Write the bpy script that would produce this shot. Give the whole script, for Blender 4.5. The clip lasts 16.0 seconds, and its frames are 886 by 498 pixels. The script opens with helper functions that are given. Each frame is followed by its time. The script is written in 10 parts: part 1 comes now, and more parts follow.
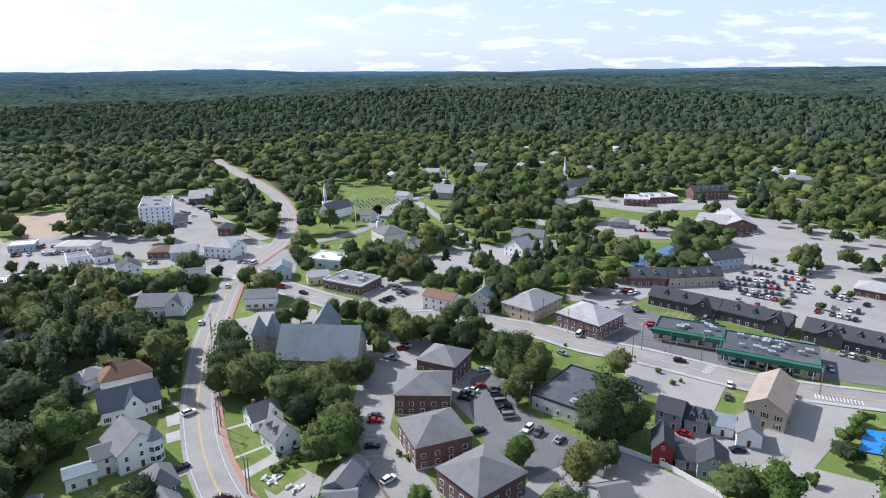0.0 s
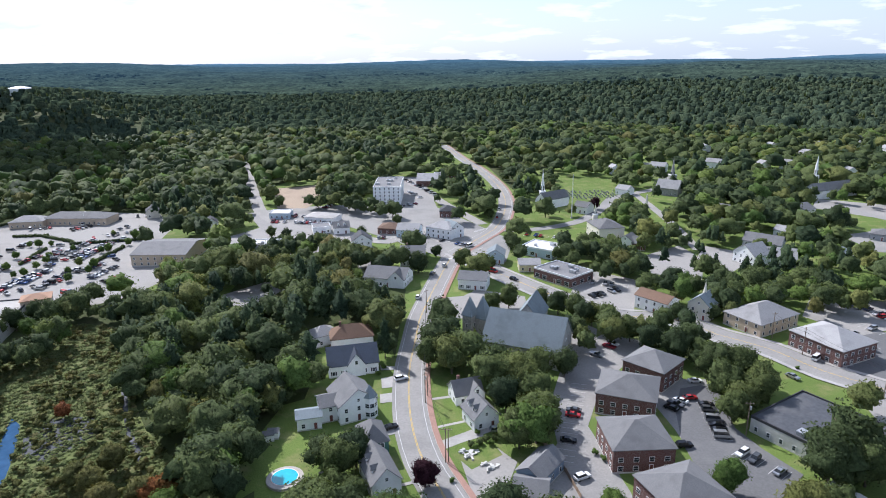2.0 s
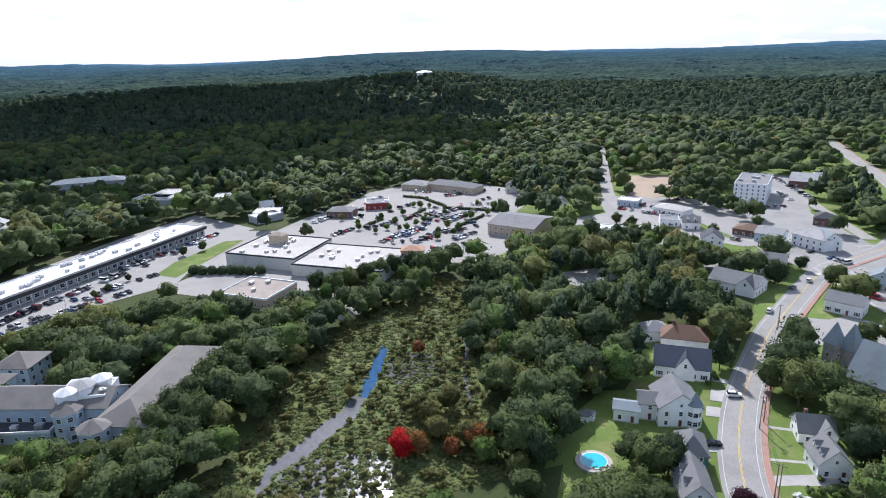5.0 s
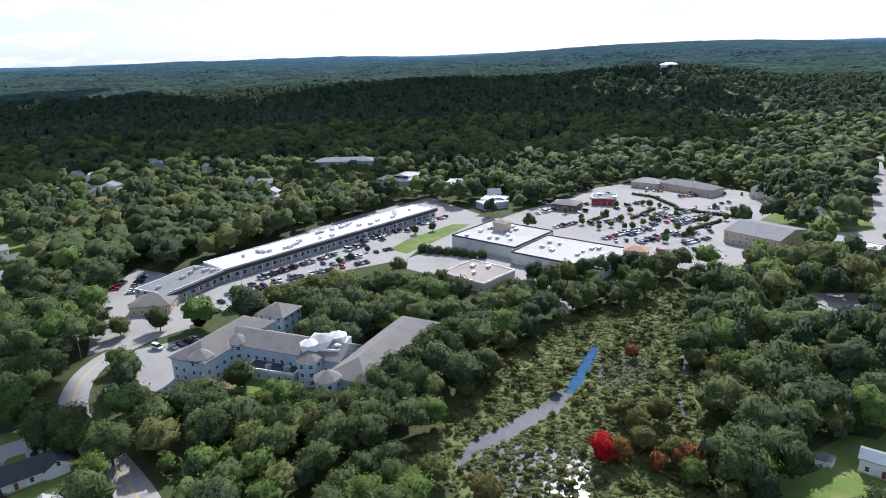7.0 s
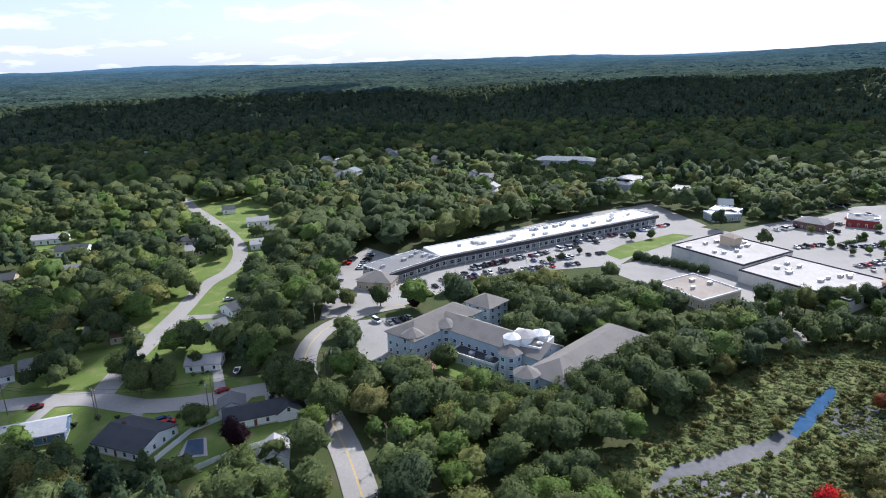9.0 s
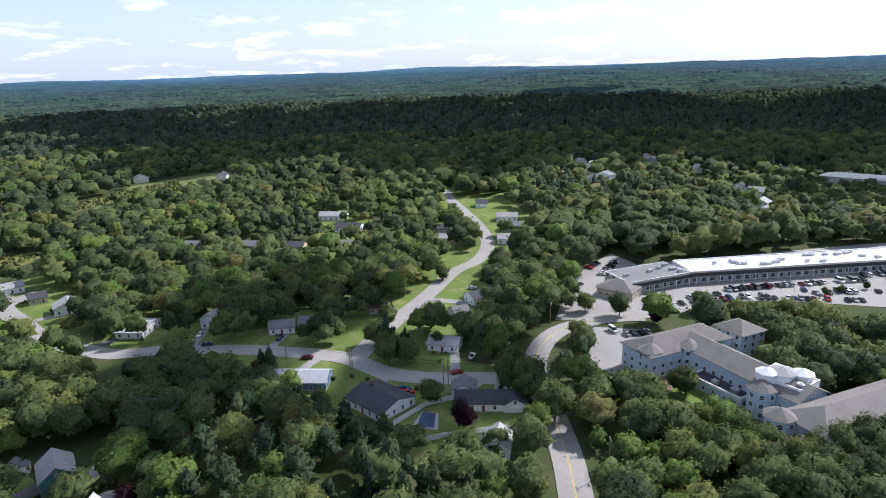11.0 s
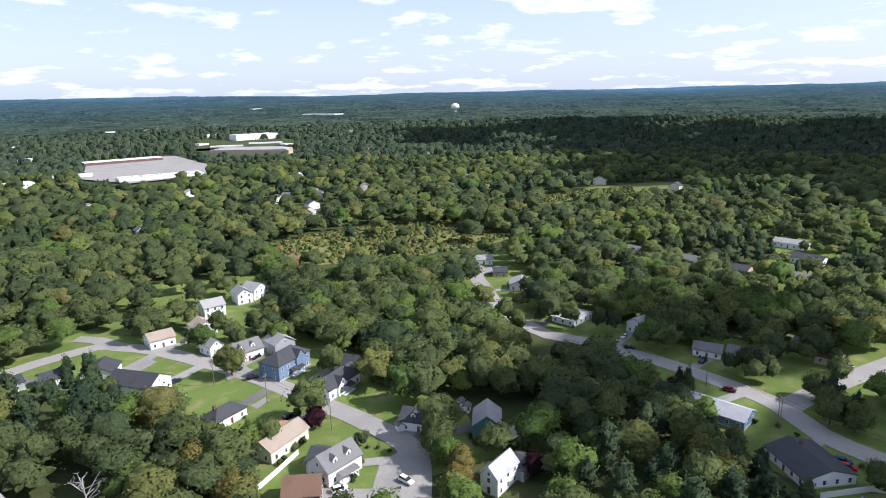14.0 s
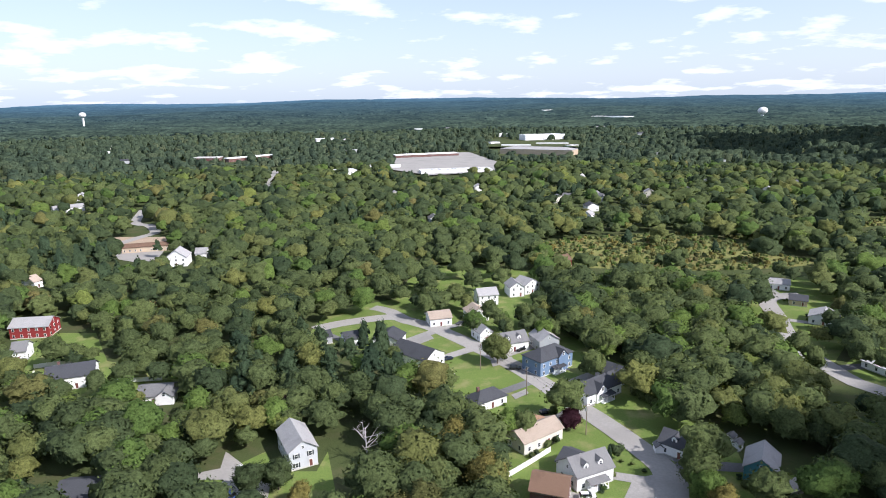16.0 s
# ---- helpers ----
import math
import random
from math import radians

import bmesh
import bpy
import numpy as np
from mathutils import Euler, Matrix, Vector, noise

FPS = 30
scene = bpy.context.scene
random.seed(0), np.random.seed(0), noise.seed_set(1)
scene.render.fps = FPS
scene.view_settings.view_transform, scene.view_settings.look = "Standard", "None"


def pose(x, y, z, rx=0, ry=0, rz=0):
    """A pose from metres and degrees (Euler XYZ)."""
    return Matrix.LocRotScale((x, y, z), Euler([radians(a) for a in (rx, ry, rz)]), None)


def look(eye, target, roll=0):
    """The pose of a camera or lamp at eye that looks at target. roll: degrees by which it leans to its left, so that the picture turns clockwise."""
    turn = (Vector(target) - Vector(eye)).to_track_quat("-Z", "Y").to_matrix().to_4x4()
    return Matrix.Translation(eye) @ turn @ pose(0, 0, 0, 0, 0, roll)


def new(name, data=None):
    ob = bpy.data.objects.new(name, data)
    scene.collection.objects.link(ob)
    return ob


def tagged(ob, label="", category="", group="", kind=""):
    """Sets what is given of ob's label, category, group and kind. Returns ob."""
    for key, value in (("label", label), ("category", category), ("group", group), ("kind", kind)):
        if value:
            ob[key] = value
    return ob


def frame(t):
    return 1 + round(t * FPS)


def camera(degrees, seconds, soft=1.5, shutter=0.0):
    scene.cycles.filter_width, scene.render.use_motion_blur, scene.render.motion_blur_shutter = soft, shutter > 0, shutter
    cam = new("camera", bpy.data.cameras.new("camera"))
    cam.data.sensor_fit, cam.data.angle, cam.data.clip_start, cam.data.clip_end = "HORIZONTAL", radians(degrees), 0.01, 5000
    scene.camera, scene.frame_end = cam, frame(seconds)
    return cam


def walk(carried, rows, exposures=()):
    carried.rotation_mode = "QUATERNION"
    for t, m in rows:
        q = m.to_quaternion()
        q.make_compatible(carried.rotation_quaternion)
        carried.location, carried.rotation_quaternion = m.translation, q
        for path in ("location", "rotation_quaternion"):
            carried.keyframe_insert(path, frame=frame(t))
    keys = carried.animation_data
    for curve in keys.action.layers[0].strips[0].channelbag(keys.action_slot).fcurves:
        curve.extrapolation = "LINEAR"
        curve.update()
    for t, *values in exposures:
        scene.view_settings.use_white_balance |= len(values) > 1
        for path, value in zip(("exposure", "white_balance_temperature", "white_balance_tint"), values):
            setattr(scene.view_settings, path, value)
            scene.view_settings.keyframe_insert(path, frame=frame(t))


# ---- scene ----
cam = camera(69.95, 16.0, soft=1.0)
EYE = Vector((0.0, 0.0, 105.0))
# seconds, turn to the left from +y, tilt, roll: the drone hovers and turns
ROWS = [
    (0, 0.05, -15.76, -0.30),
    (0.5, 4.87, -15.90, -0.45),
    (1, 9.82, -16.11, -0.62),
    (1.5, 14.84, -16.32, -0.73),
    (2, 19.91, -16.48, -0.90),
    (2.5, 25.16, -16.61, -1.00),
    (3, 30.40, -16.69, -1.16),
    (3.5, 35.63, -16.79, -1.30),
    (4, 40.87, -16.87, -1.40),
    (6.5, 67.03, -17.18, -1.89),
    (7, 72.07, -17.13, -1.91),
    (7.5, 77.18, -17.01, -2.00),
    (8, 82.31, -16.89, -1.94),
    (10.5, 107.90, -16.07, -1.84),
    (11, 114.52, -15.82, -1.76),
    (11.5, 121.13, -15.45, -1.70),
    (12, 127.68, -15.09, -1.71),
    (12.5, 134.26, -14.76, -1.65),
    (13, 140.87, -14.46, -1.61),
    (13.5, 147.45, -14.15, -1.38),
    (14, 154.01, -13.90, -1.27),
    (14.5, 160.62, -13.73, -1.14),
    (15, 167.14, -13.60, -1.04),
    (15.5, 173.68, -13.41, -1.03),
    (16, 179.12, -13.27, -0.94),
]


def turned(yaw, tilt, roll):
    way = Vector((-math.sin(radians(yaw)) * math.cos(radians(tilt)), math.cos(radians(yaw)) * math.cos(radians(tilt)), math.sin(radians(tilt))))
    return look(EYE, EYE + way * 50, roll)


walk(cam, [(t, turned(a, b, c)) for t, a, b, c in ROWS], exposures=[(0.0, 0.37, 5650, 17), (7.0, 0.43, 5600, 17), (12.0, 0.44, 5800, 18), (16.0, 0.46, 5900, 18)])

# ---------------------------------------------------------------- light
SUN_YAW, SUN_UP = 58.0, 41.0
sun_way = Vector((-math.sin(radians(SUN_YAW)) * math.cos(radians(SUN_UP)), math.cos(radians(SUN_YAW)) * math.cos(radians(SUN_UP)), math.sin(radians(SUN_UP))))
sun = new("sun", bpy.data.lights.new("sun", "SUN"))
sun.data.energy, sun.data.angle, sun.data.color = 5.0, radians(0.53), (1.0, 0.94, 0.83)
sun.matrix_world = look(sun_way * 900, (0, 0, 0))


def build_world():
    world = bpy.data.worlds.new("sky")
    scene.world = world
    world.use_nodes = True
    nt = world.node_tree
    nt.nodes.clear()
    N = nt.nodes.new
    out, bg, sky = N("ShaderNodeOutputWorld"), N("ShaderNodeBackground"), N("ShaderNodeTexSky")
    sky.sky_type, sky.sun_disc = "NISHITA", False
    sky.sun_elevation, sky.sun_rotation = radians(SUN_UP), radians(-SUN_YAW)
    sky.altitude, sky.air_density, sky.dust_density, sky.ozone_density = 100, 1.0, 1.6, 1.0
    bg.inputs["Strength"].default_value = 0.102
    tc = N("ShaderNodeTexCoord")
    sep = N("ShaderNodeSeparateXYZ")
    nt.links.new(tc.outputs["Generated"], sep.inputs[0])

    def m(op, a, b=None):
        n = N("ShaderNodeMath")
        n.operation = op
        for i, v in enumerate((a, b)):
            if v is None:
                continue
            if isinstance(v, (int, float)):
                n.inputs[i].default_value = v
            else:
                nt.links.new(v, n.inputs[i])
        return n.outputs[0]

    # clouds lie on a sheet overhead, so they flatten towards the horizon
    h = m("ADD", m("MAXIMUM", sep.outputs[2], 0.0), 0.17)
    comb = N("ShaderNodeCombineXYZ")
    nt.links.new(m("DIVIDE", sep.outputs[0], h), comb.inputs[0])
    nt.links.new(m("DIVIDE", sep.outputs[1], h), comb.inputs[1])
    big, fine = N("ShaderNodeTexNoise"), N("ShaderNodeTexNoise")
    for n, s, d in ((big, 2.4, 8.0), (fine, 0.6, 2.0)):
        nt.links.new(comb.outputs[0], n.inputs["Vector"])
        n.inputs["Scale"].default_value, n.inputs["Detail"].default_value = s, d
        n.inputs["Roughness"].default_value = 0.56
    cover = m("ADD", m("MULTIPLY", big.outputs[0], 0.72), m("MULTIPLY", fine.outputs[0], 0.28))
    ramp = N("ShaderNodeValToRGB")
    ramp.color_ramp.elements[0].position, ramp.color_ramp.elements[1].position = 0.525, 0.61
    nt.links.new(cover, ramp.inputs[0])
    under = N("ShaderNodeValToRGB")
    under.color_ramp.elements[0].position, under.color_ramp.elements[1].position = 0.55, 0.70
    under.color_ramp.elements[0].color, under.color_ramp.elements[1].color = (9.0, 9.1, 9.3, 1), (6.6, 7.0, 7.5, 1)
    nt.links.new(cover, under.inputs[0])
    # thin white veil low over the horizon
    veil = N("ShaderNodeValToRGB")
    veil.color_ramp.elements[0].position, veil.color_ramp.elements[1].position = 0.0, 0.36
    veil.color_ramp.elements[0].color, veil.color_ramp.elements[1].color = (0.58, 0.58, 0.58, 1), (0.18, 0.18, 0.18, 1)
    nt.links.new(sep.outputs[2], veil.inputs[0])
    mix1, mix2 = N("ShaderNodeMixRGB"), N("ShaderNodeMixRGB")
    nt.links.new(veil.outputs[0], mix1.inputs[0])
    nt.links.new(sky.outputs[0], mix1.inputs[1])
    mix1.inputs[2].default_value = (7.5, 8.5, 9.1, 1)
    nt.links.new(m("MULTIPLY", ramp.outputs[0], 0.92), mix2.inputs[0])
    nt.links.new(mix1.outputs[0], mix2.inputs[1])
    nt.links.new(under.outputs[0], mix2.inputs[2])
    nt.links.new(mix2.outputs[0], bg.inputs["Color"])
    nt.links.new(bg.outputs[0], out.inputs[0])


build_world()

# ---------------------------------------------------------------- materials
MATS = {}


def stuff_nodes(name):
    ma = bpy.data.materials.new(name)
    ma.use_nodes = True
    nt = ma.node_tree
    bs = nt.nodes["Principled BSDF"]
    MATS[name] = ma
    return ma, nt, bs


def noise_node(nt, scale, detail=4.0, rough=0.6, where="Object"):
    if where == "World":
        co = nt.nodes.new("ShaderNodeNewGeometry").outputs["Position"]
    else:
        co = nt.nodes.new("ShaderNodeTexCoord").outputs[where]
    n = nt.nodes.new("ShaderNodeTexNoise")
    n.inputs["Scale"].default_value, n.inputs["Detail"].default_value, n.inputs["Roughness"].default_value = scale, detail, rough
    nt.links.new(co, n.inputs["Vector"])
    return n


def ramp_node(nt, src, stops):
    r = nt.nodes.new("ShaderNodeValToRGB")
    el = r.color_ramp.elements
    while len(el) < len(stops):
        el.new(0.5)
    for e, (p, c) in zip(el, stops):
        e.position, e.color = p, (*c, 1)
    nt.links.new(src, r.inputs[0])
    return r


def mixed(nt, fac, a, b, mode="MIX"):
    mx = nt.nodes.new("ShaderNodeMixRGB")
    mx.blend_type = mode
    for i, v in enumerate((fac, a, b)):
        if isinstance(v, (int, float)):
            mx.inputs[i].default_value = v
        elif isinstance(v, tuple):
            mx.inputs[i].default_value = (*v, 1)
        else:
            nt.links.new(v, mx.inputs[i])
    return mx.outputs[0]


def surface(name, col, rough=0.8, fine=3.0, coarse=0.25, vary=0.18, bump=0.15, metal=0.0, spec=0.3, each=0.0, where="Object", dirt=None):
    """A plain surface with grain and stains at two scales."""
    ma, nt, bs = stuff_nodes(name)
    a, b = noise_node(nt, fine, 5, where=where), noise_node(nt, coarse, 3, where=where)
    lo = tuple(c * (1 - vary) for c in col)
    hi = tuple(min(1, c * (1 + vary)) for c in col)
    c1 = ramp_node(nt, a.outputs[0], [(0.3, lo), (0.7, hi)]).outputs[0]
    stain = dirt or tuple(c * 0.72 for c in col)
    f = ramp_node(nt, b.outputs[0], [(0.48, (0, 0, 0)), (0.72, (0.75, 0.75, 0.75))]).outputs[0]
    c2 = mixed(nt, f, c1, stain)
    if each:
        info = nt.nodes.new("ShaderNodeObjectInfo")
        e = ramp_node(nt, info.outputs["Random"], [(0, (1 - each,) * 3), (1, (1 + each,) * 3)]).outputs[0]
        c2 = mixed(nt, 1.0, c2, e, "MULTIPLY")
    nt.links.new(c2, bs.inputs["Base Color"])
    bs.inputs["Roughness"].default_value, bs.inputs["Metallic"].default_value = rough, metal
    bs.inputs["Specular IOR Level"].default_value = spec
    if bump:
        bp = nt.nodes.new("ShaderNodeBump")
        bp.inputs["Strength"].default_value, bp.inputs["Distance"].default_value = bump, 0.1
        nt.links.new(a.outputs[0], bp.inputs["Height"])
        nt.links.new(bp.outputs[0], bs.inputs["Normal"])
    return ma


def siding(name, col):
    ma = surface(name, col, 0.6, 1.5, 0.2, 0.05, 0.0, where="Object", dirt=tuple(c * 0.86 for c in col))
    nt, bs = ma.node_tree, ma.node_tree.nodes["Principled BSDF"]
    w = nt.nodes.new("ShaderNodeTexWave")
    w.bands_direction, w.wave_profile = "Z", "SAW"
    w.inputs["Scale"].default_value = 1.6
    nt.links.new(nt.nodes.new("ShaderNodeTexCoord").outputs["Object"], w.inputs["Vector"])
    bp = nt.nodes.new("ShaderNodeBump")
    bp.inputs["Strength"].default_value, bp.inputs["Distance"].default_value = 0.5, 0.03
    nt.links.new(w.outputs[0], bp.inputs["Height"])
    nt.links.new(bp.outputs[0], bs.inputs["Normal"])
    return ma


def brickwork(name, c1, c2, mortar):
    ma, nt, bs = stuff_nodes(name)
    br = nt.nodes.new("ShaderNodeTexBrick")
    mp = nt.nodes.new("ShaderNodeMapping")
    mp.inputs["Rotation"].default_value = (radians(90), 0, 0)
    co = nt.nodes.new("ShaderNodeTexCoord")
    sx, cb = nt.nodes.new("ShaderNodeSeparateXYZ"), nt.nodes.new("ShaderNodeCombineXYZ")
    ad = nt.nodes.new("ShaderNodeMath")
    nt.links.new(co.outputs["Object"], sx.inputs[0])
    nt.links.new(sx.outputs[0], ad.inputs[0])
    nt.links.new(sx.outputs[1], ad.inputs[1])
    nt.links.new(ad.outputs[0], cb.inputs[0])
    nt.links.new(sx.outputs[2], cb.inputs[1])
    nt.links.new(cb.outputs[0], br.inputs["Vector"])
    br.inputs["Color1"].default_value, br.inputs["Color2"].default_value, br.inputs["Mortar"].default_value = (*c1, 1), (*c2, 1), (*mortar, 1)
    br.inputs["Scale"].default_value = 1.0
    br.inputs["Brick Width"].default_value, br.inputs["Row Height"].default_value, br.inputs["Mortar Size"].default_value = 0.24, 0.08, 0.008
    n = noise_node(nt, 0.4, 4)
    c = mixed(nt, ramp_node(nt, n.outputs[0], [(0.45, (0, 0, 0)), (0.8, (0.5, 0.5, 0.5))]).outputs[0], br.outputs[0], tuple(v * 0.6 for v in c1))
    nt.links.new(c, bs.inputs["Base Color"])
    bs.inputs["Roughness"].default_value = 0.85
    return ma


def leafage(name, dark, light, warm, grain=1.3, shine=0.03, wide=0.006):
    """Leaves: a tint for each tree, a drift over whole stands, and noise that paints shaded gaps between sprays of
    leaves.
    """
    ma, nt, bs = stuff_nodes(name)
    geo = nt.nodes.new("ShaderNodeNewGeometry")
    at, info = nt.nodes.new("ShaderNodeAttribute"), nt.nodes.new("ShaderNodeObjectInfo")
    at.attribute_name = "tint"
    ad, fr = nt.nodes.new("ShaderNodeMath"), nt.nodes.new("ShaderNodeMath")
    fr.operation = "FRACT"
    nt.links.new(at.outputs["Fac"], ad.inputs[0])
    nt.links.new(info.outputs["Random"], ad.inputs[1])
    nt.links.new(ad.outputs[0], fr.inputs[0])
    mid = tuple((a + b) / 2 for a, b in zip(dark, light))
    tree = ramp_node(nt, fr.outputs[0], [(0.0, dark), (0.30, mid), (0.62, light), (0.86, light), (1.0, warm)]).outputs[0]
    stand = noise_node(nt, wide, 3, where="World")
    tree = mixed(nt, ramp_node(nt, stand.outputs[0], [(0.4, (0.0,) * 3), (0.65, (0.5,) * 3)]).outputs[0], tree, tuple((a * 0.7 + b * 0.3) for a, b in zip(dark, light)))
    leaf = ramp_node(nt, geo.outputs["Random Per Island"], [(0, (0.88,) * 3), (1, (1.12,) * 3)]).outputs[0]
    col = mixed(nt, 1.0, tree, leaf, "MULTIPLY")
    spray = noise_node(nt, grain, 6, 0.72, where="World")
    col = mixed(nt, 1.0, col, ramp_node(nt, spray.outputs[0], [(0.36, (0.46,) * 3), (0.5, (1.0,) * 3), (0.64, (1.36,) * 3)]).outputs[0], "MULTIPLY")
    bp = nt.nodes.new("ShaderNodeBump")
    bp.inputs["Strength"].default_value, bp.inputs["Distance"].default_value = 0.5, 0.5 / grain
    nt.links.new(spray.outputs[0], bp.inputs["Height"])
    nt.links.new(bp.outputs[0], bs.inputs["Normal"])
    nt.links.new(col, bs.inputs["Base Color"])
    bs.inputs["Roughness"].default_value, bs.inputs["Specular IOR Level"].default_value = 0.65, shine
    tl, mx = nt.nodes.new("ShaderNodeBsdfTranslucent"), nt.nodes.new("ShaderNodeMixShader")
    mx.inputs[0].default_value = 0.18
    nt.links.new(mixed(nt, 1.0, col, (1.45, 1.48, 0.6), "MULTIPLY"), tl.inputs["Color"])
    nt.links.new(bs.outputs[0], mx.inputs[1])
    nt.links.new(tl.outputs[0], mx.inputs[2])
    nt.links.new(mx.outputs[0], nt.nodes["Material Output"].inputs["Surface"])
    return ma


def lawn_like(name, a, b, dry, scale=0.12):
    ma, nt, bs = stuff_nodes(name)
    n1, n2, n3 = noise_node(nt, 2.2, 5, where="World"), noise_node(nt, scale, 4, where="World"), noise_node(nt, 0.02, 3, where="World")
    c = ramp_node(nt, n1.outputs[0], [(0.3, a), (0.7, b)]).outputs[0]
    c = mixed(nt, ramp_node(nt, n2.outputs[0], [(0.5, (0, 0, 0)), (0.75, (0.8,) * 3)]).outputs[0], c, dry)
    c = mixed(nt, ramp_node(nt, n3.outputs[0], [(0.4, (0, 0, 0)), (0.7, (0.5,) * 3)]).outputs[0], c, tuple(v * 0.6 for v in a))
    nt.links.new(c, bs.inputs["Base Color"])
    bs.inputs["Roughness"].default_value, bs.inputs["Specular IOR Level"].default_value = 0.95, 0.1
    bp = nt.nodes.new("ShaderNodeBump")
    bp.inputs["Strength"].default_value, bp.inputs["Distance"].default_value = 0.6, 0.3
    nt.links.new(n1.outputs[0], bp.inputs["Height"])
    nt.links.new(bp.outputs[0], bs.inputs["Normal"])
    return ma


def glass(name, col, rough=0.08):
    ma, nt, bs = stuff_nodes(name)
    n = noise_node(nt, 1.1, 2)
    nt.links.new(ramp_node(nt, n.outputs[0], [(0.3, tuple(c * 0.6 for c in col)), (0.7, col)]).outputs[0], bs.inputs["Base Color"])
    bs.inputs["Roughness"].default_value, bs.inputs["Specular IOR Level"].default_value = rough, 0.6
    return ma


def water_like(name, col, rough, scale, shine=0.5):
    ma, nt, bs = stuff_nodes(name)
    n = noise_node(nt, scale, 3, where="World")
    nt.links.new(ramp_node(nt, n.outputs[0], [(0.3, tuple(c * 0.7 for c in col)), (0.7, col)]).outputs[0], bs.inputs["Base Color"])
    bs.inputs["Roughness"].default_value, bs.inputs["Specular IOR Level"].default_value = rough, shine
    bp = nt.nodes.new("ShaderNodeBump")
    bp.inputs["Strength"].default_value, bp.inputs["Distance"].default_value = 0.12, 0.05
    n2 = noise_node(nt, 1.4, 3, where="World")
    nt.links.new(n2.outputs[0], bp.inputs["Height"])
    nt.links.new(bp.outputs[0], bs.inputs["Normal"])
    return ma


for nm, col in (("white", (0.87, 0.87, 0.86)), ("cream", (0.70, 0.66, 0.56)), ("paleblue", (0.46, 0.55, 0.62)), ("blue", (0.16, 0.24, 0.36)),
                ("teal", (0.08, 0.24, 0.27)), ("palegrey", (0.54, 0.56, 0.59)), ("green", (0.06, 0.15, 0.13)), ("greywall", (0.36, 0.38, 0.40)), ("darkwall", (0.06, 0.06, 0.065)),
                ("redwall", (0.26, 0.035, 0.035)), ("tanwall", (0.52, 0.42, 0.31)), ("slate", (0.20, 0.26, 0.33)), ("yellow", (0.62, 0.55, 0.33))):
    siding("wall_" + nm, col)
brickwork("wall_brick", (0.145, 0.058, 0.046), (0.11, 0.045, 0.038), (0.24, 0.21, 0.19))
surface("wall_stone", (0.34, 0.33, 0.31), 0.9, 1.2, 0.3, 0.3, 0.5)
surface("wall_concrete", (0.55, 0.54, 0.50), 0.85, 1.0, 0.15, 0.08, 0.1)
for nm, col in (("grey", (0.165, 0.165, 0.165)), ("dark", (0.055, 0.058, 0.065)), ("navy", (0.05, 0.062, 0.085)), ("brown", (0.17, 0.105, 0.07)), ("tan", (0.36, 0.295, 0.235)),
                ("slate", (0.20, 0.235, 0.25)), ("pale", (0.42, 0.43, 0.45)), ("light", (0.32, 0.315, 0.31)), ("orange", (0.42, 0.25, 0.16)), ("drab", (0.175, 0.163, 0.148))):
    surface("roof_" + nm, col, 0.85, 6.0, 0.22, 0.22, 0.4, each=0.12)
surface("cloud", (0.9, 0.9, 0.9), 1.0, 0.01, 0.003, 0.02, 0.0, spec=0.0)
surface("flat_white", (0.64, 0.64, 0.63), 0.6, 0.8, 0.09, 0.06, 0.05, dirt=(0.55, 0.54, 0.52))
surface("flat_pale", (0.44, 0.42, 0.39), 0.85, 0.8, 0.06, 0.12, 0.05, dirt=(0.32, 0.30, 0.27))
surface("flat_grey", (0.18, 0.18, 0.18), 0.85, 0.8, 0.07, 0.15, 0.1, dirt=(0.27, 0.265, 0.25))
surface("flat_dark", (0.075, 0.08, 0.09), 0.8, 0.8, 0.07, 0.2, 0.1, dirt=(0.14, 0.14, 0.14))
surface("flat_tan", (0.30, 0.26, 0.22), 0.85, 0.8, 0.08, 0.12, 0.1)
surface("fascia_green", (0.03, 0.13, 0.09), 0.6, 2.0, 0.3, 0.1, 0.05)
surface("fascia_dark", (0.05, 0.05, 0.055), 0.7, 2.0, 0.3, 0.1, 0.05)
surface("trim", (0.80, 0.80, 0.79), 0.5, 2.0, 0.3, 0.04, 0.0)
surface("door", (0.16, 0.06, 0.05), 0.5, 3.0, 0.4, 0.1, 0.0, each=0.3)
surface("shutter", (0.03, 0.035, 0.045), 0.5, 3.0, 0.4, 0.1, 0.0)
surface("steel", (0.50, 0.51, 0.52), 0.45, 3.0, 0.4, 0.1, 0.05, metal=0.6)
surface("wood_pole", (0.22, 0.17, 0.13), 0.9, 6.0, 0.5, 0.25, 0.3)
surface("deck", (0.40, 0.37, 0.33), 0.85, 4.0, 0.4, 0.2, 0.2)
surface("asphalt", (0.275, 0.265, 0.247), 0.92, 1.5, 0.05, 0.14, 0.15, where="World", dirt=(0.20, 0.195, 0.185))
surface("asphalt_dark", (0.085, 0.085, 0.087), 0.92, 1.5, 0.05, 0.14, 0.15, where="World")
surface("asphalt_pale", (0.30, 0.287, 0.265), 0.92, 1.2, 0.035, 0.10, 0.1, where="World", dirt=(0.225, 0.217, 0.20))
surface("asphalt_mid", (0.135, 0.135, 0.135), 0.92, 1.5, 0.05, 0.14, 0.15, where="World", dirt=(0.19, 0.187, 0.18))
surface("concrete", (0.38, 0.365, 0.34), 0.9, 1.5, 0.1, 0.1, 0.1, where="World")
surface("brick_walk", (0.33, 0.20, 0.155), 0.9, 3.0, 0.3, 0.2, 0.2, where="World")
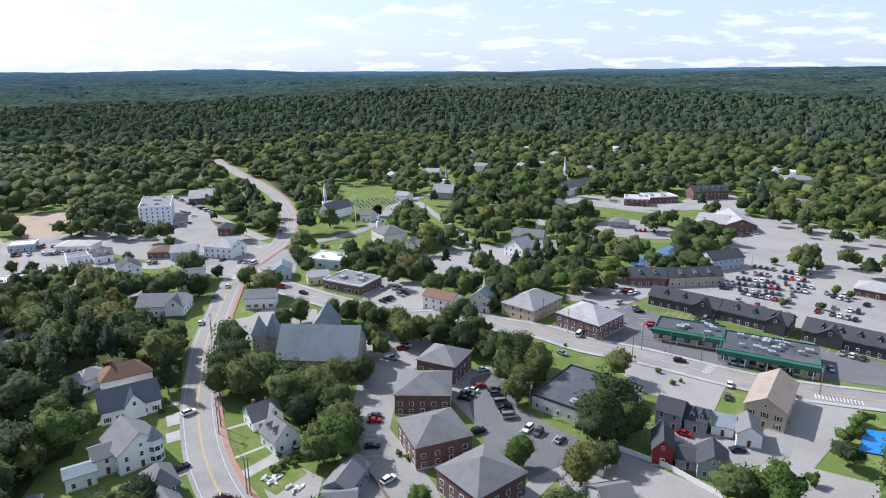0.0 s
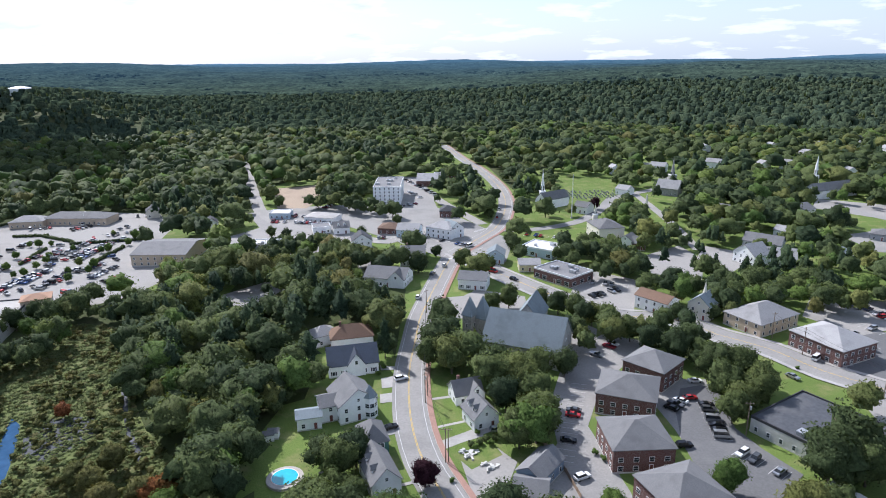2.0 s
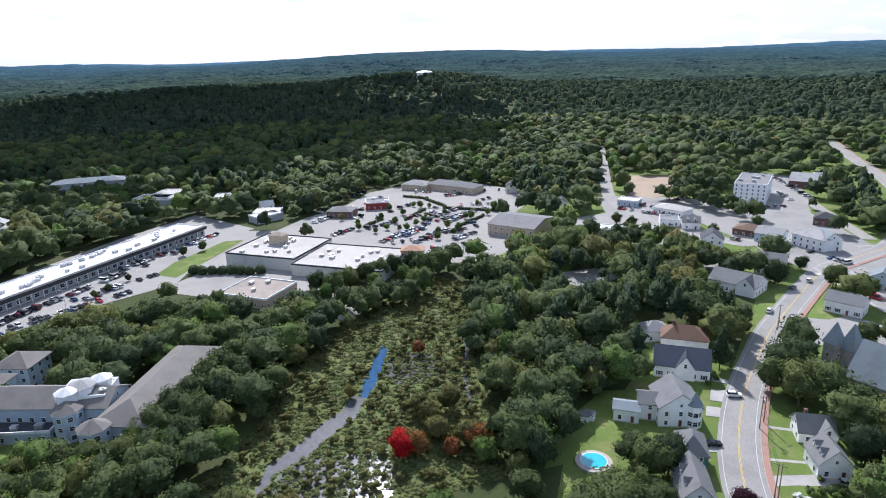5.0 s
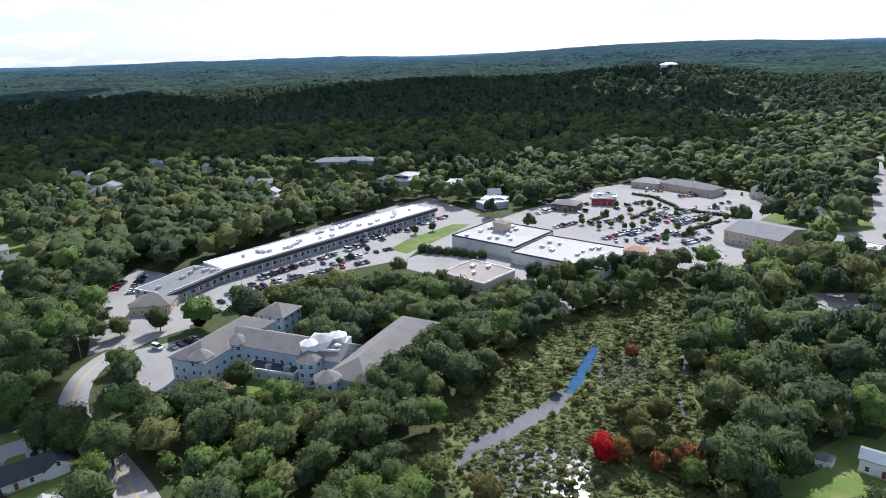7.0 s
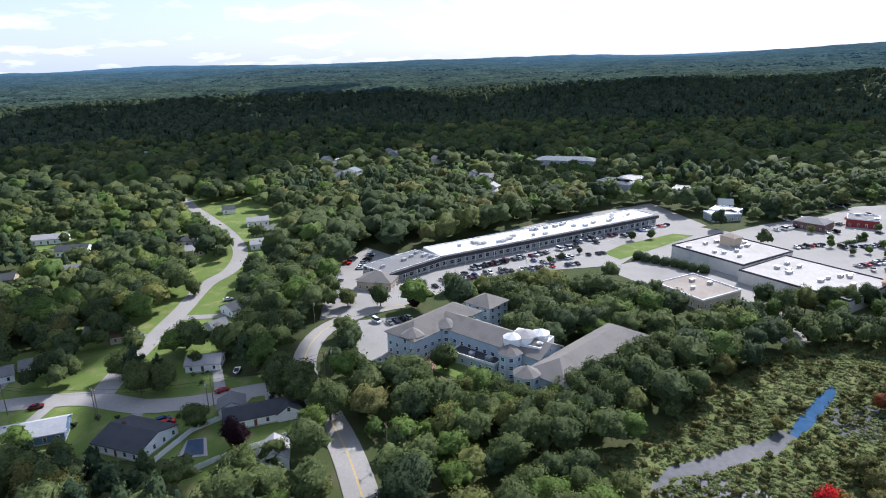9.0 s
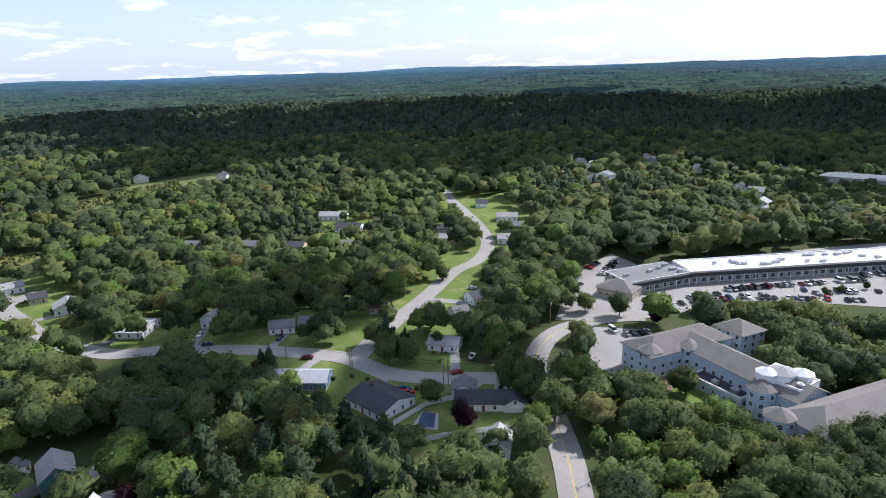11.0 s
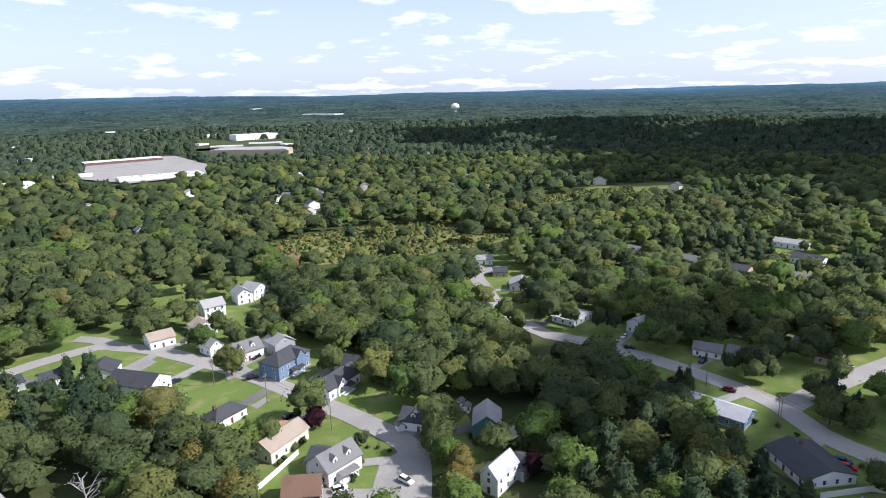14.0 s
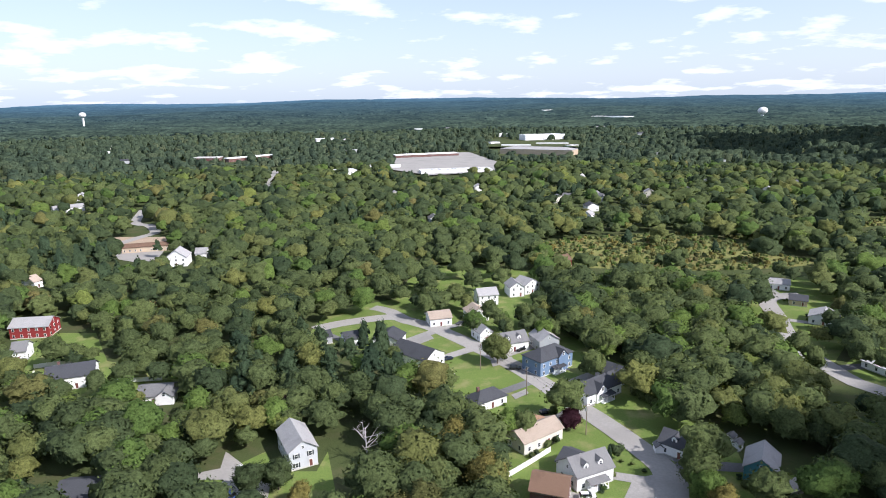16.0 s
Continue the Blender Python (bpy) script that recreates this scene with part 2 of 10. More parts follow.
surface("dirt", (0.36, 0.28, 0.20), 0.95, 1.2, 0.06, 0.2, 0.3, where="World")
surface("paint_white", (0.58, 0.58, 0.56), 0.7, 2.0, 0.5, 0.1, 0.0, where="World", dirt=(0.4, 0.4, 0.39))
surface("paint_yellow", (0.62, 0.42, 0.08), 0.7, 2.0, 0.5, 0.1, 0.0, where="World")
surface("bark", (0.12, 0.095, 0.075), 0.95, 5.0, 0.8, 0.3, 0.6)
surface("dead_wood", (0.42, 0.40, 0.38), 0.9, 5.0, 0.8, 0.2, 0.3)
surface("fence_white", (0.80, 0.80, 0.78), 0.5, 2.0, 0.4, 0.04, 0.0)
surface("fence_wood", (0.27, 0.20, 0.14), 0.9, 4.0, 0.4, 0.2, 0.2)
surface("rubber", (0.02, 0.02, 0.02), 0.8, 5.0, 0.8, 0.1, 0.0)
surface("pool_liner", (0.02, 0.42, 0.52), 0.08, 0.6, 0.2, 0.1, 0.05, spec=0.6)
surface("pool_cover", (0.05, 0.08, 0.13), 0.4, 1.0, 0.3, 0.15, 0.1)
surface("pool_blue", (0.03, 0.22, 0.55), 0.1, 0.6, 0.2, 0.12, 0.05, spec=0.6)
lawn_like("lawn", (0.108, 0.165, 0.040), (0.165, 0.220, 0.056), (0.30, 0.265, 0.13))
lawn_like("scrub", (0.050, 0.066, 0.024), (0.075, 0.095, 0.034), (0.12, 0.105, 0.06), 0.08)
lawn_like("marsh", (0.12, 0.145, 0.050), (0.17, 0.20, 0.07), (0.20, 0.165, 0.09), 0.16)
lawn_like("reeds", (0.15, 0.165, 0.055), (0.22, 0.22, 0.07), (0.26, 0.18, 0.07), 0.06)
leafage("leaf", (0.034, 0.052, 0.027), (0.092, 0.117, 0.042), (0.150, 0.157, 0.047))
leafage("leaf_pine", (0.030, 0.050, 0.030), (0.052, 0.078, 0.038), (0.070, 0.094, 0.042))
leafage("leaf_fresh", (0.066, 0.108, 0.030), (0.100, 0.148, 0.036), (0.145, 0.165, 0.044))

def hill_haze(name):
    """Wooded ridges on the horizon, paler and bluer the farther they lie: haze painted into base colour and emission.
    """
    ma, nt, bs = stuff_nodes(name)
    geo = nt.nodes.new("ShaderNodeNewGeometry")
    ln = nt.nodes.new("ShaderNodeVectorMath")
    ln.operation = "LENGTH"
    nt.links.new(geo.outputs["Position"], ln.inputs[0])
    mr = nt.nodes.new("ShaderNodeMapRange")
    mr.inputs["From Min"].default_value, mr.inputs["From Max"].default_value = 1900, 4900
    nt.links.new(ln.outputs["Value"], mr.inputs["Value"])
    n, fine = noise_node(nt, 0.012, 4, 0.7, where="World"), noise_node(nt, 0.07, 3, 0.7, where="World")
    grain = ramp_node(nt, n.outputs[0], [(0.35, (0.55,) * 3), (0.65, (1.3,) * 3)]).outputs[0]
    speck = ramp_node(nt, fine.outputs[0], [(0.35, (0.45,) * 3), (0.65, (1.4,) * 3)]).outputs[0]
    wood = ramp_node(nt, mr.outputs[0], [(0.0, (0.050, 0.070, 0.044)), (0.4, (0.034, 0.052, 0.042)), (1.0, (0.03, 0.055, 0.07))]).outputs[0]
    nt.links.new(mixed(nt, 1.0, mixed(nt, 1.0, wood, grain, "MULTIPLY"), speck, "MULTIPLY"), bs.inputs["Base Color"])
    bs.inputs["Roughness"].default_value, bs.inputs["Specular IOR Level"].default_value = 1.0, 0.0
    bp = nt.nodes.new("ShaderNodeBump")
    bp.inputs["Strength"].default_value, bp.inputs["Distance"].default_value = 0.8, 9.0
    nt.links.new(fine.outputs[0], bp.inputs["Height"])
    nt.links.new(bp.outputs[0], bs.inputs["Normal"])
    # haze as a blue glow that grows with distance
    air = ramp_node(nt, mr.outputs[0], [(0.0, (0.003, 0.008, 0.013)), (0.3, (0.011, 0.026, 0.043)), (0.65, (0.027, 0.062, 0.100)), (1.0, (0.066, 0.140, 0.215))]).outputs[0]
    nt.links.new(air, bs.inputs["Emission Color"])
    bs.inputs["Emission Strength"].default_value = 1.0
    return ma


hill_haze("hills")
# far woods: haze is put into the leaf colour as a bluer, duller green
leafage("leaf_far_haze", (0.040, 0.060, 0.042), (0.066, 0.090, 0.053), (0.088, 0.104, 0.058), 0.3, 0.0)
leafage("leaf_maroon", (0.022, 0.010, 0.014), (0.035, 0.014, 0.020), (0.045, 0.018, 0.024))
leafage("leaf_red", (0.32, 0.012, 0.014), (0.48, 0.022, 0.022), (0.40, 0.05, 0.02))
leafage("leaf_rust", (0.15, 0.058, 0.025), (0.20, 0.085, 0.030), (0.18, 0.12, 0.035))
leafage("leaf_gold", (0.115, 0.115, 0.038), (0.165, 0.145, 0.045), (0.215, 0.155, 0.048))
leafage("leaf_olive", (0.085, 0.092, 0.034), (0.125, 0.122, 0.042), (0.16, 0.13, 0.05))
leafage("leaf_reed", (0.095, 0.125, 0.046), (0.150, 0.172, 0.066), (0.20, 0.155, 0.075))
leafage("leaf_silver", (0.16, 0.17, 0.13), (0.26, 0.26, 0.20), (0.33, 0.31, 0.25))
glass("pane", (0.045, 0.055, 0.065))
glass("car_glass", (0.02, 0.024, 0.028))
# the pond's base colour carries sky blue, on top of its real reflection
water_like("pond_water", (0.05, 0.12, 0.24), 0.03, 0.3, 1.0)
water_like("bog_water", (0.11, 0.115, 0.12), 0.10, 0.5, 0.35)
for nm, col, me in (("white", (0.75, 0.75, 0.74), 0.0), ("black", (0.012, 0.012, 0.014), 0.2), ("silver", (0.42, 0.43, 0.44), 0.6), ("grey", (0.12, 0.125, 0.13), 0.5),
                    ("blue", (0.03, 0.07, 0.20), 0.3), ("red", (0.40, 0.02, 0.02), 0.1), ("navy", (0.02, 0.03, 0.06), 0.3), ("maroon", (0.16, 0.02, 0.03), 0.2)):
    surface("paint_car_" + nm, col, 0.22, 0.8, 0.3, 0.03, 0.0, metal=me, spec=0.5)

# ---------------------------------------------------------------- mesh helpers


def mesh_of(name, verts, faces, mat, smooth=False):
    me = bpy.data.meshes.new(name)
    me.from_pydata([tuple(v) for v in verts], [], faces)
    for m in mat if isinstance(mat, (list, tuple)) else [mat]:
        me.materials.append(MATS[m])
    if smooth:
        me.polygons.foreach_set("use_smooth", [True] * len(me.polygons))
    me.update()
    return me


def quads_mesh(name, quads, normals, mat, tints=None):
    """A mesh of loose three-cornered pieces; quads and normals are n x 3 x 3, tints one number for each piece."""
    n, c = len(quads), quads.shape[1]
    me = bpy.data.meshes.new(name)
    me.vertices.add(n * c)
    me.vertices.foreach_set("co", np.asarray(quads, np.float32).ravel())
    me.loops.add(n * c)
    me.loops.foreach_set("vertex_index", np.arange(n * c, dtype=np.int32))
    me.polygons.add(n)
    me.polygons.foreach_set("loop_start", np.arange(0, n * c, c, dtype=np.int32))
    me.polygons.foreach_set("use_smooth", np.ones(n, bool))
    me.materials.append(MATS[mat])
    at = me.attributes.new("tint", "FLOAT", "POINT")
    at.data.foreach_set("value", np.zeros(n * c, np.float32) if tints is None else np.repeat(np.asarray(tints, np.float32), c))
    me.update(calc_edges=True)
    me.normals_split_custom_set_from_vertices(np.asarray(normals, np.float32).reshape(-1, 3))
    return me


def part(name, me, parent, label="", m=None):
    ob = new(name, me)
    ob.parent = parent
    if m is not None:
        ob.matrix_basis = m
    if label:
        ob["label"] = label
    return ob


def box_v(x0, x1, y0, y1, z0, z1):
    v = [(x, y, z) for z in (z0, z1) for x, y in ((x0, y0), (x1, y0), (x1, y1), (x0, y1))]
    f = [(0, 3, 2, 1), (4, 5, 6, 7), (0, 1, 5, 4), (1, 2, 6, 5), (2, 3, 7, 6), (3, 0, 4, 7)]
    return v, f


def join_vf(items):
    vs, fs = [], []
    for v, f in items:
        k = len(vs)
        vs += list(v)
        fs += [tuple(i + k for i in face) for face in f]
    return vs, fs


def tube_v(x, y, z0, z1, r0, r1, n=8):
    v = [(x + r * math.cos(2 * math.pi * i / n), y + r * math.sin(2 * math.pi * i / n), z) for z, r in ((z0, r0), (z1, r1)) for i in range(n)]
    f = [(i, (i + 1) % n, n + (i + 1) % n, n + i) for i in range(n)] + [tuple(range(n))[::-1], tuple(range(n, 2 * n))]
    return v, f


def limb_v(a, b, r0, r1, n=5):
    a, b = Vector(a), Vector(b)
    q = (b - a).to_track_quat("Z", "Y")
    v = []
    for p, r in ((a, r0), (b, r1)):
        v += [p + q @ Vector((r * math.cos(2 * math.pi * i / n), r * math.sin(2 * math.pi * i / n), 0)) for i in range(n)]
    return v, [(i, (i + 1) % n, n + (i + 1) % n, n + i) for i in range(n)] + [tuple(range(n, 2 * n))]


# ---------------------------------------------------------------- terrain
HILLS = [(-1230, 910, 46, 300), (-1700, 700, 14, 600), (300, 2300, 45, 700), (-1500, -900, 8, 500), (1500, 2400, 40, 700), (-2700, 2100, 55, 700), (-2600, -600, 14, 600)]


def terr(x, y):
    """The height of the ground: level in the town, rising in low wooded hills round it."""
    x, y = np.asarray(x, float), np.asarray(y, float)
    r = np.hypot(x, y)
    k = np.clip((r - 1000) / 3800, 0, 1)
    z = 88 * k * k * (3 - 2 * k)
    a = np.arctan2(x, y)
    z = z + k * (9 * np.sin(5 * a + r * 0.0011) + 6 * np.sin(11 * a - r * 0.0017) + 4 * np.sin(23 * a + r * 0.002))
    for hx, hy, hz, hr in HILLS:
        z = z + hz * np.exp(-((x - hx) ** 2 + (y - hy) ** 2) / (hr * hr)) * np.clip((r - 950) / 300, 0, 1)
    return z


def hash2(i, j, k=0):
    h = np.sin(i * 127.1 + j * 311.7 + k * 74.7) * 43758.5453
    return h - np.floor(h)


def canopy(x, y, cell):
    """Height of round tree tops over a jittered net of the given mesh width."""
    gx, gy = np.floor(x / cell), np.floor(y / cell)
    best = np.zeros_like(x)
    for dx in (-1, 0, 1):
        for dy in (-1, 0, 1):
            ix, iy = gx + dx, gy + dy
            cx, cy = (ix + 0.15 + 0.7 * hash2(ix, iy)) * cell, (iy + 0.15 + 0.7 * hash2(ix, iy, 1)) * cell
            hh, rr = 0.62 + 0.5 * hash2(ix, iy, 2), cell * (0.55 + 0.3 * hash2(ix, iy, 3))
            d2 = ((x - cx) ** 2 + (y - cy) ** 2) / (rr * rr)
            best = np.maximum(best, hh * np.sqrt(np.clip(1 - d2, 0, 1)))
    return best


def polar_sheet(name, r0, r1, nr, na, height, mat, a0=0.0, a1=360.0):
    rs = r0 * (r1 / r0) ** (np.arange(nr + 1) / nr)
    an = np.radians(np.linspace(a0, a1, na + 1))
    R, A = np.meshgrid(rs, an, indexing="ij")
    X, Y = -np.sin(A) * R, np.cos(A) * R
    V = np.stack([X, Y, height(X, Y, R)], -1).reshape(-1, 3).astype(np.float32)
    i, j = np.meshgrid(np.arange(nr), np.arange(na), indexing="ij")
    k = (i * (na + 1) + j).ravel()
    F = np.stack([k, k + 1, k + na + 2, k + na + 1], 1).astype(np.int32)
    me = bpy.data.meshes.new(name)
    me.vertices.add(len(V))
    me.vertices.foreach_set("co", V.ravel())
    me.loops.add(F.size)
    me.loops.foreach_set("vertex_index", F.ravel())
    me.polygons.add(len(F))
    me.polygons.foreach_set("loop_start", np.arange(0, F.size, 4, dtype=np.int32))
    me.polygons.foreach_set("use_smooth", np.ones(len(F), bool))
    me.materials.append(MATS[mat])
    me.update(calc_edges=True)
    return new(name, me)


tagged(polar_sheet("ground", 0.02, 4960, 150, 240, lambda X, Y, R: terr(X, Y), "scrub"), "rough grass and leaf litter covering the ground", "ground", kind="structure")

# ---------------------------------------------------------------- laid surfaces: roads, lots, lawns, water
CLEAR = []  # polygons where no wild tree stands
THIN = []  # polygons where trees stand loosely among houses
LINES = []  # road centre lines and half widths


def flat_sheet(name, pts, z, mat, label, category):
    bm = bmesh.new()
    vs = [bm.verts.new((x, y, z)) for x, y in pts]
    bm.faces.new(vs)
    bmesh.ops.triangulate(bm, faces=bm.faces[:])
    for f in bm.faces:
        if f.normal.z < 0:
            f.normal_flip()
    me = bpy.data.meshes.new(name)
    bm.to_mesh(me)
    bm.free()
    me.materials.append(MATS[mat])
    zs = terr(*np.array(pts).T)
    z0 = float(np.max(zs)) + (0.4 if np.max(zs) > 0.1 else 0)
    ob = new(name, me)
    ob.location.z = z0
    return tagged(ob, label, category, kind="structure")


LAYER = [0]


def lot(pts, mat, label, name="parking_lot", category="pavement", z=0.05, clear=True, thin=None):
    LAYER[0] += 1
    if thin is not None:
        THIN.append((np.array(pts), thin))
    elif clear:
        CLEAR.append(np.array(pts))
    return flat_sheet(name, pts, z + 0.0011 * LAYER[0], mat, label, category)


def smooth_line(pts, step=6.0):
    """Points every few metres along a soft curve through the given ones."""
    P = np.array([pts[0]] + list(pts) + [pts[-1]], float)
    out = []
    for i in range(1, len(P) - 2):
        n = max(2, int(np.hypot(*(P[i + 1] - P[i])) / step))
        for k in range(n):
            t = k / n
            out.append(0.5 * (2 * P[i] + (P[i + 1] - P[i - 1]) * t + (2 * P[i - 1] - 5 * P[i] + 4 * P[i + 1] - P[i + 2]) * t * t + (3 * P[i] - P[i - 1] - 3 * P[i + 1] + P[i + 2]) * t ** 3))
    out.append(P[-2])
    return np.array(out)


def ribbon(name, line, off0, off1, z, mat, label, category, kind="structure", parent=None, dash=None):
    d = np.gradient(line, axis=0)
    d /= np.linalg.norm(d, axis=1, keepdims=True) + 1e-9
    nrm = np.stack([-d[:, 1], d[:, 0]], 1)
    zz = terr(line[:, 0], line[:, 1]) + z
    a, b = line + nrm * off0, line + nrm * off1
    v = [(*p, h) for p, h in zip(a, zz)] + [(*p, h) for p, h in zip(b, zz)]
    n = len(line)
    f = [(i + 1, i, n + i, n + i + 1) for i in range(n - 1) if not dash or i % dash == 0]
    ob = new(name, mesh_of(name, v, f, mat))
    if parent:
        ob.parent = parent
        return ob
    return tagged(ob, label, category, kind=kind)


def road(pts, width, mat="asphalt", label="grey worn asphalt road", yellow=False, edge=False, walk_side=0, z=0.10):
    line = smooth_line(pts)
    LINES.append((line, width / 2))
    LAYER[0] += 1
    z += 0.0011 * LAYER[0]
    r = ribbon("road", line, -width / 2, width / 2, z, mat, label, "road")
    if yellow:
        for o in (-0.22, 0.10):
            ribbon("centre_line", line, o, o + 0.13, z + 0.02, "paint_yellow", "", "", parent=r)
    if edge:
        for o in (-width / 2 + 1.1, width / 2 - 1.25):
            ribbon("edge_line", line, o, o + 0.14, z + 0.02, "paint_white", "", "", parent=r)
    for s in ((-1, 1) if walk_side == 2 else (walk_side,) if walk_side else ()):
        o0, o1 = s * (width / 2 + 0.15), s * (width / 2 + 1.9)
        p = ribbon("pavement", line, min(o0, o1), max(o0, o1), z + 0.13, "brick_walk" if walk_side != 2 else "concrete", "narrow pavement running along the road", "pavement")
        ke = ribbon("kerb", line, s * (width / 2) - 0.0 if s > 0 else -width / 2 - 0.16, s * (width / 2) + 0.16 if s > 0 else -width / 2, z + 0.15, "concrete", "", "", parent=p)
    return r


# ---------------------------------------------------------------- buildings
BUILT = []  # footprints, kept free of trees


def window_mesh(w, h, frame_mat="trim"):
    t = 0.11
    v, f = box_v(-w / 2, w / 2, -0.05, 0.03, 0, h)
    f = f[1:4] + f[5:]
    k = len(v)
    for z0, z1 in ((t, h * 0.48), (h * 0.48 + 0.07, h - t)):
        v += [(-w / 2 + t, -0.054, z0), (w / 2 - t, -0.054, z0), (w / 2 - t, -0.054, z1), (-w / 2 + t, -0.054, z1)]
    n = len(f)
    f = f + [(k, k + 1, k + 2, k + 3), (k + 4, k + 5, k + 6, k + 7)]
    me = mesh_of("window", v, f, [frame_mat, "pane"])
    for q in range(n, len(f)):
        me.polygons[q].material_index = 1
    return me


WIN = {k: window_mesh(*k) for k in ((1.1, 1.5), (1.5, 1.5), (2.6, 2.0), (0.9, 1.1))}
vv, ff = box_v(-0.2, 0.2, -0.03, 0.03, 0, 1.5)
SHUT = mesh_of("shutter", vv, ff, "shutter")
vv, ff = join_vf([box_v(-0.62, 0.62, -0.03, 0.03, 0, 2.25), box_v(-0.45, 0.45, -0.06, -0.03, 0, 2.08)])
DOOR = mesh_of("door", vv, ff, ["trim", "door"])
for i_, p_ in enumerate(DOOR.polygons):
    p_.material_index = 1 if i_ >= 6 else 0


def slab_from(top, thick, mat, name):
    """A roof plane set given as loops of points: each is thickened downwards."""
    vs, fs = [], []
    for loop in top:
        k, n = len(vs), len(loop)
        vs += [Vector(p) for p in loop] + [Vector(p) - Vector((0, 0, thick)) for p in loop]
        fs += [tuple(range(k, k + n)), tuple(range(k + 2 * n - 1, k + n - 1, -1))]
        fs += [(k + i, k + n + i, k + n + (i + 1) % n, k + (i + 1) % n) for i in range(n)]
    return mesh_of(name, vs, fs, mat)


def roof_loops(kind, w, d, z, rise, over):
    a, b = w / 2 + over, d / 2 + over
    drop = rise * over / (d / 2)
    z0 = z - drop * 0.5
    if kind == "gable":
        return [[(-a, -b, z0), (a, -b, z0), (a, 0, z + rise), (-a, 0, z + rise)], [(a, b, z0), (-a, b, z0), (-a, 0, z + rise), (a, 0, z + rise)]]
    if kind == "gable_y":
        return [[(-a, b, z0), (-a, -b, z0), (0, -b, z + rise), (0, b, z + rise)], [(a, -b, z0), (a, b, z0), (0, b, z + rise), (0, -b, z + rise)]]
    if kind == "hip":
        if a >= b:
            r = a - b
            return [[(-a, -b, z0), (a, -b, z0), (r, 0, z + rise), (-r, 0, z + rise)], [(a, b, z0), (-a, b, z0), (-r, 0, z + rise), (r, 0, z + rise)],
                    [(a, -b, z0), (a, b, z0), (r, 0, z + rise)], [(-a, b, z0), (-a, -b, z0), (-r, 0, z + rise)]]
        r = b - a
        return [[(-a, b, z0), (-a, -b, z0), (0, -r, z + rise), (0, r, z + rise)], [(a, -b, z0), (a, b, z0), (0, r, z + rise), (0, -r, z + rise)],
                [(-a, -b, z0), (a, -b, z0), (0, -r, z + rise)], [(a, b, z0), (-a, b, z0), (0, r, z + rise)]]
    return []


def wall_mesh(w, d, h, kind, rise, mat):
    a, b = w / 2, d / 2
    v = [(-a, -b, 0), (a, -b, 0), (a, b, 0), (-a, b, 0), (-a, -b, h), (a, -b, h), (a, b, h), (-a, b, h)]
    f = [(0, 1, 5, 4), (1, 2, 6, 5), (2, 3, 7, 6), (3, 0, 4, 7), (3, 2, 1, 0), (4, 5, 6, 7)]
    if kind == "gable":
        v += [(-a, 0, h + rise - 0.1), (a, 0, h + rise - 0.1)]
        f += [(5, 6, 9), (7, 4, 8)]
    if kind == "gable_y":
        v += [(0, -b, h + rise - 0.1), (0, b, h + rise - 0.1)]
        f += [(4, 5, 8), (6, 7, 9)]
    return mesh_of("wall", v, f, mat)


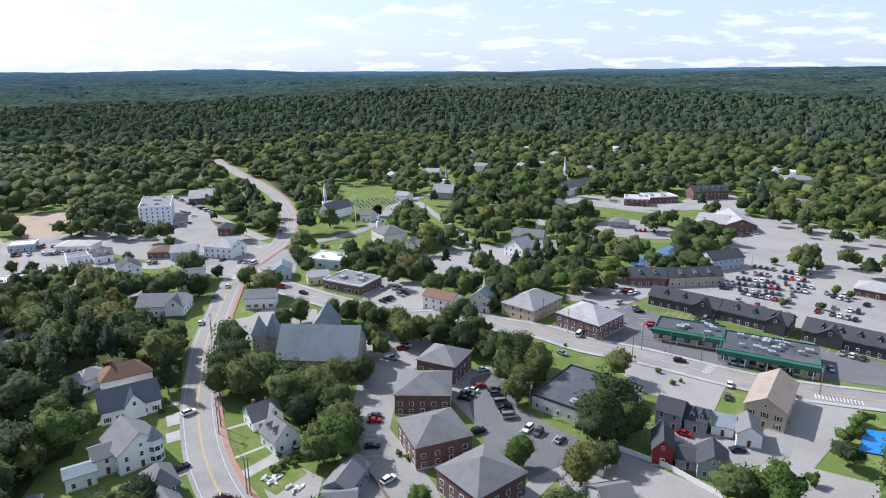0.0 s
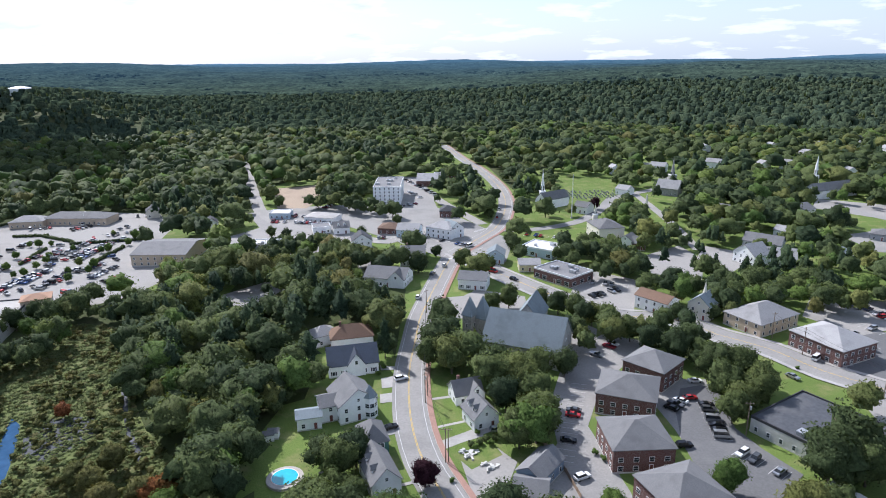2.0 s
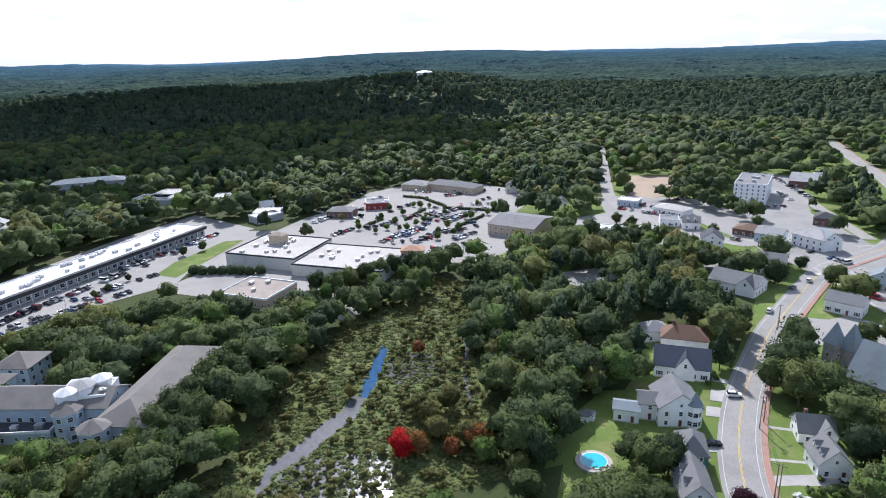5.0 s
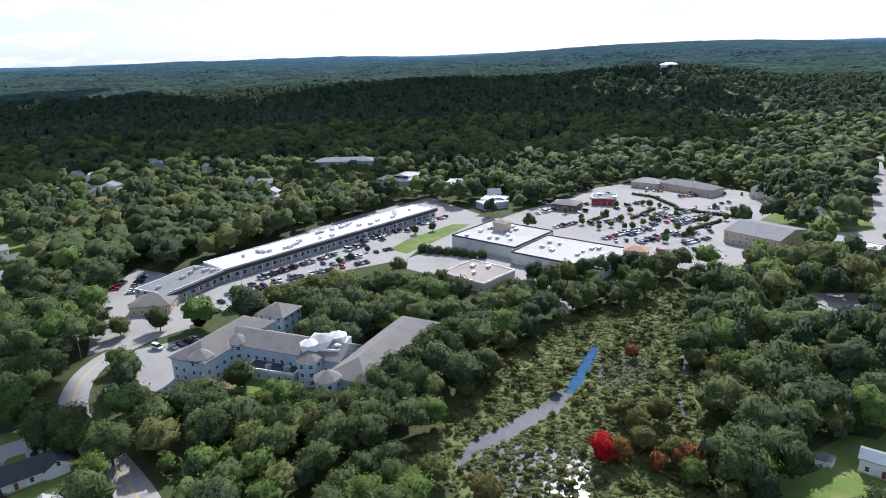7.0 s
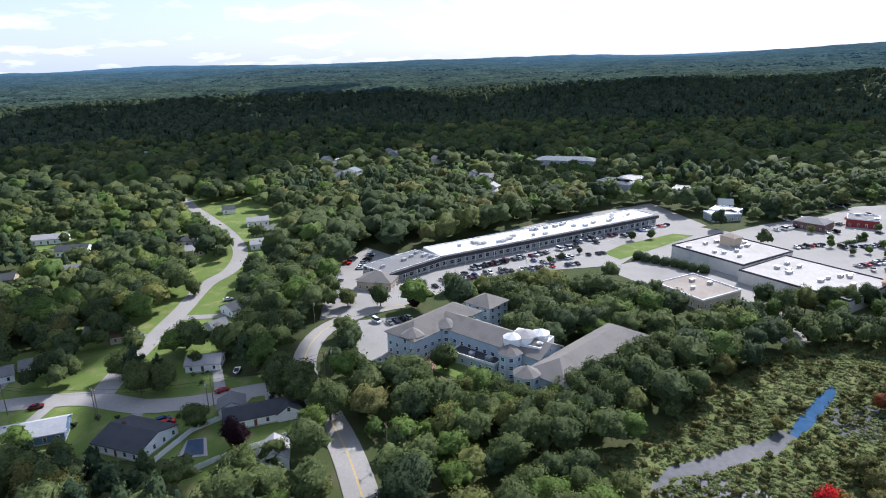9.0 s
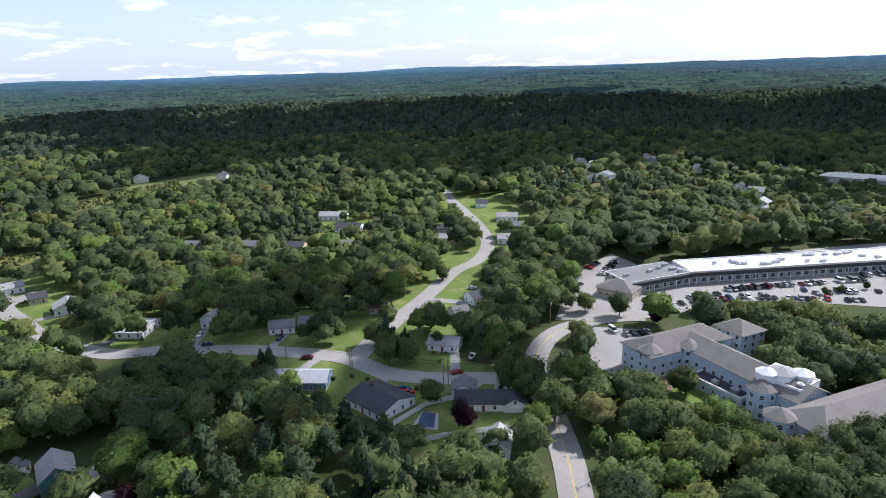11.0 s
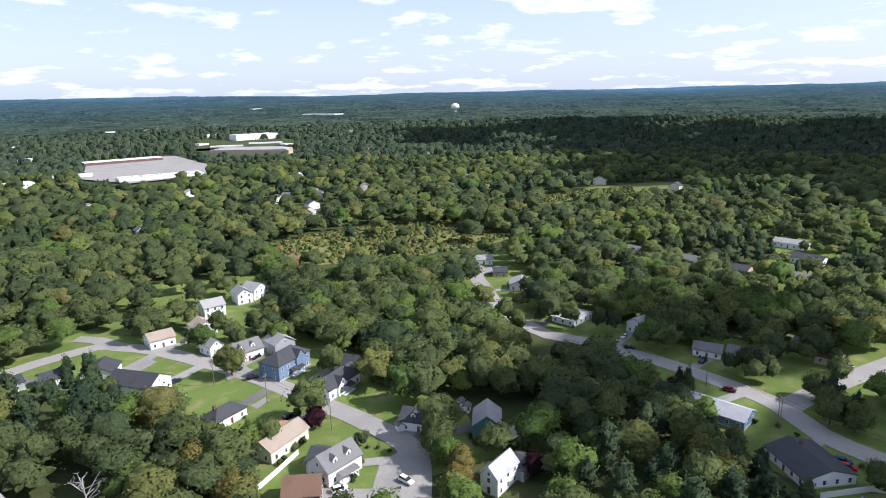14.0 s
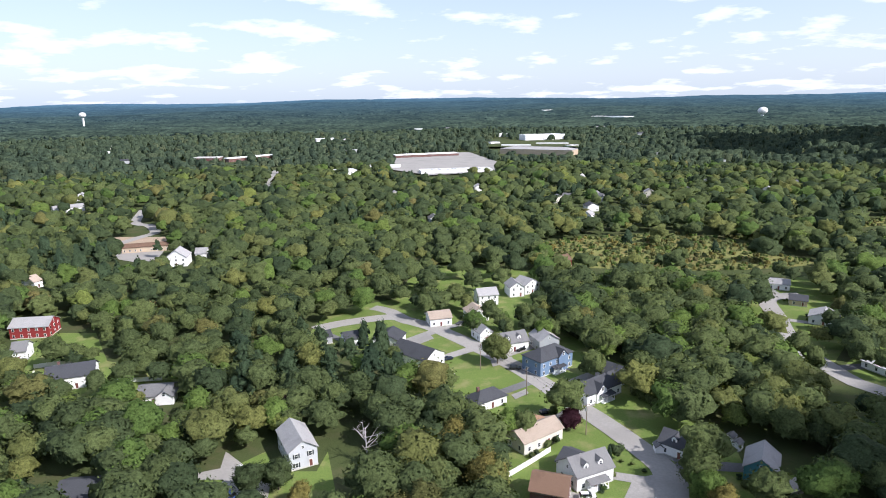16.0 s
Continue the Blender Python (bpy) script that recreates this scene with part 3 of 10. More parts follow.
def building(x, y, ang, w, d, h, kind, rise, wall, roof, label, category="house", name="house", windows=1, dormers=0, chimney=0, gap=2.9, win=(1.1, 1.5), shutters=False, over=0.45,
             cross=None, units=0, parapet="trim", fascia=None, porch=0, doors=1, steep_base=0.0):
    """A house or block: walls, roof, windows, door and what stands on its roof. cross: a gable across the front (offset, width, rise)."""
    rng = random.Random(int(x * 13 + y * 7))
    BUILT.append((x, y, ang, w, d))
    root = new(name)
    z0 = float(terr(x, y))
    root.matrix_basis = pose(x, y, z0, 0, 0, ang)
    tagged(root, label, category)
    part("wall", wall_mesh(w, d, h, kind, rise, wall), root)
    fv, fsx = box_v(-w / 2 - 0.05, w / 2 + 0.05, -d / 2 - 0.05, d / 2 + 0.05, -0.6, 0.45)
    if math.hypot(x, y) < 420:
        part("foundation", mesh_of("foundation", fv, fsx, "wall_concrete"), root)
    far = math.hypot(x, y) > 520
    if kind == "flat":
        fv, fsx = box_v(-w / 2 + 0.3, w / 2 - 0.3, -d / 2 + 0.3, d / 2 - 0.3, h + 0.003, h + 0.06)
        part("roof", mesh_of("roof", fv, fsx, roof), root)
        pv = [box_v(-w / 2 - 0.06, w / 2 + 0.06, s * (d / 2 - 0.12) - 0.18, s * (d / 2 - 0.12) + 0.18, h - 0.3, h + 0.55) for s in (-1, 1)]
        pv += [box_v(s * (w / 2 - 0.12) - 0.18, s * (w / 2 - 0.12) + 0.18, -d / 2 + 0.3, d / 2 - 0.3, h - 0.3, h + 0.55) for s in (-1, 1)]
        for q in pv:
            part("parapet", mesh_of("parapet", *q, parapet), root)
        if fascia:
            q = box_v(-w / 2 - 0.3, w / 2 + 0.3, -d / 2 - 2.2, -d / 2 + 0.05, h - 1.5, h + 0.35)
            part("canopy", mesh_of("canopy", *q, fascia), root)
            for i in range(int(w / 6)):
                px = -w / 2 + 2 + i * (w - 4) / max(1, int(w / 6) - 1)
                part("column", mesh_of("column", *box_v(px - 0.15, px + 0.15, -d / 2 - 2.0, -d / 2 - 1.7, 0, h - 1.5), "trim"), root)
        for i in range(units):
            ux, uy = rng.uniform(-w * 0.42, w * 0.42), rng.uniform(-d * 0.34, d * 0.34)
            s = rng.uniform(0.8, 1.5)
            u = part("roof_unit", mesh_of("roof_unit", *join_vf([box_v(-s, s, -s * 0.7, s * 0.7, 0.0, 1.2), box_v(-s - 0.06, s + 0.06, -s * 0.7 - 0.06, s * 0.7 + 0.06, 1.2, 1.32), tube_v(0, 0, 1.32, 1.5, s * 0.4, s * 0.4, 10)]), "steel"), root, m=pose(ux, uy, h + 0.06))
    else:
        loops = roof_loops(kind, w, d, h + 0.15, rise, over)
        part("roof", slab_from(loops, 0.2, roof, "roof"), root)
        if kind == "gable" and math.hypot(x, y) < 330:
            for s in (-1, 1):
                part("eave_trim", mesh_of("eave_trim", *box_v(-w / 2 - over, w / 2 + over, s * (d / 2 + over * 0.6) - 0.06, s * (d / 2 + over * 0.6) + 0.06, h - 0.32, h - 0.07), "trim"), root)
    for i in range(chimney):
        cx = (-0.25 + 0.5 * i) * w if kind != "gable_y" else 0.15 * w
        part("chimney", mesh_of("chimney", *join_vf([box_v(cx - 0.4, cx + 0.4, 0.2, 0.95, h * 0.6, h + rise + 1.0), box_v(cx - 0.47, cx + 0.47, 0.13, 1.02, h + rise + 1.0, h + rise + 1.15)]), "wall_brick"), root)
    if cross:
        cx, cw, cr = cross
        pr = 0.6
        v = [(cx - cw / 2, -d / 2 - pr, 0.1), (cx + cw / 2, -d / 2 - pr, 0.1), (cx + cw / 2, 0, 0.1), (cx - cw / 2, 0, 0.1), (cx - cw / 2, -d / 2 - pr, h), (cx + cw / 2, -d / 2 - pr, h), (cx + cw / 2, 0, h), (cx - cw / 2, 0, h), (cx, -d / 2 - pr, h + cr), (cx, 0, h + cr)]
        part("front_gable", mesh_of("front_gable", v, [(0, 1, 5, 8, 4), (1, 2, 6, 5), (3, 0, 4, 7)], wall), root)
        o = 0.35
        lo = [[(cx - cw / 2 - o, 0.6, h - o * 0.6), (cx - cw / 2 - o, -d / 2 - pr - o, h - o * 0.6), (cx, -d / 2 - pr - o, h + cr + 0.12), (cx, 0.6, h + cr + 0.12)],
              [(cx + cw / 2 + o, -d / 2 - pr - o, h - o * 0.6), (cx + cw / 2 + o, 0.6, h - o * 0.6), (cx, 0.6, h + cr + 0.12), (cx, -d / 2 - pr - o, h + cr + 0.12)]]
        part("gable_roof", slab_from(lo, 0.18, roof, "gable_roof"), root)
        part("window", WIN[(1.1, 1.5)], root, m=pose(cx, -d / 2 - pr - 0.06, h + 0.1))
    for i in range(dormers):
        long, deep = (d, w) if kind == "gable_y" else (w, d)
        dx = (i - (dormers - 1) / 2) * long / max(1, dormers) * 0.8
        yy, zz = -deep / 2 * 0.62, h + rise * 0.38
        v = [(-0.8, yy - 0.5, zz - 0.6), (0.8, yy - 0.5, zz - 0.6), (0.8, yy - 0.5, zz + 1.0), (0, yy - 0.5, zz + 1.7), (-0.8, yy - 0.5, zz + 1.0), (-0.8, yy + 2.2, zz + 1.0), (0.8, yy + 2.2, zz + 1.0), (0, yy + 2.2, zz + 1.7), (0.8, yy + 2.2, zz - 0.2), (-0.8, yy + 2.2, zz - 0.2)]
        do = part("dormer", mesh_of("dormer", v, [(0, 1, 2, 3, 4), (1, 8, 6, 2), (0, 4, 5, 9)], wall), root, m=pose(0, 0, 0, 0, 0, -90 if kind == "gable_y" else 0) @ pose(dx, 0, 0))
        part("dormer_roof", slab_from([[(-1.0, yy + 2.4, zz + 0.85), (-1.0, yy - 0.7, zz + 0.85), (0, yy - 0.7, zz + 1.82), (0, yy + 2.4, zz + 1.82)], [(1.0, yy - 0.7, zz + 0.85), (1.0, yy + 2.4, zz + 0.85), (0, yy + 2.4, zz + 1.82), (0, yy - 0.7, zz + 1.82)]], 0.1, roof, "dormer_roof"), do)
        part("window", WIN[(0.9, 1.1)], do, m=pose(0, yy - 0.56, zz - 0.3))
    if porch:
        pw = min(w * 0.6, 6)
        po = part("porch", mesh_of("porch", *join_vf([box_v(-pw / 2, pw / 2, -d / 2 - 2.2, -d / 2 + 0.02, 0, 0.5)] + [box_v(px - 0.08, px + 0.08, -d / 2 - 2.1, -d / 2 - 1.94, 0.5, 2.8) for px in (-pw / 2 + 0.1, -pw / 6, pw / 6, pw / 2 - 0.1)]), "trim"), root)
        part("porch_roof", slab_from([[(-pw / 2 - 0.3, -d / 2 - 2.5, 2.75), (pw / 2 + 0.3, -d / 2 - 2.5, 2.75), (pw / 2 + 0.3, -d / 2 + 0.02, 3.3), (-pw / 2 - 0.3, -d / 2 + 0.02, 3.3)]], 0.14, roof, "porch_roof"), po)
    if windows and math.hypot(x, y) < 660:
        st = max(1, int((h + 0.4) / gap))
        ww, wh = win
        for side, (L, off) in enumerate(((w, d), (d, w), (w, d), (d, w))):
            if (side == 2 and math.hypot(x, y) > 220) or (side > 0 and math.hypot(x, y) > 350) or (side > 1 and math.hypot(x, y) > 330):
                continue
            n = max(1, int(L / (3.4 if ww < 2 else 4.4)))
            for s in range(st):
                for i in range(n):
                    p = (i + 0.5) / n * L - L / 2
                    if side == 0 and s == 0 and doors and i == n // 2:
                        continue
                    mt = pose(0, 0, 0, 0, 0, 90 * side) @ pose(p, -off / 2 - 0.03, 0.75 + s * gap + (0.15 if st == 1 else 0))
                    part("window", WIN[win], root, m=mt)
                    if shutters and not far and side == 0:
                        for q in (-1, 1):
                            part("shutter", SHUT, root, m=mt @ pose(q * (ww / 2 + 0.24), -0.005, 0))
            if kind in ("gable", "gable_y") and not far and rise > 2.6 and ((kind == "gable") == (side in (1, 3))):
                part("window", WIN[(0.9, 1.1)], root, m=pose(0, 0, 0, 0, 0, 90 * side) @ pose(0, -off / 2 - 0.03, h + 0.35))
        if doors and math.hypot(x, y) < 480:
            part("door", DOOR, root, m=pose(((max(1, int(w / 3.4)) // 2) + 0.5) / max(1, int(w / 3.4)) * w - w / 2, -d / 2 - 0.03, 0.3))
    return root


def turret(x, y, h, r, rise, wall, roof, label, name="stair_tower", category="tower", floors=3):
    """An eight-sided tower with a window in each side and a pointed roof."""
    root = new(name)
    z0 = float(terr(x, y))
    root.matrix_basis = pose(x, y, z0, 0, 0, 22.5)
    tagged(root, label, category)
    BUILT.append((x, y, 0, 2 * r, 2 * r))
    part("wall", mesh_of("wall", *tube_v(0, 0, 0, h, r, r, 8), wall), root)
    part("cornice", mesh_of("cornice", *tube_v(0, 0, h, h + 0.3, r + 0.35, r + 0.35, 8), "trim"), root)
    part("roof", mesh_of("roof", *tube_v(0, 0, h + 0.3, h + 0.3 + rise, r + 0.5, 0.08, 8), roof), root)
    apo = r * math.cos(math.pi / 8)
    for f in range(floors):
        for k in range(8):
            part("window", WIN[(1.5, 1.5)], root, m=pose(0, 0, 0, 0, 0, 45 * k + 22.5) @ pose(0, -apo - 0.03, 0.9 + f * 2.9))
    return root


def hedge(x0, y0, x1, y1, h, wide, label="clipped green hedge along the car park"):
    """A long low hedge of leaf pieces."""
    L = math.hypot(x1 - x0, y1 - y0)
    rng = np.random.default_rng(int(abs(x0 + y0)))
    lumps = [(t * L, rng.uniform(-0.2, 0.2) * wide, h * rng.uniform(0.4, 0.6), max(h, wide) * 0.5, 0.9) for t in np.linspace(0, 1, max(3, int(L / wide * 1.4)))]
    made = [crown_pieces(rng, [lump], 2, 40, 0.3, -0.9, lump[:3]) for lump in lumps]
    ob = new("hedge", quads_mesh("hedge", np.concatenate([m[0] for m in made]), np.concatenate([m[1] for m in made]), "leaf"))
    ob.matrix_basis = pose(x0, y0, float(terr(x0, y0)), 0, 0, math.degrees(math.atan2(y1 - y0, x1 - x0)))
    return tagged(ob, label, "hedge", "hedges")


# ---------------------------------------------------------------- trees
RNG = np.random.default_rng(5)


def unit(v):
    return v / (np.linalg.norm(v, axis=-1, keepdims=True) + 1e-9)


def crown_hull(L, D, heart):
    """How far a crown of round lumps (x, y, z, r, squash) reaches from its heart along each direction, and the way it faces there."""
    best, nrm = np.full(len(D), 0.06), D.copy()
    for x, y, z, r, sq in L:
        w = np.array((1, 1, 1 / sq))
        o, d = (heart - np.array((x, y, z))) * w, D * w
        a, b, c = (d * d).sum(1), d @ o, o @ o - r * r
        disc = b * b - a * c
        t = np.where(disc > 0, (-b + np.sqrt(np.maximum(disc, 0))) / a, 0)
        m = t > best
        best[m] = t[m]
        nrm[m] = unit((o + d[m] * t[m, None]) * w)
    return best, nrm


ICO = {}


def ico(sub):
    if sub not in ICO:
        bm = bmesh.new()
        bmesh.ops.create_icosphere(bm, subdivisions=sub, radius=1.0)
        bm.verts.index_update()
        ICO[sub] = (np.array([v.co[:] for v in bm.verts]), np.array([[v.index for v in f.verts] for f in bm.faces]))
        bm.free()
    return ICO[sub]


def crown_pieces(rng, lumps, sub, n, size, low=-0.62, heart=(0, 0, 0.5)):
    """An uneven closed mass of boughs with n leaf sprays standing out of it: pieces and their soft normals, both n x 3 x 3."""
    heart, up = np.array(heart, float), np.array((0, 0, 0.28))
    q = nr = np.zeros((0, 3, 3))
    if sub:
        V, F = ico(sub)
        V = unit(V + rng.normal(size=V.shape) * (0.06 if sub > 2 else 0.12))
        R, N = crown_hull(lumps, V, heart)
        R = R * rng.uniform(0.82, 1.08, len(R))
        N = unit(N * 0.5 + V * 0.35 + up + rng.normal(size=V.shape) * 0.2)
        F = F[V[F].mean(1)[:, 2] > low]
        P = heart + V * R[:, None]
        if low > -0.3:
            P[V[:, 2] < low + 0.28, 2] = 0.12
        q, nr = P[F], N[F]
    D = unit(rng.normal(size=(n, 3)) + (0, 0, 0.35))
    D[:, 2] = np.where(D[:, 2] < low, -D[:, 2], D[:, 2])
    R, N = crown_hull(lumps, D, heart)
    p = heart + D * (R * rng.uniform(0.9, 1.16, n))[:, None]
    N = unit(N * 0.5 + D * 0.35 + up + rng.normal(size=(n, 3)) * 0.2)
    face = unit(N + rng.normal(size=(n, 3)) * 0.5)
    u = unit(np.cross(face, rng.normal(size=(n, 3))))
    v = np.cross(face, u)
    s = size * rng.uniform(0.6, 1.3, (n, 1))
    t0 = rng.uniform(0, 2 * np.pi, (n, 1))
    k = np.stack([p + s * rng.uniform(0.75, 1.35, (n, 1)) * (np.cos(t0 + a) * u + np.sin(t0 + a) * v) for a in (0.0, 2.1, 4.2)], 1)
    return np.concatenate([q, k]), np.concatenate([nr, np.repeat(N[:, None], 3, 1)])


def lumps_round(rng, k=34, tall=1.0):
    """A broad crown of unit height and unit width, lumpy and uneven."""
    out = []
    lean = rng.uniform(-0.06, 0.06, 2)
    for i in range(k):
        a, u = i * 2.4 + rng.uniform(-0.6, 0.6), rng.uniform(-0.95, 1.0)
        rad = np.sqrt(max(0.08, 1 - u * u)) * rng.uniform(0.6, 1.05)
        out.append((0.37 * rad * np.cos(a) + lean[0] * u, 0.37 * rad * np.sin(a) + lean[1] * u, 0.54 + 0.31 * u * tall, rng.uniform(0.06, 0.165), rng.uniform(0.75, 1.05)))
    out.append((0, 0, 0.50, 0.27, 1.25))
    return out


def lumps_pine(rng, k=22):
    out = []
    for i in range(k):
        h = 0.22 + 0.74 * (i + rng.uniform(0, 0.8)) / k
        rad = 0.42 * (1.02 - h) ** 0.75 * rng.uniform(0.4, 1.0)
        a = i * 2.4 + rng.uniform(-0.5, 0.5)
        out.append((rad * np.cos(a), rad * np.sin(a), h, 0.07 + 0.11 * (1 - h), 0.55))
    out.append((0, 0, 0.55, 0.13, 3.0))
    return out


def lumps_bush(rng, k=8):
    return [(rng.uniform(-0.3, 0.3), rng.uniform(-0.3, 0.3), rng.uniform(0.25, 0.7), rng.uniform(0.14, 0.26), 0.9) for _ in range(k)] + [(0, 0, 0.46, 0.2, 1.2)]


SHAPES = {"round": lumps_round, "pine": lumps_pine, "bush": lumps_bush}


def crown_set(kind, sub, n, size, count, seed, low=-0.62):
    rng = np.random.default_rng(seed)
    return [crown_pieces(rng, SHAPES[kind](rng), sub, n, size, low) for _ in range(count)]


def trunk_mesh(seed, kind="round"):
    rng = random.Random(seed)
    items = [limb_v((0, 0, -0.02), (0.01, 0.0, 0.35), 0.026, 0.02, 7), limb_v((0.01, 0, 0.35), (-0.01, 0.01, 0.8), 0.02, 0.006, 6)]
    if kind == "round":
        for i in range(6):
            a, z = i * 1.1 + rng.uniform(-0.3, 0.3), rng.uniform(0.28, 0.5)
            items.append(limb_v((0, 0, z), (0.26 * math.cos(a), 0.26 * math.sin(a), z + rng.uniform(0.16, 0.3)), 0.011, 0.004, 5))
    v, f = join_vf(items)
    return mesh_of("trunk", v, f, "bark", smooth=True)


CROWNS = {}


def crown_mesh(kind, mat, i):
    key = (kind, mat, i)
    if key not in CROWNS:
        sub, n, s = {"round": (3, 1900, 0.021), "pine": (3, 1700, 0.021), "bush": (3, 300, 0.05)}[kind]
        rng = np.random.default_rng(100 + i * 7 + len(kind))
        q, nr = crown_pieces(rng, SHAPES[kind](rng), sub, n, s, -0.9)
        CROWNS[key] = quads_mesh("crown", q, nr, mat)
    return CROWNS[key]


TRUNKS = {k: [trunk_mesh(i, k) for i in range(3)] for k in ("round", "pine")}
TREE_WORDS = {"leaf": ("broad green deciduous tree in full leaf", "tree"), "leaf_pine": ("tall dark green pine tree with layered boughs", "tree"), "leaf_fresh": ("bright green young deciduous tree", "tree"),
              "leaf_maroon": ("dark maroon-leaved ornamental tree on a lawn", "tree"), "leaf_red": ("scarlet autumn maple standing in the marsh", "tree"), "leaf_rust": ("rusty orange autumn tree", "tree"),
              "leaf_gold": ("golden yellow autumn tree", "tree"), "leaf_olive": ("thin olive-brown tree at the marsh edge", "tree"), "leaf_silver": ("pale silvery shrub on the grass", "shrub"), "leaf_reed": ("clump of marsh reeds", "shrub")}
PLACED = []


def tree(x, y, h, spread, mat="leaf", kind="round", i=None):
    i = int(abs(x * 3.7 + y * 1.9)) % 6 if i is None else i
    PLACED.append((x, y, h * spread * 0.4))
    root = new("shrub" if kind == "bush" else "pine_tree" if kind == "pine" else "tree")
    root.matrix_basis = pose(x, y, float(terr(x, y)), 0, 0, (x * 31 + y * 17) % 360) @ Matrix.Diagonal((h * spread, h * spread, h, 1))
    lab, cat = TREE_WORDS[mat]
    tagged(root, lab if kind != "bush" or cat == "shrub" else "low rounded green shrub beside the house", "shrub" if kind == "bush" else cat, "trees")
    if kind != "bush":
        part("trunk", TRUNKS[kind][i % 3], root)
    part("crown", crown_mesh(kind, mat, i), root)
    return root


def forest_mesh(name, rows, sets, mat, label):
    """Many trees as one mass: rows of x, y, height, spread."""
    Q, Nn, T = [], [], []
    rows = np.asarray(rows)
    zs = terr(rows[:, 0], rows[:, 1])
    pick = (hash2(rows[:, 0], rows[:, 1], 9) * len(sets)).astype(int)
    turn = hash2(rows[:, 0], rows[:, 1], 8) * 2 * np.pi
    tint = hash2(np.round(rows[:, 0]), np.round(rows[:, 1]), 21)
    for k, (q, nr) in enumerate(sets):
        sel = np.where(pick == k)[0]
        if not len(sel):
            continue
        c, s = np.cos(turn[sel])[:, None, None], np.sin(turn[sel])[:, None, None]
        sx, sz = (rows[sel, 2] * rows[sel, 3])[:, None, None], rows[sel, 2][:, None, None]
        x, y = q[None, :, :, 0] * sx, q[None, :, :, 1] * sx
        P = np.stack([x * c - y * s + rows[sel, 0][:, None, None], x * s + y * c + rows[sel, 1][:, None, None], q[None, :, :, 2] * sz + zs[sel][:, None, None]], -1)
        Q.append(P.reshape(-1, 3, 3).astype(np.float32))
        nx, ny, nz = nr[None, :, :, 0], nr[None, :, :, 1], nr[None, :, :, 2]
        Nn.append(np.stack([nx * c - ny * s, nx * s + ny * c, np.repeat(nz, len(sel), 0)], -1).reshape(-1, 3, 3).astype(np.float32))
        T.append(np.repeat(tint[sel], len(q)))
    ob = new(name, quads_mesh(name, np.concatenate(Q), np.concatenate(Nn), mat, np.concatenate(T)))
    return tagged(ob, label, "trees", kind="stuff")


# ---------------------------------------------------------------- cars


def loft_x(prof, width, narrow_top=None):
    """A closed body from a side profile of (x, z), narrowing towards the top."""
    n = len(prof)
    zs = [z for _, z in prof]
    z0, z1 = min(zs), max(zs)
    v = []
    for s in (-1, 1):
        for x, z in prof:
            k = 1.0 if narrow_top is None else 1 - (1 - narrow_top) * (z - z0) / (z1 - z0)
            v.append((x, s * width / 2 * k, z))
    f = [tuple(range(n)), tuple(range(2 * n - 1, n - 1, -1))] + [(i, n + i, n + (i + 1) % n, (i + 1) % n) for i in range(n)]
    return v, f


CAR_KINDS = {
    "sedan": ([(-2.3, 0.35), (-2.35, 0.75), (-2.2, 0.95), (-1.3, 1.0), (1.0, 1.0), (2.1, 0.85), (2.35, 0.65), (2.3, 0.32)], [(-1.75, 0.98), (-1.05, 1.40), (0.35, 1.42), (1.15, 0.99)], 1.8),
    "suv": ([(-2.3, 0.4), (-2.36, 0.9), (-2.25, 1.08), (1.0, 1.1), (2.1, 0.98), (2.33, 0.75), (2.3, 0.38)], [(-2.2, 1.08), (-1.95, 1.68), (0.3, 1.70), (1.1, 1.09)], 1.88),
    "pickup": ([(-2.7, 0.5), (-2.75, 1.05), (-0.6, 1.08), (1.2, 1.12), (2.4, 1.02), (2.65, 0.8), (2.6, 0.45)], [(-0.65, 1.08), (-0.5, 1.75), (0.55, 1.77), (1.3, 1.1)], 1.95),
    "van": ([(-2.6, 0.4), (-2.65, 1.2), (1.5, 1.25), (2.5, 1.0), (2.65, 0.7), (2.6, 0.4)], [(-2.6, 1.2), (-2.5, 2.15), (1.1, 2.15), (1.9, 1.2)], 1.95),
}
vv, ff = tube_v(0, 0, -0.11, 0.11, 0.34, 0.34, 10)
WHEEL = mesh_of("wheel", [(x, z, y) for x, y, z in vv], ff, "rubber")
CAR_PARTS = {}
for kn, (low, top, wd) in CAR_KINDS.items():
    for cn in ("white", "black", "silver", "grey", "blue", "red", "navy", "maroon"):
        body = mesh_of("body", *loft_x(low, wd, 0.94), "paint_car_" + cn)
        cab = mesh_of("cabin", *loft_x(top, wd * 0.92, 0.80), "car_glass")
        (x1, z1), (x2, z2) = top[1], top[2]
        rf = mesh_of("roof", *box_v(x1 + 0.05, x2 - 0.05, -wd * 0.36, wd * 0.36, z1 - 0.02, z1 + 0.045), "paint_car_" + cn)
        CAR_PARTS[(kn, cn)] = (body, cab, rf)
FAR_CARS = {}


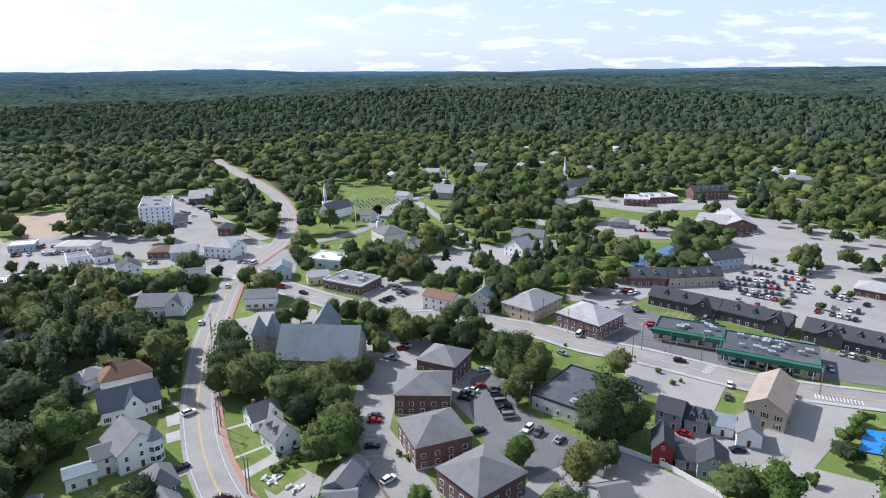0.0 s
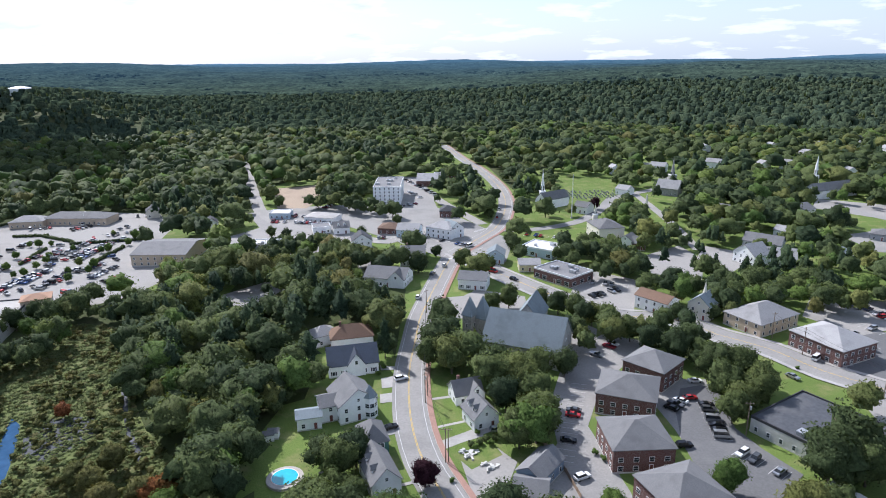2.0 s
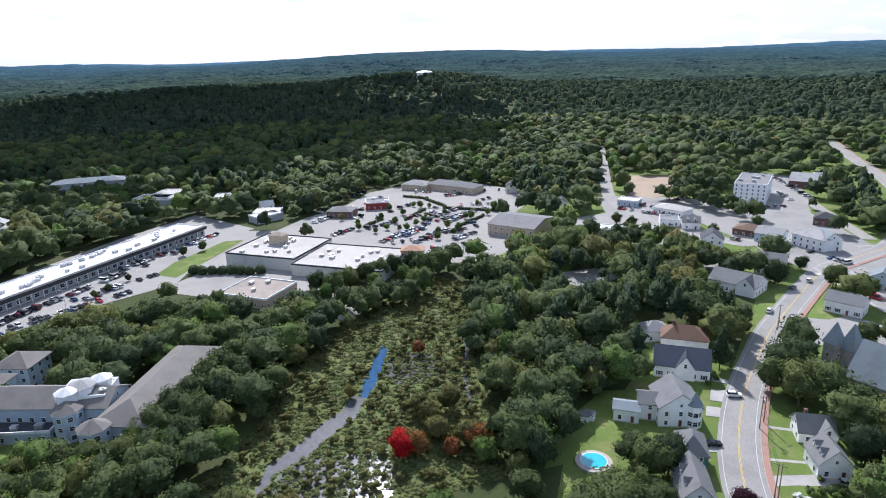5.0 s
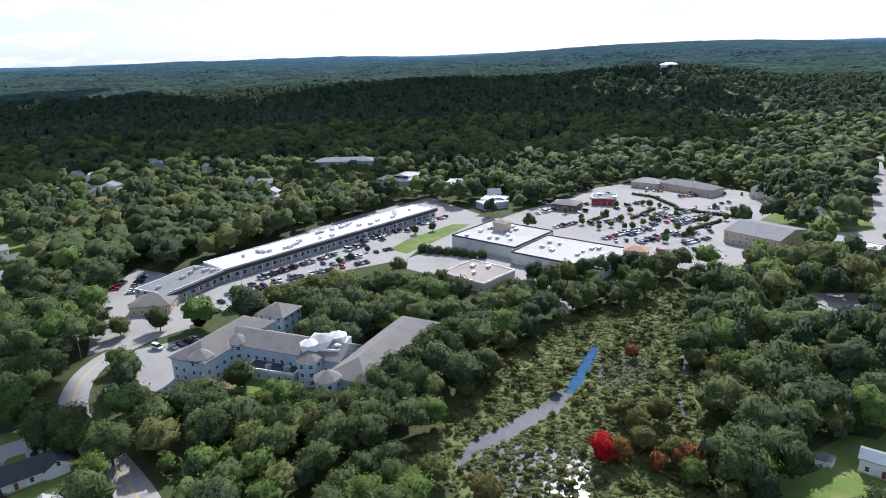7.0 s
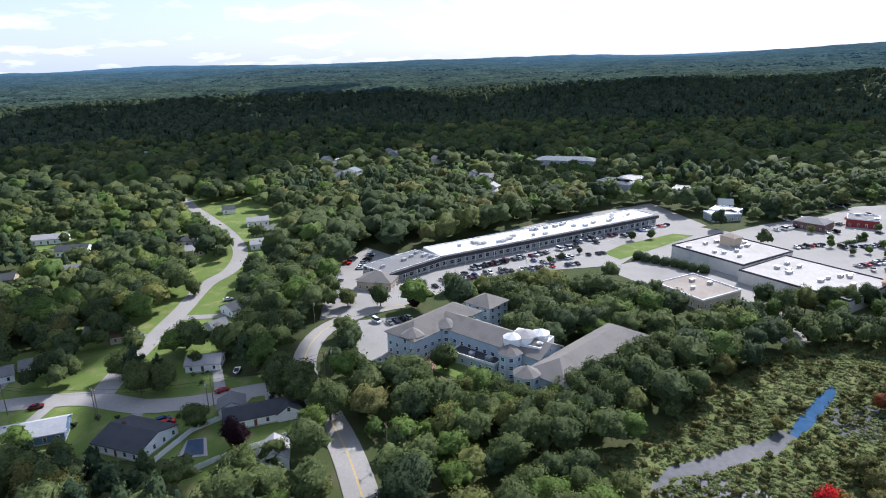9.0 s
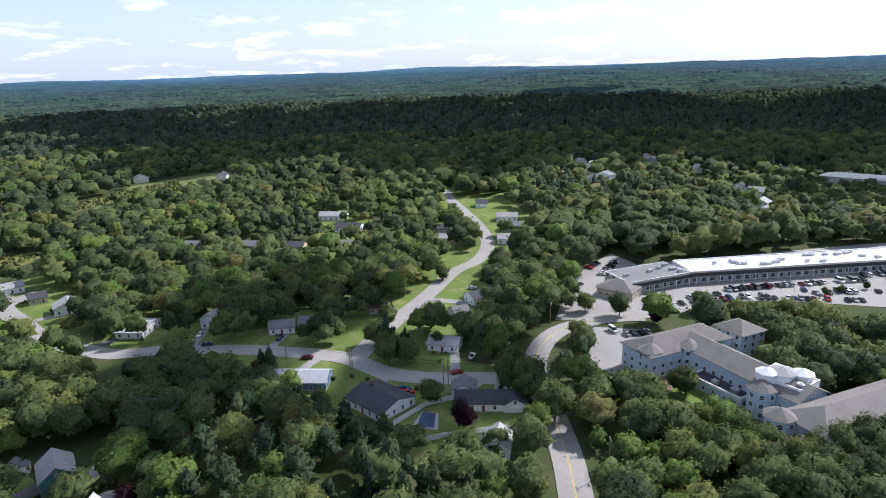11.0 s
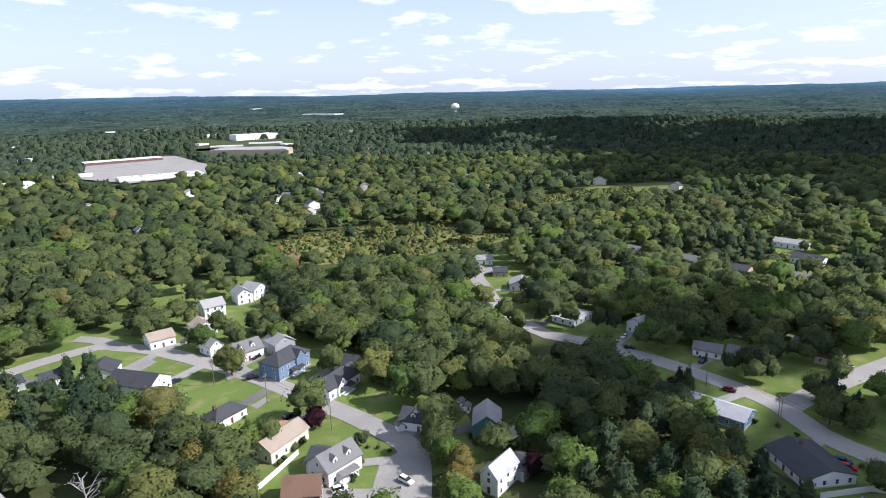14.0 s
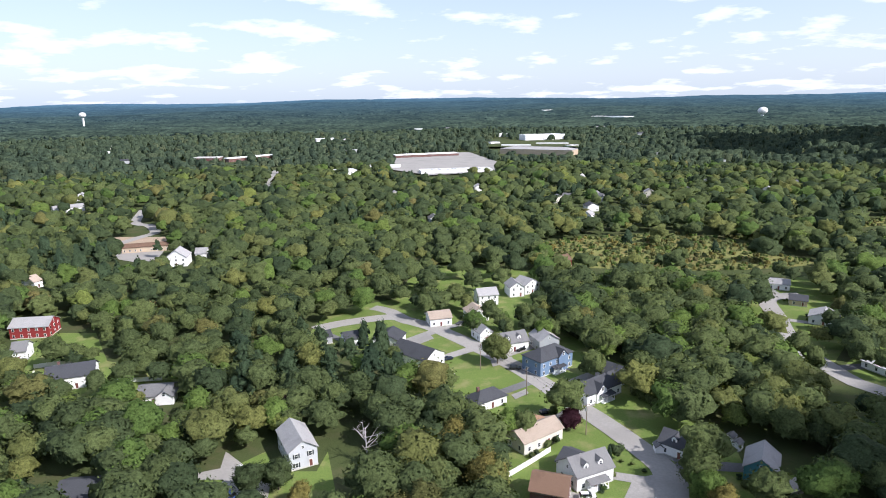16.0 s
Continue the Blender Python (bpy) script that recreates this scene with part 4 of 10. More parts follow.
def car(x, y, ang, kind, col):
    z = float(terr(x, y)) + 0.26
    if math.hypot(x, y) > 345:
        FAR_CARS.setdefault(col, []).append((x, y, ang, kind, z))
        return
    body, cab, rf = CAR_PARTS[(kind, col)]
    root = new("car" if kind != "pickup" else "pickup_truck")
    root.matrix_basis = pose(x, y, z, 0, 0, ang)
    words = {"sedan": "saloon car", "suv": "sport utility car", "pickup": "pickup truck", "van": "van"}[kind]
    tagged(root, f"{col} {words} standing on the asphalt", "car", "parked cars")
    part("body", body, root)
    part("cabin", cab, root)
    part("roof", rf, root)
    wx = 1.45 if kind in ("sedan", "suv") else 1.7
    for sx in (-1, 1):
        for sy in (-1, 1):
            part("wheel", WHEEL, root, m=pose(sx * wx, sy * 0.82, 0.34 - 0.0))
    return root


COLS = ["white", "white", "black", "black", "silver", "silver", "grey", "grey", "blue", "red", "navy", "white", "silver", "black", "maroon"]
CAR_R = random.Random(11)


def car_row(x0, y0, x1, y1, turn=90, fill=0.7, pitch=2.75):
    """Cars side by side from one end of a row of bays to the other."""
    L = math.hypot(x1 - x0, y1 - y0)
    a = math.degrees(math.atan2(y1 - y0, x1 - x0))
    n = max(1, int(L / pitch))
    if math.hypot(x0, y0) < 420 and n > 3:
        items, ux, uy = [], (x1 - x0) / L, (y1 - y0) / L
        for i in range(n + 1):
            bx, by = x0 + (x1 - x0) * i / n, y0 + (y1 - y0) * i / n
            items.append(([(bx - uy * 2.6 - ux * 0.07, by + ux * 2.6 - uy * 0.07, 0.26), (bx - uy * 2.6 + ux * 0.07, by + ux * 2.6 + uy * 0.07, 0.26), (bx + uy * 2.6 + ux * 0.07, by - ux * 2.6 + uy * 0.07, 0.26), (bx + uy * 2.6 - ux * 0.07, by - ux * 2.6 - uy * 0.07, 0.26)], [(0, 1, 2, 3)]))
        tagged(new("bay_lines", mesh_of("bay_lines", *join_vf(items), "paint_white")), "worn white lines marking parking bays", "road marking", kind="structure")
    for i in range(n):
        if CAR_R.random() > fill:
            continue
        t = (i + 0.5) / n
        car(x0 + (x1 - x0) * t, y0 + (y1 - y0) * t, a + turn + CAR_R.choice((0, 180)) + CAR_R.uniform(-3, 3), CAR_R.choice(("sedan", "suv", "suv", "sedan", "pickup", "van") if CAR_R.random() < 0.5 else ("sedan", "suv")), CAR_R.choice(COLS))


# ---------------------------------------------------------------- small street things


def utility_pole(x, y, h=11.0, ang=0.0):
    z = float(terr(x, y))
    root = new("utility_pole")
    root.matrix_basis = pose(x, y, z, 0, 0, ang)
    tagged(root, "brown wooden utility pole with a crossarm beside the road", "utility pole", "utility poles")
    part("pole", POLE, root)
    part("crossarm", ARM, root)
    for s in (-0.9, 0.0, 0.9):
        part("insulator", INSUL, root, m=pose(s, 0, h - 0.45))
    if int(abs(x)) % 2:
        part("transformer", TRANSF, root, "grey metal transformer can")
    return root


POLE = mesh_of("pole", *tube_v(0, 0, -0.3, 11.0, 0.17, 0.11, 8), "wood_pole", smooth=False)
ARM = mesh_of("crossarm", *box_v(-1.2, 1.2, -0.06, 0.06, 10.3, 10.45), "wood_pole")
INSUL = mesh_of("insulator", *tube_v(0, 0, -0.1, 0.18, 0.05, 0.04, 6), "steel")
TRANSF = mesh_of("transformer", *tube_v(0.38, 0, 8.4, 9.5, 0.27, 0.27, 10), "steel")
LAMP_POST = mesh_of("post", *tube_v(0, 0, 0, 9.0, 0.11, 0.07, 8), "steel")
LAMP_HEAD = mesh_of("lamp_head", *join_vf([box_v(-0.05, 1.6, -0.05, 0.05, 8.9, 9.0), box_v(1.0, 1.8, -0.16, 0.16, 8.82, 8.96), box_v(-1.6, 0.05, -0.05, 0.05, 8.9, 9.0), box_v(-1.8, -1.0, -0.16, 0.16, 8.82, 8.96)]), "steel")


def lot_lamp(x, y, ang=0.0):
    root = new("lot_lamp")
    root.matrix_basis = pose(x, y, float(terr(x, y)), 0, 0, ang)
    tagged(root, "grey steel twin-headed lamp post in a car park", "lamp post", "lamp posts")
    part("post", LAMP_POST, root)
    part("lamp_head", LAMP_HEAD, root)


def fence(pts, h, mat, label, gap=2.4):
    """A board fence: posts and panels between them."""
    root = new("fence")
    x0, y0 = pts[0]
    root.location = (x0, y0, float(terr(x0, y0)))
    tagged(root, label, "fence")
    for (ax, ay), (bx, by) in zip(pts, pts[1:]):
        L = math.hypot(bx - ax, by - ay)
        n = max(1, round(L / gap))
        a = math.degrees(math.atan2(by - ay, bx - ax))
        pl = L / n
        panel = mesh_of("panel", *box_v(0.07, pl - 0.07, -0.025, 0.025, 0.06, h - 0.05), mat)
        post = mesh_of("post", *box_v(-0.07, 0.07, -0.07, 0.07, -0.1, h + 0.08), mat)
        for i in range(n):
            m = pose(ax - x0 + (bx - ax) * i / n, ay - y0 + (by - ay) * i / n, 0, 0, 0, a)
            part("panel", panel, root, m=m)
            part("post", post, root, m=m)




def stripes(x0, y0, x1, y1, n, long=3.0, wide=0.45, name="crosswalk"):
    """White bars side by side across a road."""
    L = math.hypot(x1 - x0, y1 - y0)
    ux, uy = (x1 - x0) / L, (y1 - y0) / L
    items = []
    for i in range(n):
        bx, by = x0 + (x1 - x0) * (i + 0.5) / n, y0 + (y1 - y0) * (i + 0.5) / n
        c = [(a * ux * wide / 2 - b * uy * long / 2, a * uy * wide / 2 + b * ux * long / 2) for a, b in ((-1, -1), (1, -1), (1, 1), (-1, 1))]
        items.append(([(bx + p, by + q, 0.30) for p, q in c], [(0, 1, 2, 3)]))
    tagged(new(name, mesh_of(name, *join_vf(items), "paint_white")), "white painted bars across the road", "road marking", kind="structure")


def cables(pts, zs=(10.4, 9.2), label="thin black overhead cables between the poles"):
    root = new("overhead_cables")
    tagged(root, label, "cables")
    for zc in zs:
        for (ax, ay), (bx, by) in zip(pts, pts[1:]):
            items = []
            for k in range(6):
                t0, t1 = k / 6, (k + 1) / 6
                s0, s1 = -3.2 * t0 * (1 - t0), -3.2 * t1 * (1 - t1)
                items.append(limb_v((ax + (bx - ax) * t0, ay + (by - ay) * t0, zc + s0), (ax + (bx - ax) * t1, ay + (by - ay) * t1, zc + s1), 0.035, 0.035, 4))
            part("cable", mesh_of("cable", *join_vf(items), "rubber"), root)


def flagpole(x, y, h):
    root = new("flagpole")
    root.location = (x, y, float(terr(x, y)))
    tagged(root, "very tall white flagpole on the church lawn", "flagpole")
    part("mast", mesh_of("mast", *tube_v(0, 0, 0, h, 0.35, 0.16, 8), "trim"), root)
    part("base", mesh_of("base", *tube_v(0, 0, 0, 0.6, 1.0, 0.9, 10), "concrete"), root)
    part("ball", mesh_of("ball", *tube_v(0, 0, h, h + 0.5, 0.25, 0.18, 8), "steel"), root)


def monument(x, y):
    root = new("monument")
    root.location = (x, y, float(terr(x, y)))
    tagged(root, "pale stone monument on the town green", "monument")
    part("plinth", mesh_of("plinth", *box_v(-1.6, 1.6, -1.6, 1.6, 0, 1.4), "wall_stone"), root)
    part("shaft", mesh_of("shaft", *tube_v(0, 0, 1.4, 9.5, 0.8, 0.45, 4), "wall_concrete"), root)


def headstones(x, y, ang, nx, ny, dx=3.2, dy=4.6):
    rng = random.Random(3)
    items = []
    for i in range(nx):
        for j in range(ny):
            if rng.random() < 0.75:
                px, py = i * dx + rng.uniform(-0.4, 0.4), j * dy + rng.uniform(-0.4, 0.4)
                h, w = rng.uniform(0.8, 1.7), rng.uniform(0.4, 0.7)
                items.append(box_v(px - w, px + w, py - 0.15, py + 0.15, 0, h))
    ob = new("headstones", mesh_of("headstones", *join_vf(items), "wall_stone"))
    ob.matrix_basis = pose(x, y, float(terr(x, y)) + 0.02, 0, 0, ang)
    tagged(ob, "rows of grey headstones on the cemetery lawn", "headstones", kind="stuff")


def boat(x, y, ang):
    root = new("boat")
    root.matrix_basis = pose(x, y, 0.15, 0, 0, ang)
    tagged(root, "white motor boat on a trailer beside a house", "boat")
    v = [(-3, -1.1, 0.9), (-3, 1.1, 0.9), (1.2, 1.1, 1.0), (3.2, 0, 1.2), (1.2, -1.1, 1.0), (-2.8, -0.7, 0.35), (-2.8, 0.7, 0.35), (1.0, 0.6, 0.35), (2.4, 0, 0.5), (1.0, -0.6, 0.35)]
    part("hull", mesh_of("hull", v, [(0, 4, 9, 5), (4, 3, 8, 9), (3, 2, 7, 8), (2, 1, 6, 7), (1, 0, 5, 6), (5, 9, 8, 7, 6), (0, 1, 2, 3, 4)], "trim"), root)
    part("cabin", mesh_of("cabin", *loft_x([(-0.6, 1.0), (-0.3, 1.7), (0.6, 1.7), (1.4, 1.05)], 1.6, 0.8), "car_glass"), root)
    for sy in (-1, 1):
        part("wheel", WHEEL, root, m=pose(-1.0, sy * 0.9, 0.34))


def shed(x, y, ang, w=3.0, d=2.4, wall="wall_white", roof="roof_grey", label="small garden shed with a pitched roof"):
    building(x, y, ang, w, d, 2.2, "gable", 0.9, wall, roof, label, category="shed", name="shed", windows=0, doors=0, over=0.2)


def debris(x, y, r, n):
    """A heap of boards and sacks in a yard."""
    rng = random.Random(9)
    items = []
    for i in range(n):
        a, d = rng.uniform(0, 6.28), r * math.sqrt(rng.random())
        s, l = rng.uniform(0.25, 0.8), rng.uniform(0.6, 2.6)
        m = pose(d * math.cos(a), d * math.sin(a), rng.uniform(0.0, 0.3), rng.uniform(-12, 12), rng.uniform(-12, 12), rng.uniform(0, 180))
        v, f = box_v(-l / 2, l / 2, -s / 2, s / 2, 0, rng.uniform(0.1, 0.7))
        items.append(([m @ Vector(p) for p in v], f))
    ob = new("debris_heap", mesh_of("debris_heap", *join_vf(items), "wall_concrete"))
    ob.location = (x, y, 0.14)
    tagged(ob, "heaps of pale building debris in a yard", "debris", kind="stuff")


def picnic_table(x, y, ang):
    root = new("garden_table")
    root.matrix_basis = pose(x, y, 0.05, 0, 0, ang)
    tagged(root, "small wooden garden table on the grass", "table")
    part("tabletop", mesh_of("tabletop", *box_v(-0.9, 0.9, -0.4, 0.4, 0.7, 0.76), "deck"), root)
    for sx in (-0.7, 0.7):
        part("leg", mesh_of("leg", *box_v(sx - 0.05, sx + 0.05, -0.35, 0.35, 0, 0.7), "deck"), root)


def dead_tree(x, y, h):
    rng = random.Random(4)
    root = new("dead_tree")
    root.location = (x, y, float(terr(x, y)))
    tagged(root, "bare bleached dead tree among green crowns", "tree")
    part("trunk", mesh_of("trunk", *limb_v((0, 0, 0), (0.3, 0.1, h * 0.7), 0.32, 0.16, 7), "dead_wood"), root)
    items = []
    for i in range(16):
        a, z = rng.uniform(0, 6.28), h * rng.uniform(0.35, 0.7)
        e = (math.cos(a) * h * rng.uniform(0.2, 0.36), math.sin(a) * h * rng.uniform(0.2, 0.36), z + h * rng.uniform(0.1, 0.3))
        items.append(limb_v((0.2, 0.05, z), e, 0.12, 0.05, 5))
        for k in range(3):
            items.append(limb_v(e, (e[0] + rng.uniform(-1.4, 1.4), e[1] + rng.uniform(-1.4, 1.4), e[2] + rng.uniform(0.2, 1.6)), 0.05, 0.02, 4))
    part("boughs", mesh_of("boughs", *join_vf(items), "dead_wood"), root)


def dome_tank(x, y, r):
    bm = bmesh.new()
    bmesh.ops.create_uvsphere(bm, u_segments=24, v_segments=12, radius=r)
    for v in bm.verts:
        v.co.z = max(v.co.z, -0.02 * r) * 0.3
    me = bpy.data.meshes.new("water_reservoir")
    bm.to_mesh(me)
    bm.free()
    me.materials.append(MATS["trim"])
    ob = new("water_reservoir", me)
    ob.location = (x, y, float(terr(x, y)) + 10)
    part("tank_wall", mesh_of("tank_wall", *tube_v(0, 0, -10, 0.0, r, r, 24), "trim"), ob)
    tagged(ob, "white domed water reservoir on a wooded hill", "water reservoir")


GROVE = []


def grove(x, y, r, n):
    """A few town trees close together."""
    rng = random.Random(int(x * 5 + y * 3))
    for i in range(n):
        a, d = rng.uniform(0, 2 * math.pi), r * math.sqrt(rng.random())
        GROVE.append((x + d * math.cos(a), y + d * math.sin(a), rng.uniform(7.5, 14.5), rng.uniform(0.75, 0.95)))



# ---- open ground: the town, lawns, clearings
lot([(-322.0, 430.4), (-344.5, 556.3), (-228.4, 445.4), (-283.6, 582.5), (-263.7, 646.3), (-267.0, 763.0), (-222.8, 724.2), (-116.2, 501.9), (-131.2, 608.6), (-78.9, 710.5), (-30.4, 774.2), (151.9, 690.0), (266.4, 666.3), (365.1, 749.5), (408.4, 577.5), (207.8, 235.2), (127.7, 133.3), (-68.3, 133.7), (-102.0, 228.0), (-114.8, 263.7), (-152.4, 289.9), (-227.7, 307.9)], "lawn", "mown grass between the buildings of the town", name='lawn', category='ground', z=0.02, thin=0.75)
lot([(-96.1, 577.2), (-57.0, 606.4), (-47.9, 561.8), (-64.0, 485.7), (-79.5, 486.0)], "lawn", "cemetery lawn with rows of headstones", name='lawn', category='ground', z=0.03)
lot([(-22.5, 499.7), (-11.7, 529.7), (6.8, 484.0), (2.2, 440.4), (-16.0, 440.8)], "lawn", "town green around a monument", name='lawn', category='ground', z=0.03)
lot([(-76.1, 425.2), (-53.5, 433.0), (-45.1, 408.9), (-48.0, 384.7), (-69.9, 387.9)], "lawn", "lawn before the town hall", name='lawn', category='ground', z=0.03)
lot([(-109.4, 460.9), (-99.5, 486.5), (-81.4, 433.6), (-84.8, 409.7), (-99.8, 417.7)], "lawn", "church lawn with shrubs", name='lawn', category='ground', z=0.03)
lot([(75.4, 378.4), (90.8, 384.8), (80.3, 337.0), (69.3, 337.1)], "lawn", "lawn by the pond", name='lawn', category='ground', z=0.03)
lot([(142.6, 480.7), (183.0, 454.3), (174.3, 431.5), (138.1, 449.8)], "lawn", "roadside lawn with young trees", name='lawn', category='ground', z=0.03)
lot([(239.6, 528.0), (260.9, 527.5), (237.7, 482.6), (224.3, 487.2)], "lawn", "small lawn by the school", name='lawn', category='ground', z=0.03)
lot([(338.4, 610.7), (342.8, 579.4), (314.9, 538.7), (307.4, 552.1)], "lawn", "lawn beside low buildings", name='lawn', category='ground', z=0.03)
lot([(-70.0, 175.8), (-60.3, 179.1), (-49.1, 150.9), (-55.7, 147.2)], "lawn", "front lawn with paths", name='lawn', category='ground', z=0.03)
lot([(27.7, 194.8), (45.7, 218.8), (49.5, 216.4), (38.3, 194.7)], "lawn", "grass strip beside the lot", name='lawn', category='ground', z=0.03)
lot([(129.3, 193.8), (138.8, 177.3), (125.5, 157.5), (118.4, 169.3)], "lawn", "green lawn round a pool", name='lawn', category='ground', z=0.03)
lot([(99.8, 148.5), (113.7, 140.0), (111.5, 136.7), (97.8, 144.8)], "lawn", "grass verge along the kerb", name='lawn', category='ground', z=0.03)
lot([(64.2, 194.5), (70.7, 190.5), (57.8, 160.8), (46.9, 169.9)], "lawn", "yard grass behind houses", name='lawn', category='ground', z=0.03)
lot([(-133.3, 209.9), (-109.2, 225.1), (-87.3, 190.0), (-66.4, 152.0), (-48.6, 123.0), (-83.9, 99.4), (-98.6, 120.6), (-99.0, 137.9), (-111.9, 174.2)], "lawn", "green lawns round white houses by the road", name='lawn', category='ground', z=0.02, thin=0.7)
lot([(-309.1, 307.5), (-323.0, 386.6), (-264.0, 373.8), (-233.3, 293.6), (-210.0, 279.6), (-189.7, 219.8), (-236.4, 216.0), (-263.7, 260.9)], "lawn", "tree-shaded grass between the car park and the town", name='lawn', category='ground', z=0.02, thin=0.65)
lot([(-262.7, 313.1), (-251.1, 362.6), (-207.4, 366.8), (-159.9, 323.3), (-150.7, 285.1), (-179.3, 291.7), (-218.4, 291.0)], "asphalt_pale", "pale asphalt yards along a town street")
lot([(-373.1, 161.4), (-389.3, 189.9), (-405.4, 234.4), (-429.5, 267.9), (-432.5, 300.2), (-391.9, 353.0), (-351.1, 358.4), (-311.1, 325.8), (-296.1, 296.9), (-295.3, 280.3), (-250.2, 276.2), (-240.1, 254.9), (-236.4, 216.0), (-252.6, 185.6), (-277.7, 130.2), (-340.8, 94.5), (-412.6, 119.0)], "asphalt_pale", "pale worn asphalt of a shopping centre car park")
lot([(-252.4, -55.6), (-292.0, -64.9), (-333.2, -52.2), (-424.8, 78.9), (-455.4, 137.8), (-388.9, 153.3), (-370.9, 122.8), (-322.3, 73.7), (-331.3, 53.6), (-309.9, 1.7), (-272.7, -18.8), (-263.6, -27.5), (-252.9, -43.6)], "asphalt_pale", "pale asphalt car park before a row of shops")
lot([(-309.9, 70.6), (-323.3, 96.6), (-281.2, 135.4), (-220.6, 137.0), (-212.1, 122.7), (-229.3, 113.2), (-259.6, 117.6), (-279.1, 88.7)], "asphalt_pale", "pale asphalt service yard")
lot([(-201.9, -11.9), (-210.9, -9.4), (-210.8, -2.7), (-201.8, 0.5), (-195.9, -2.5)], "lawn", "garden lawn in the care home court", name='lawn', category='ground', z=0.02)
lot([(-231.4, -46.0), (-248.2, -45.1), (-251.6, -27.0), (-229.1, -23.0), (-223.9, -27.5), (-205.3, -28.2), (-213.3, -38.5)], "asphalt", "asphalt turning place of the care home")
lot([(-95.6, 108.2), (-105.7, 123.4), (-110.7, 152.4), (-100.4, 164.3), (-83.2, 140.8)], "lawn", "back lawn with a pool", name='lawn', category='ground', z=0.02)
lot([(-155.1, -223.5), (-195.9, -263.9), (-211.2, -227.6), (-213.4, -189.1), (-225.0, -168.1), (-255.5, -166.2), (-276.5, -192.6), (-408.0, -293.0), (-433.2, -263.2), (-274.6, -157.9), (-338.2, -161.3), (-439.3, -226.6), (-534.1, -244.5), (-516.3, -177.5), (-437.7, -120.4), (-340.2, -90.7), (-314.8, -106.5), (-271.3, -95.2), (-240.6, -100.7), (-198.5, -86.3), (-201.8, -63.1), (-184.1, -55.8), (-148.8, -49.0), (-130.0, -70.0), (-151.7, -84.0), (-150.7, -107.0), (-156.4, -119.1), (-154.4, -141.8), (-169.8, -164.2)], "lawn", "suburban lawns between ranch houses", name='lawn', category='ground', z=0.02, thin=0.75)
lot([(-185.6, -138.7), (-205.6, -144.0), (-230.3, -145.3), (-225.9, -135.8), (-202.9, -131.9), (-187.2, -132.3)], "lawn", "sunlit lawn before a ranch house", name='lawn', category='ground', z=0.03)
lot([(-189.6, -102.9), (-197.8, -109.3), (-213.8, -109.8), (-205.3, -89.0), (-192.1, -83.7)], "lawn", "sunlit lawn before a ranch house", name='lawn', category='ground', z=0.03)
lot([(-326.9, -156.2), (-341.6, -144.1), (-356.7, -133.2), (-312.1, -119.5), (-291.3, -123.8)], "lawn", "sunlit lawn before a ranch house", name='lawn', category='ground', z=0.03)
lot([(-300.2, -127.4), (-312.9, -115.8), (-299.5, -107.8), (-283.4, -117.5)], "lawn", "sunlit lawn before a ranch house", name='lawn', category='ground', z=0.03)
lot([(-251.2, -116.0), (-273.5, -122.7), (-284.4, -113.3), (-254.7, -100.6), (-239.5, -105.6)], "lawn", "sunlit lawn before a ranch house", name='lawn', category='ground', z=0.03)
lot([(-159.8, -223.6), (-172.9, -233.3), (-173.0, -221.6), (-169.1, -205.9), (-161.2, -208.4)], "lawn", "sunlit lawn before a ranch house", name='lawn', category='ground', z=0.03)
lot([(-180.2, -203.2), (-192.7, -197.9), (-177.6, -181.4), (-172.3, -192.7)], "lawn", "sunlit lawn before a ranch house", name='lawn', category='ground', z=0.03)
lot([(-179.2, -174.8), (-197.8, -176.6), (-192.9, -168.6), (-178.8, -166.6)], "lawn", "sunlit lawn before a ranch house", name='lawn', category='ground', z=0.03)
lot([(-170.0, -154.3), (-177.4, -142.8), (-173.5, -140.0), (-162.0, -143.2)], "lawn", "sunlit lawn before a ranch house", name='lawn', category='ground', z=0.03)
lot([(-175.1, -133.9), (-179.5, -125.1), (-169.8, -112.3), (-167.9, -120.0)], "lawn", "sunlit lawn before a ranch house", name='lawn', category='ground', z=0.03)
lot([(-141.8, -75.6), (-151.0, -74.4), (-156.3, -60.1), (-148.0, -57.2), (-133.8, -65.1)], "lawn", "sunlit lawn before a ranch house", name='lawn', category='ground', z=0.03)
lot([(-182.1, -79.7), (-189.6, -63.6), (-185.0, -60.1), (-178.2, -76.0)], "lawn", "sunlit lawn before a ranch house", name='lawn', category='ground', z=0.03)
lot([(-157.3, -94.7), (-168.9, -92.6), (-165.7, -82.9), (-154.6, -85.5)], "lawn", "sunlit lawn before a ranch house", name='lawn', category='ground', z=0.03)
lot([(-238.1, -111.7), (-249.6, -107.0), (-222.8, -96.1), (-215.9, -100.7)], "lawn", "sunlit lawn before a ranch house", name='lawn', category='ground', z=0.03)
lot([(-483.8, -227.4), (-504.2, -173.4), (-435.6, -132.8), (-371.3, -128.8), (-398.4, -146.1), (-446.0, -186.3)], "lawn", "sunlit lawn before a ranch house", name='lawn', category='ground', z=0.03)
lot([(-134.5, -258.1), (-176.3, -340.6), (-219.1, -356.4), (-240.8, -334.4), (-195.7, -273.1), (-160.0, -233.7)], "lawn", "suburban lawn by a side street", name='lawn', category='ground', z=0.02, thin=0.5)
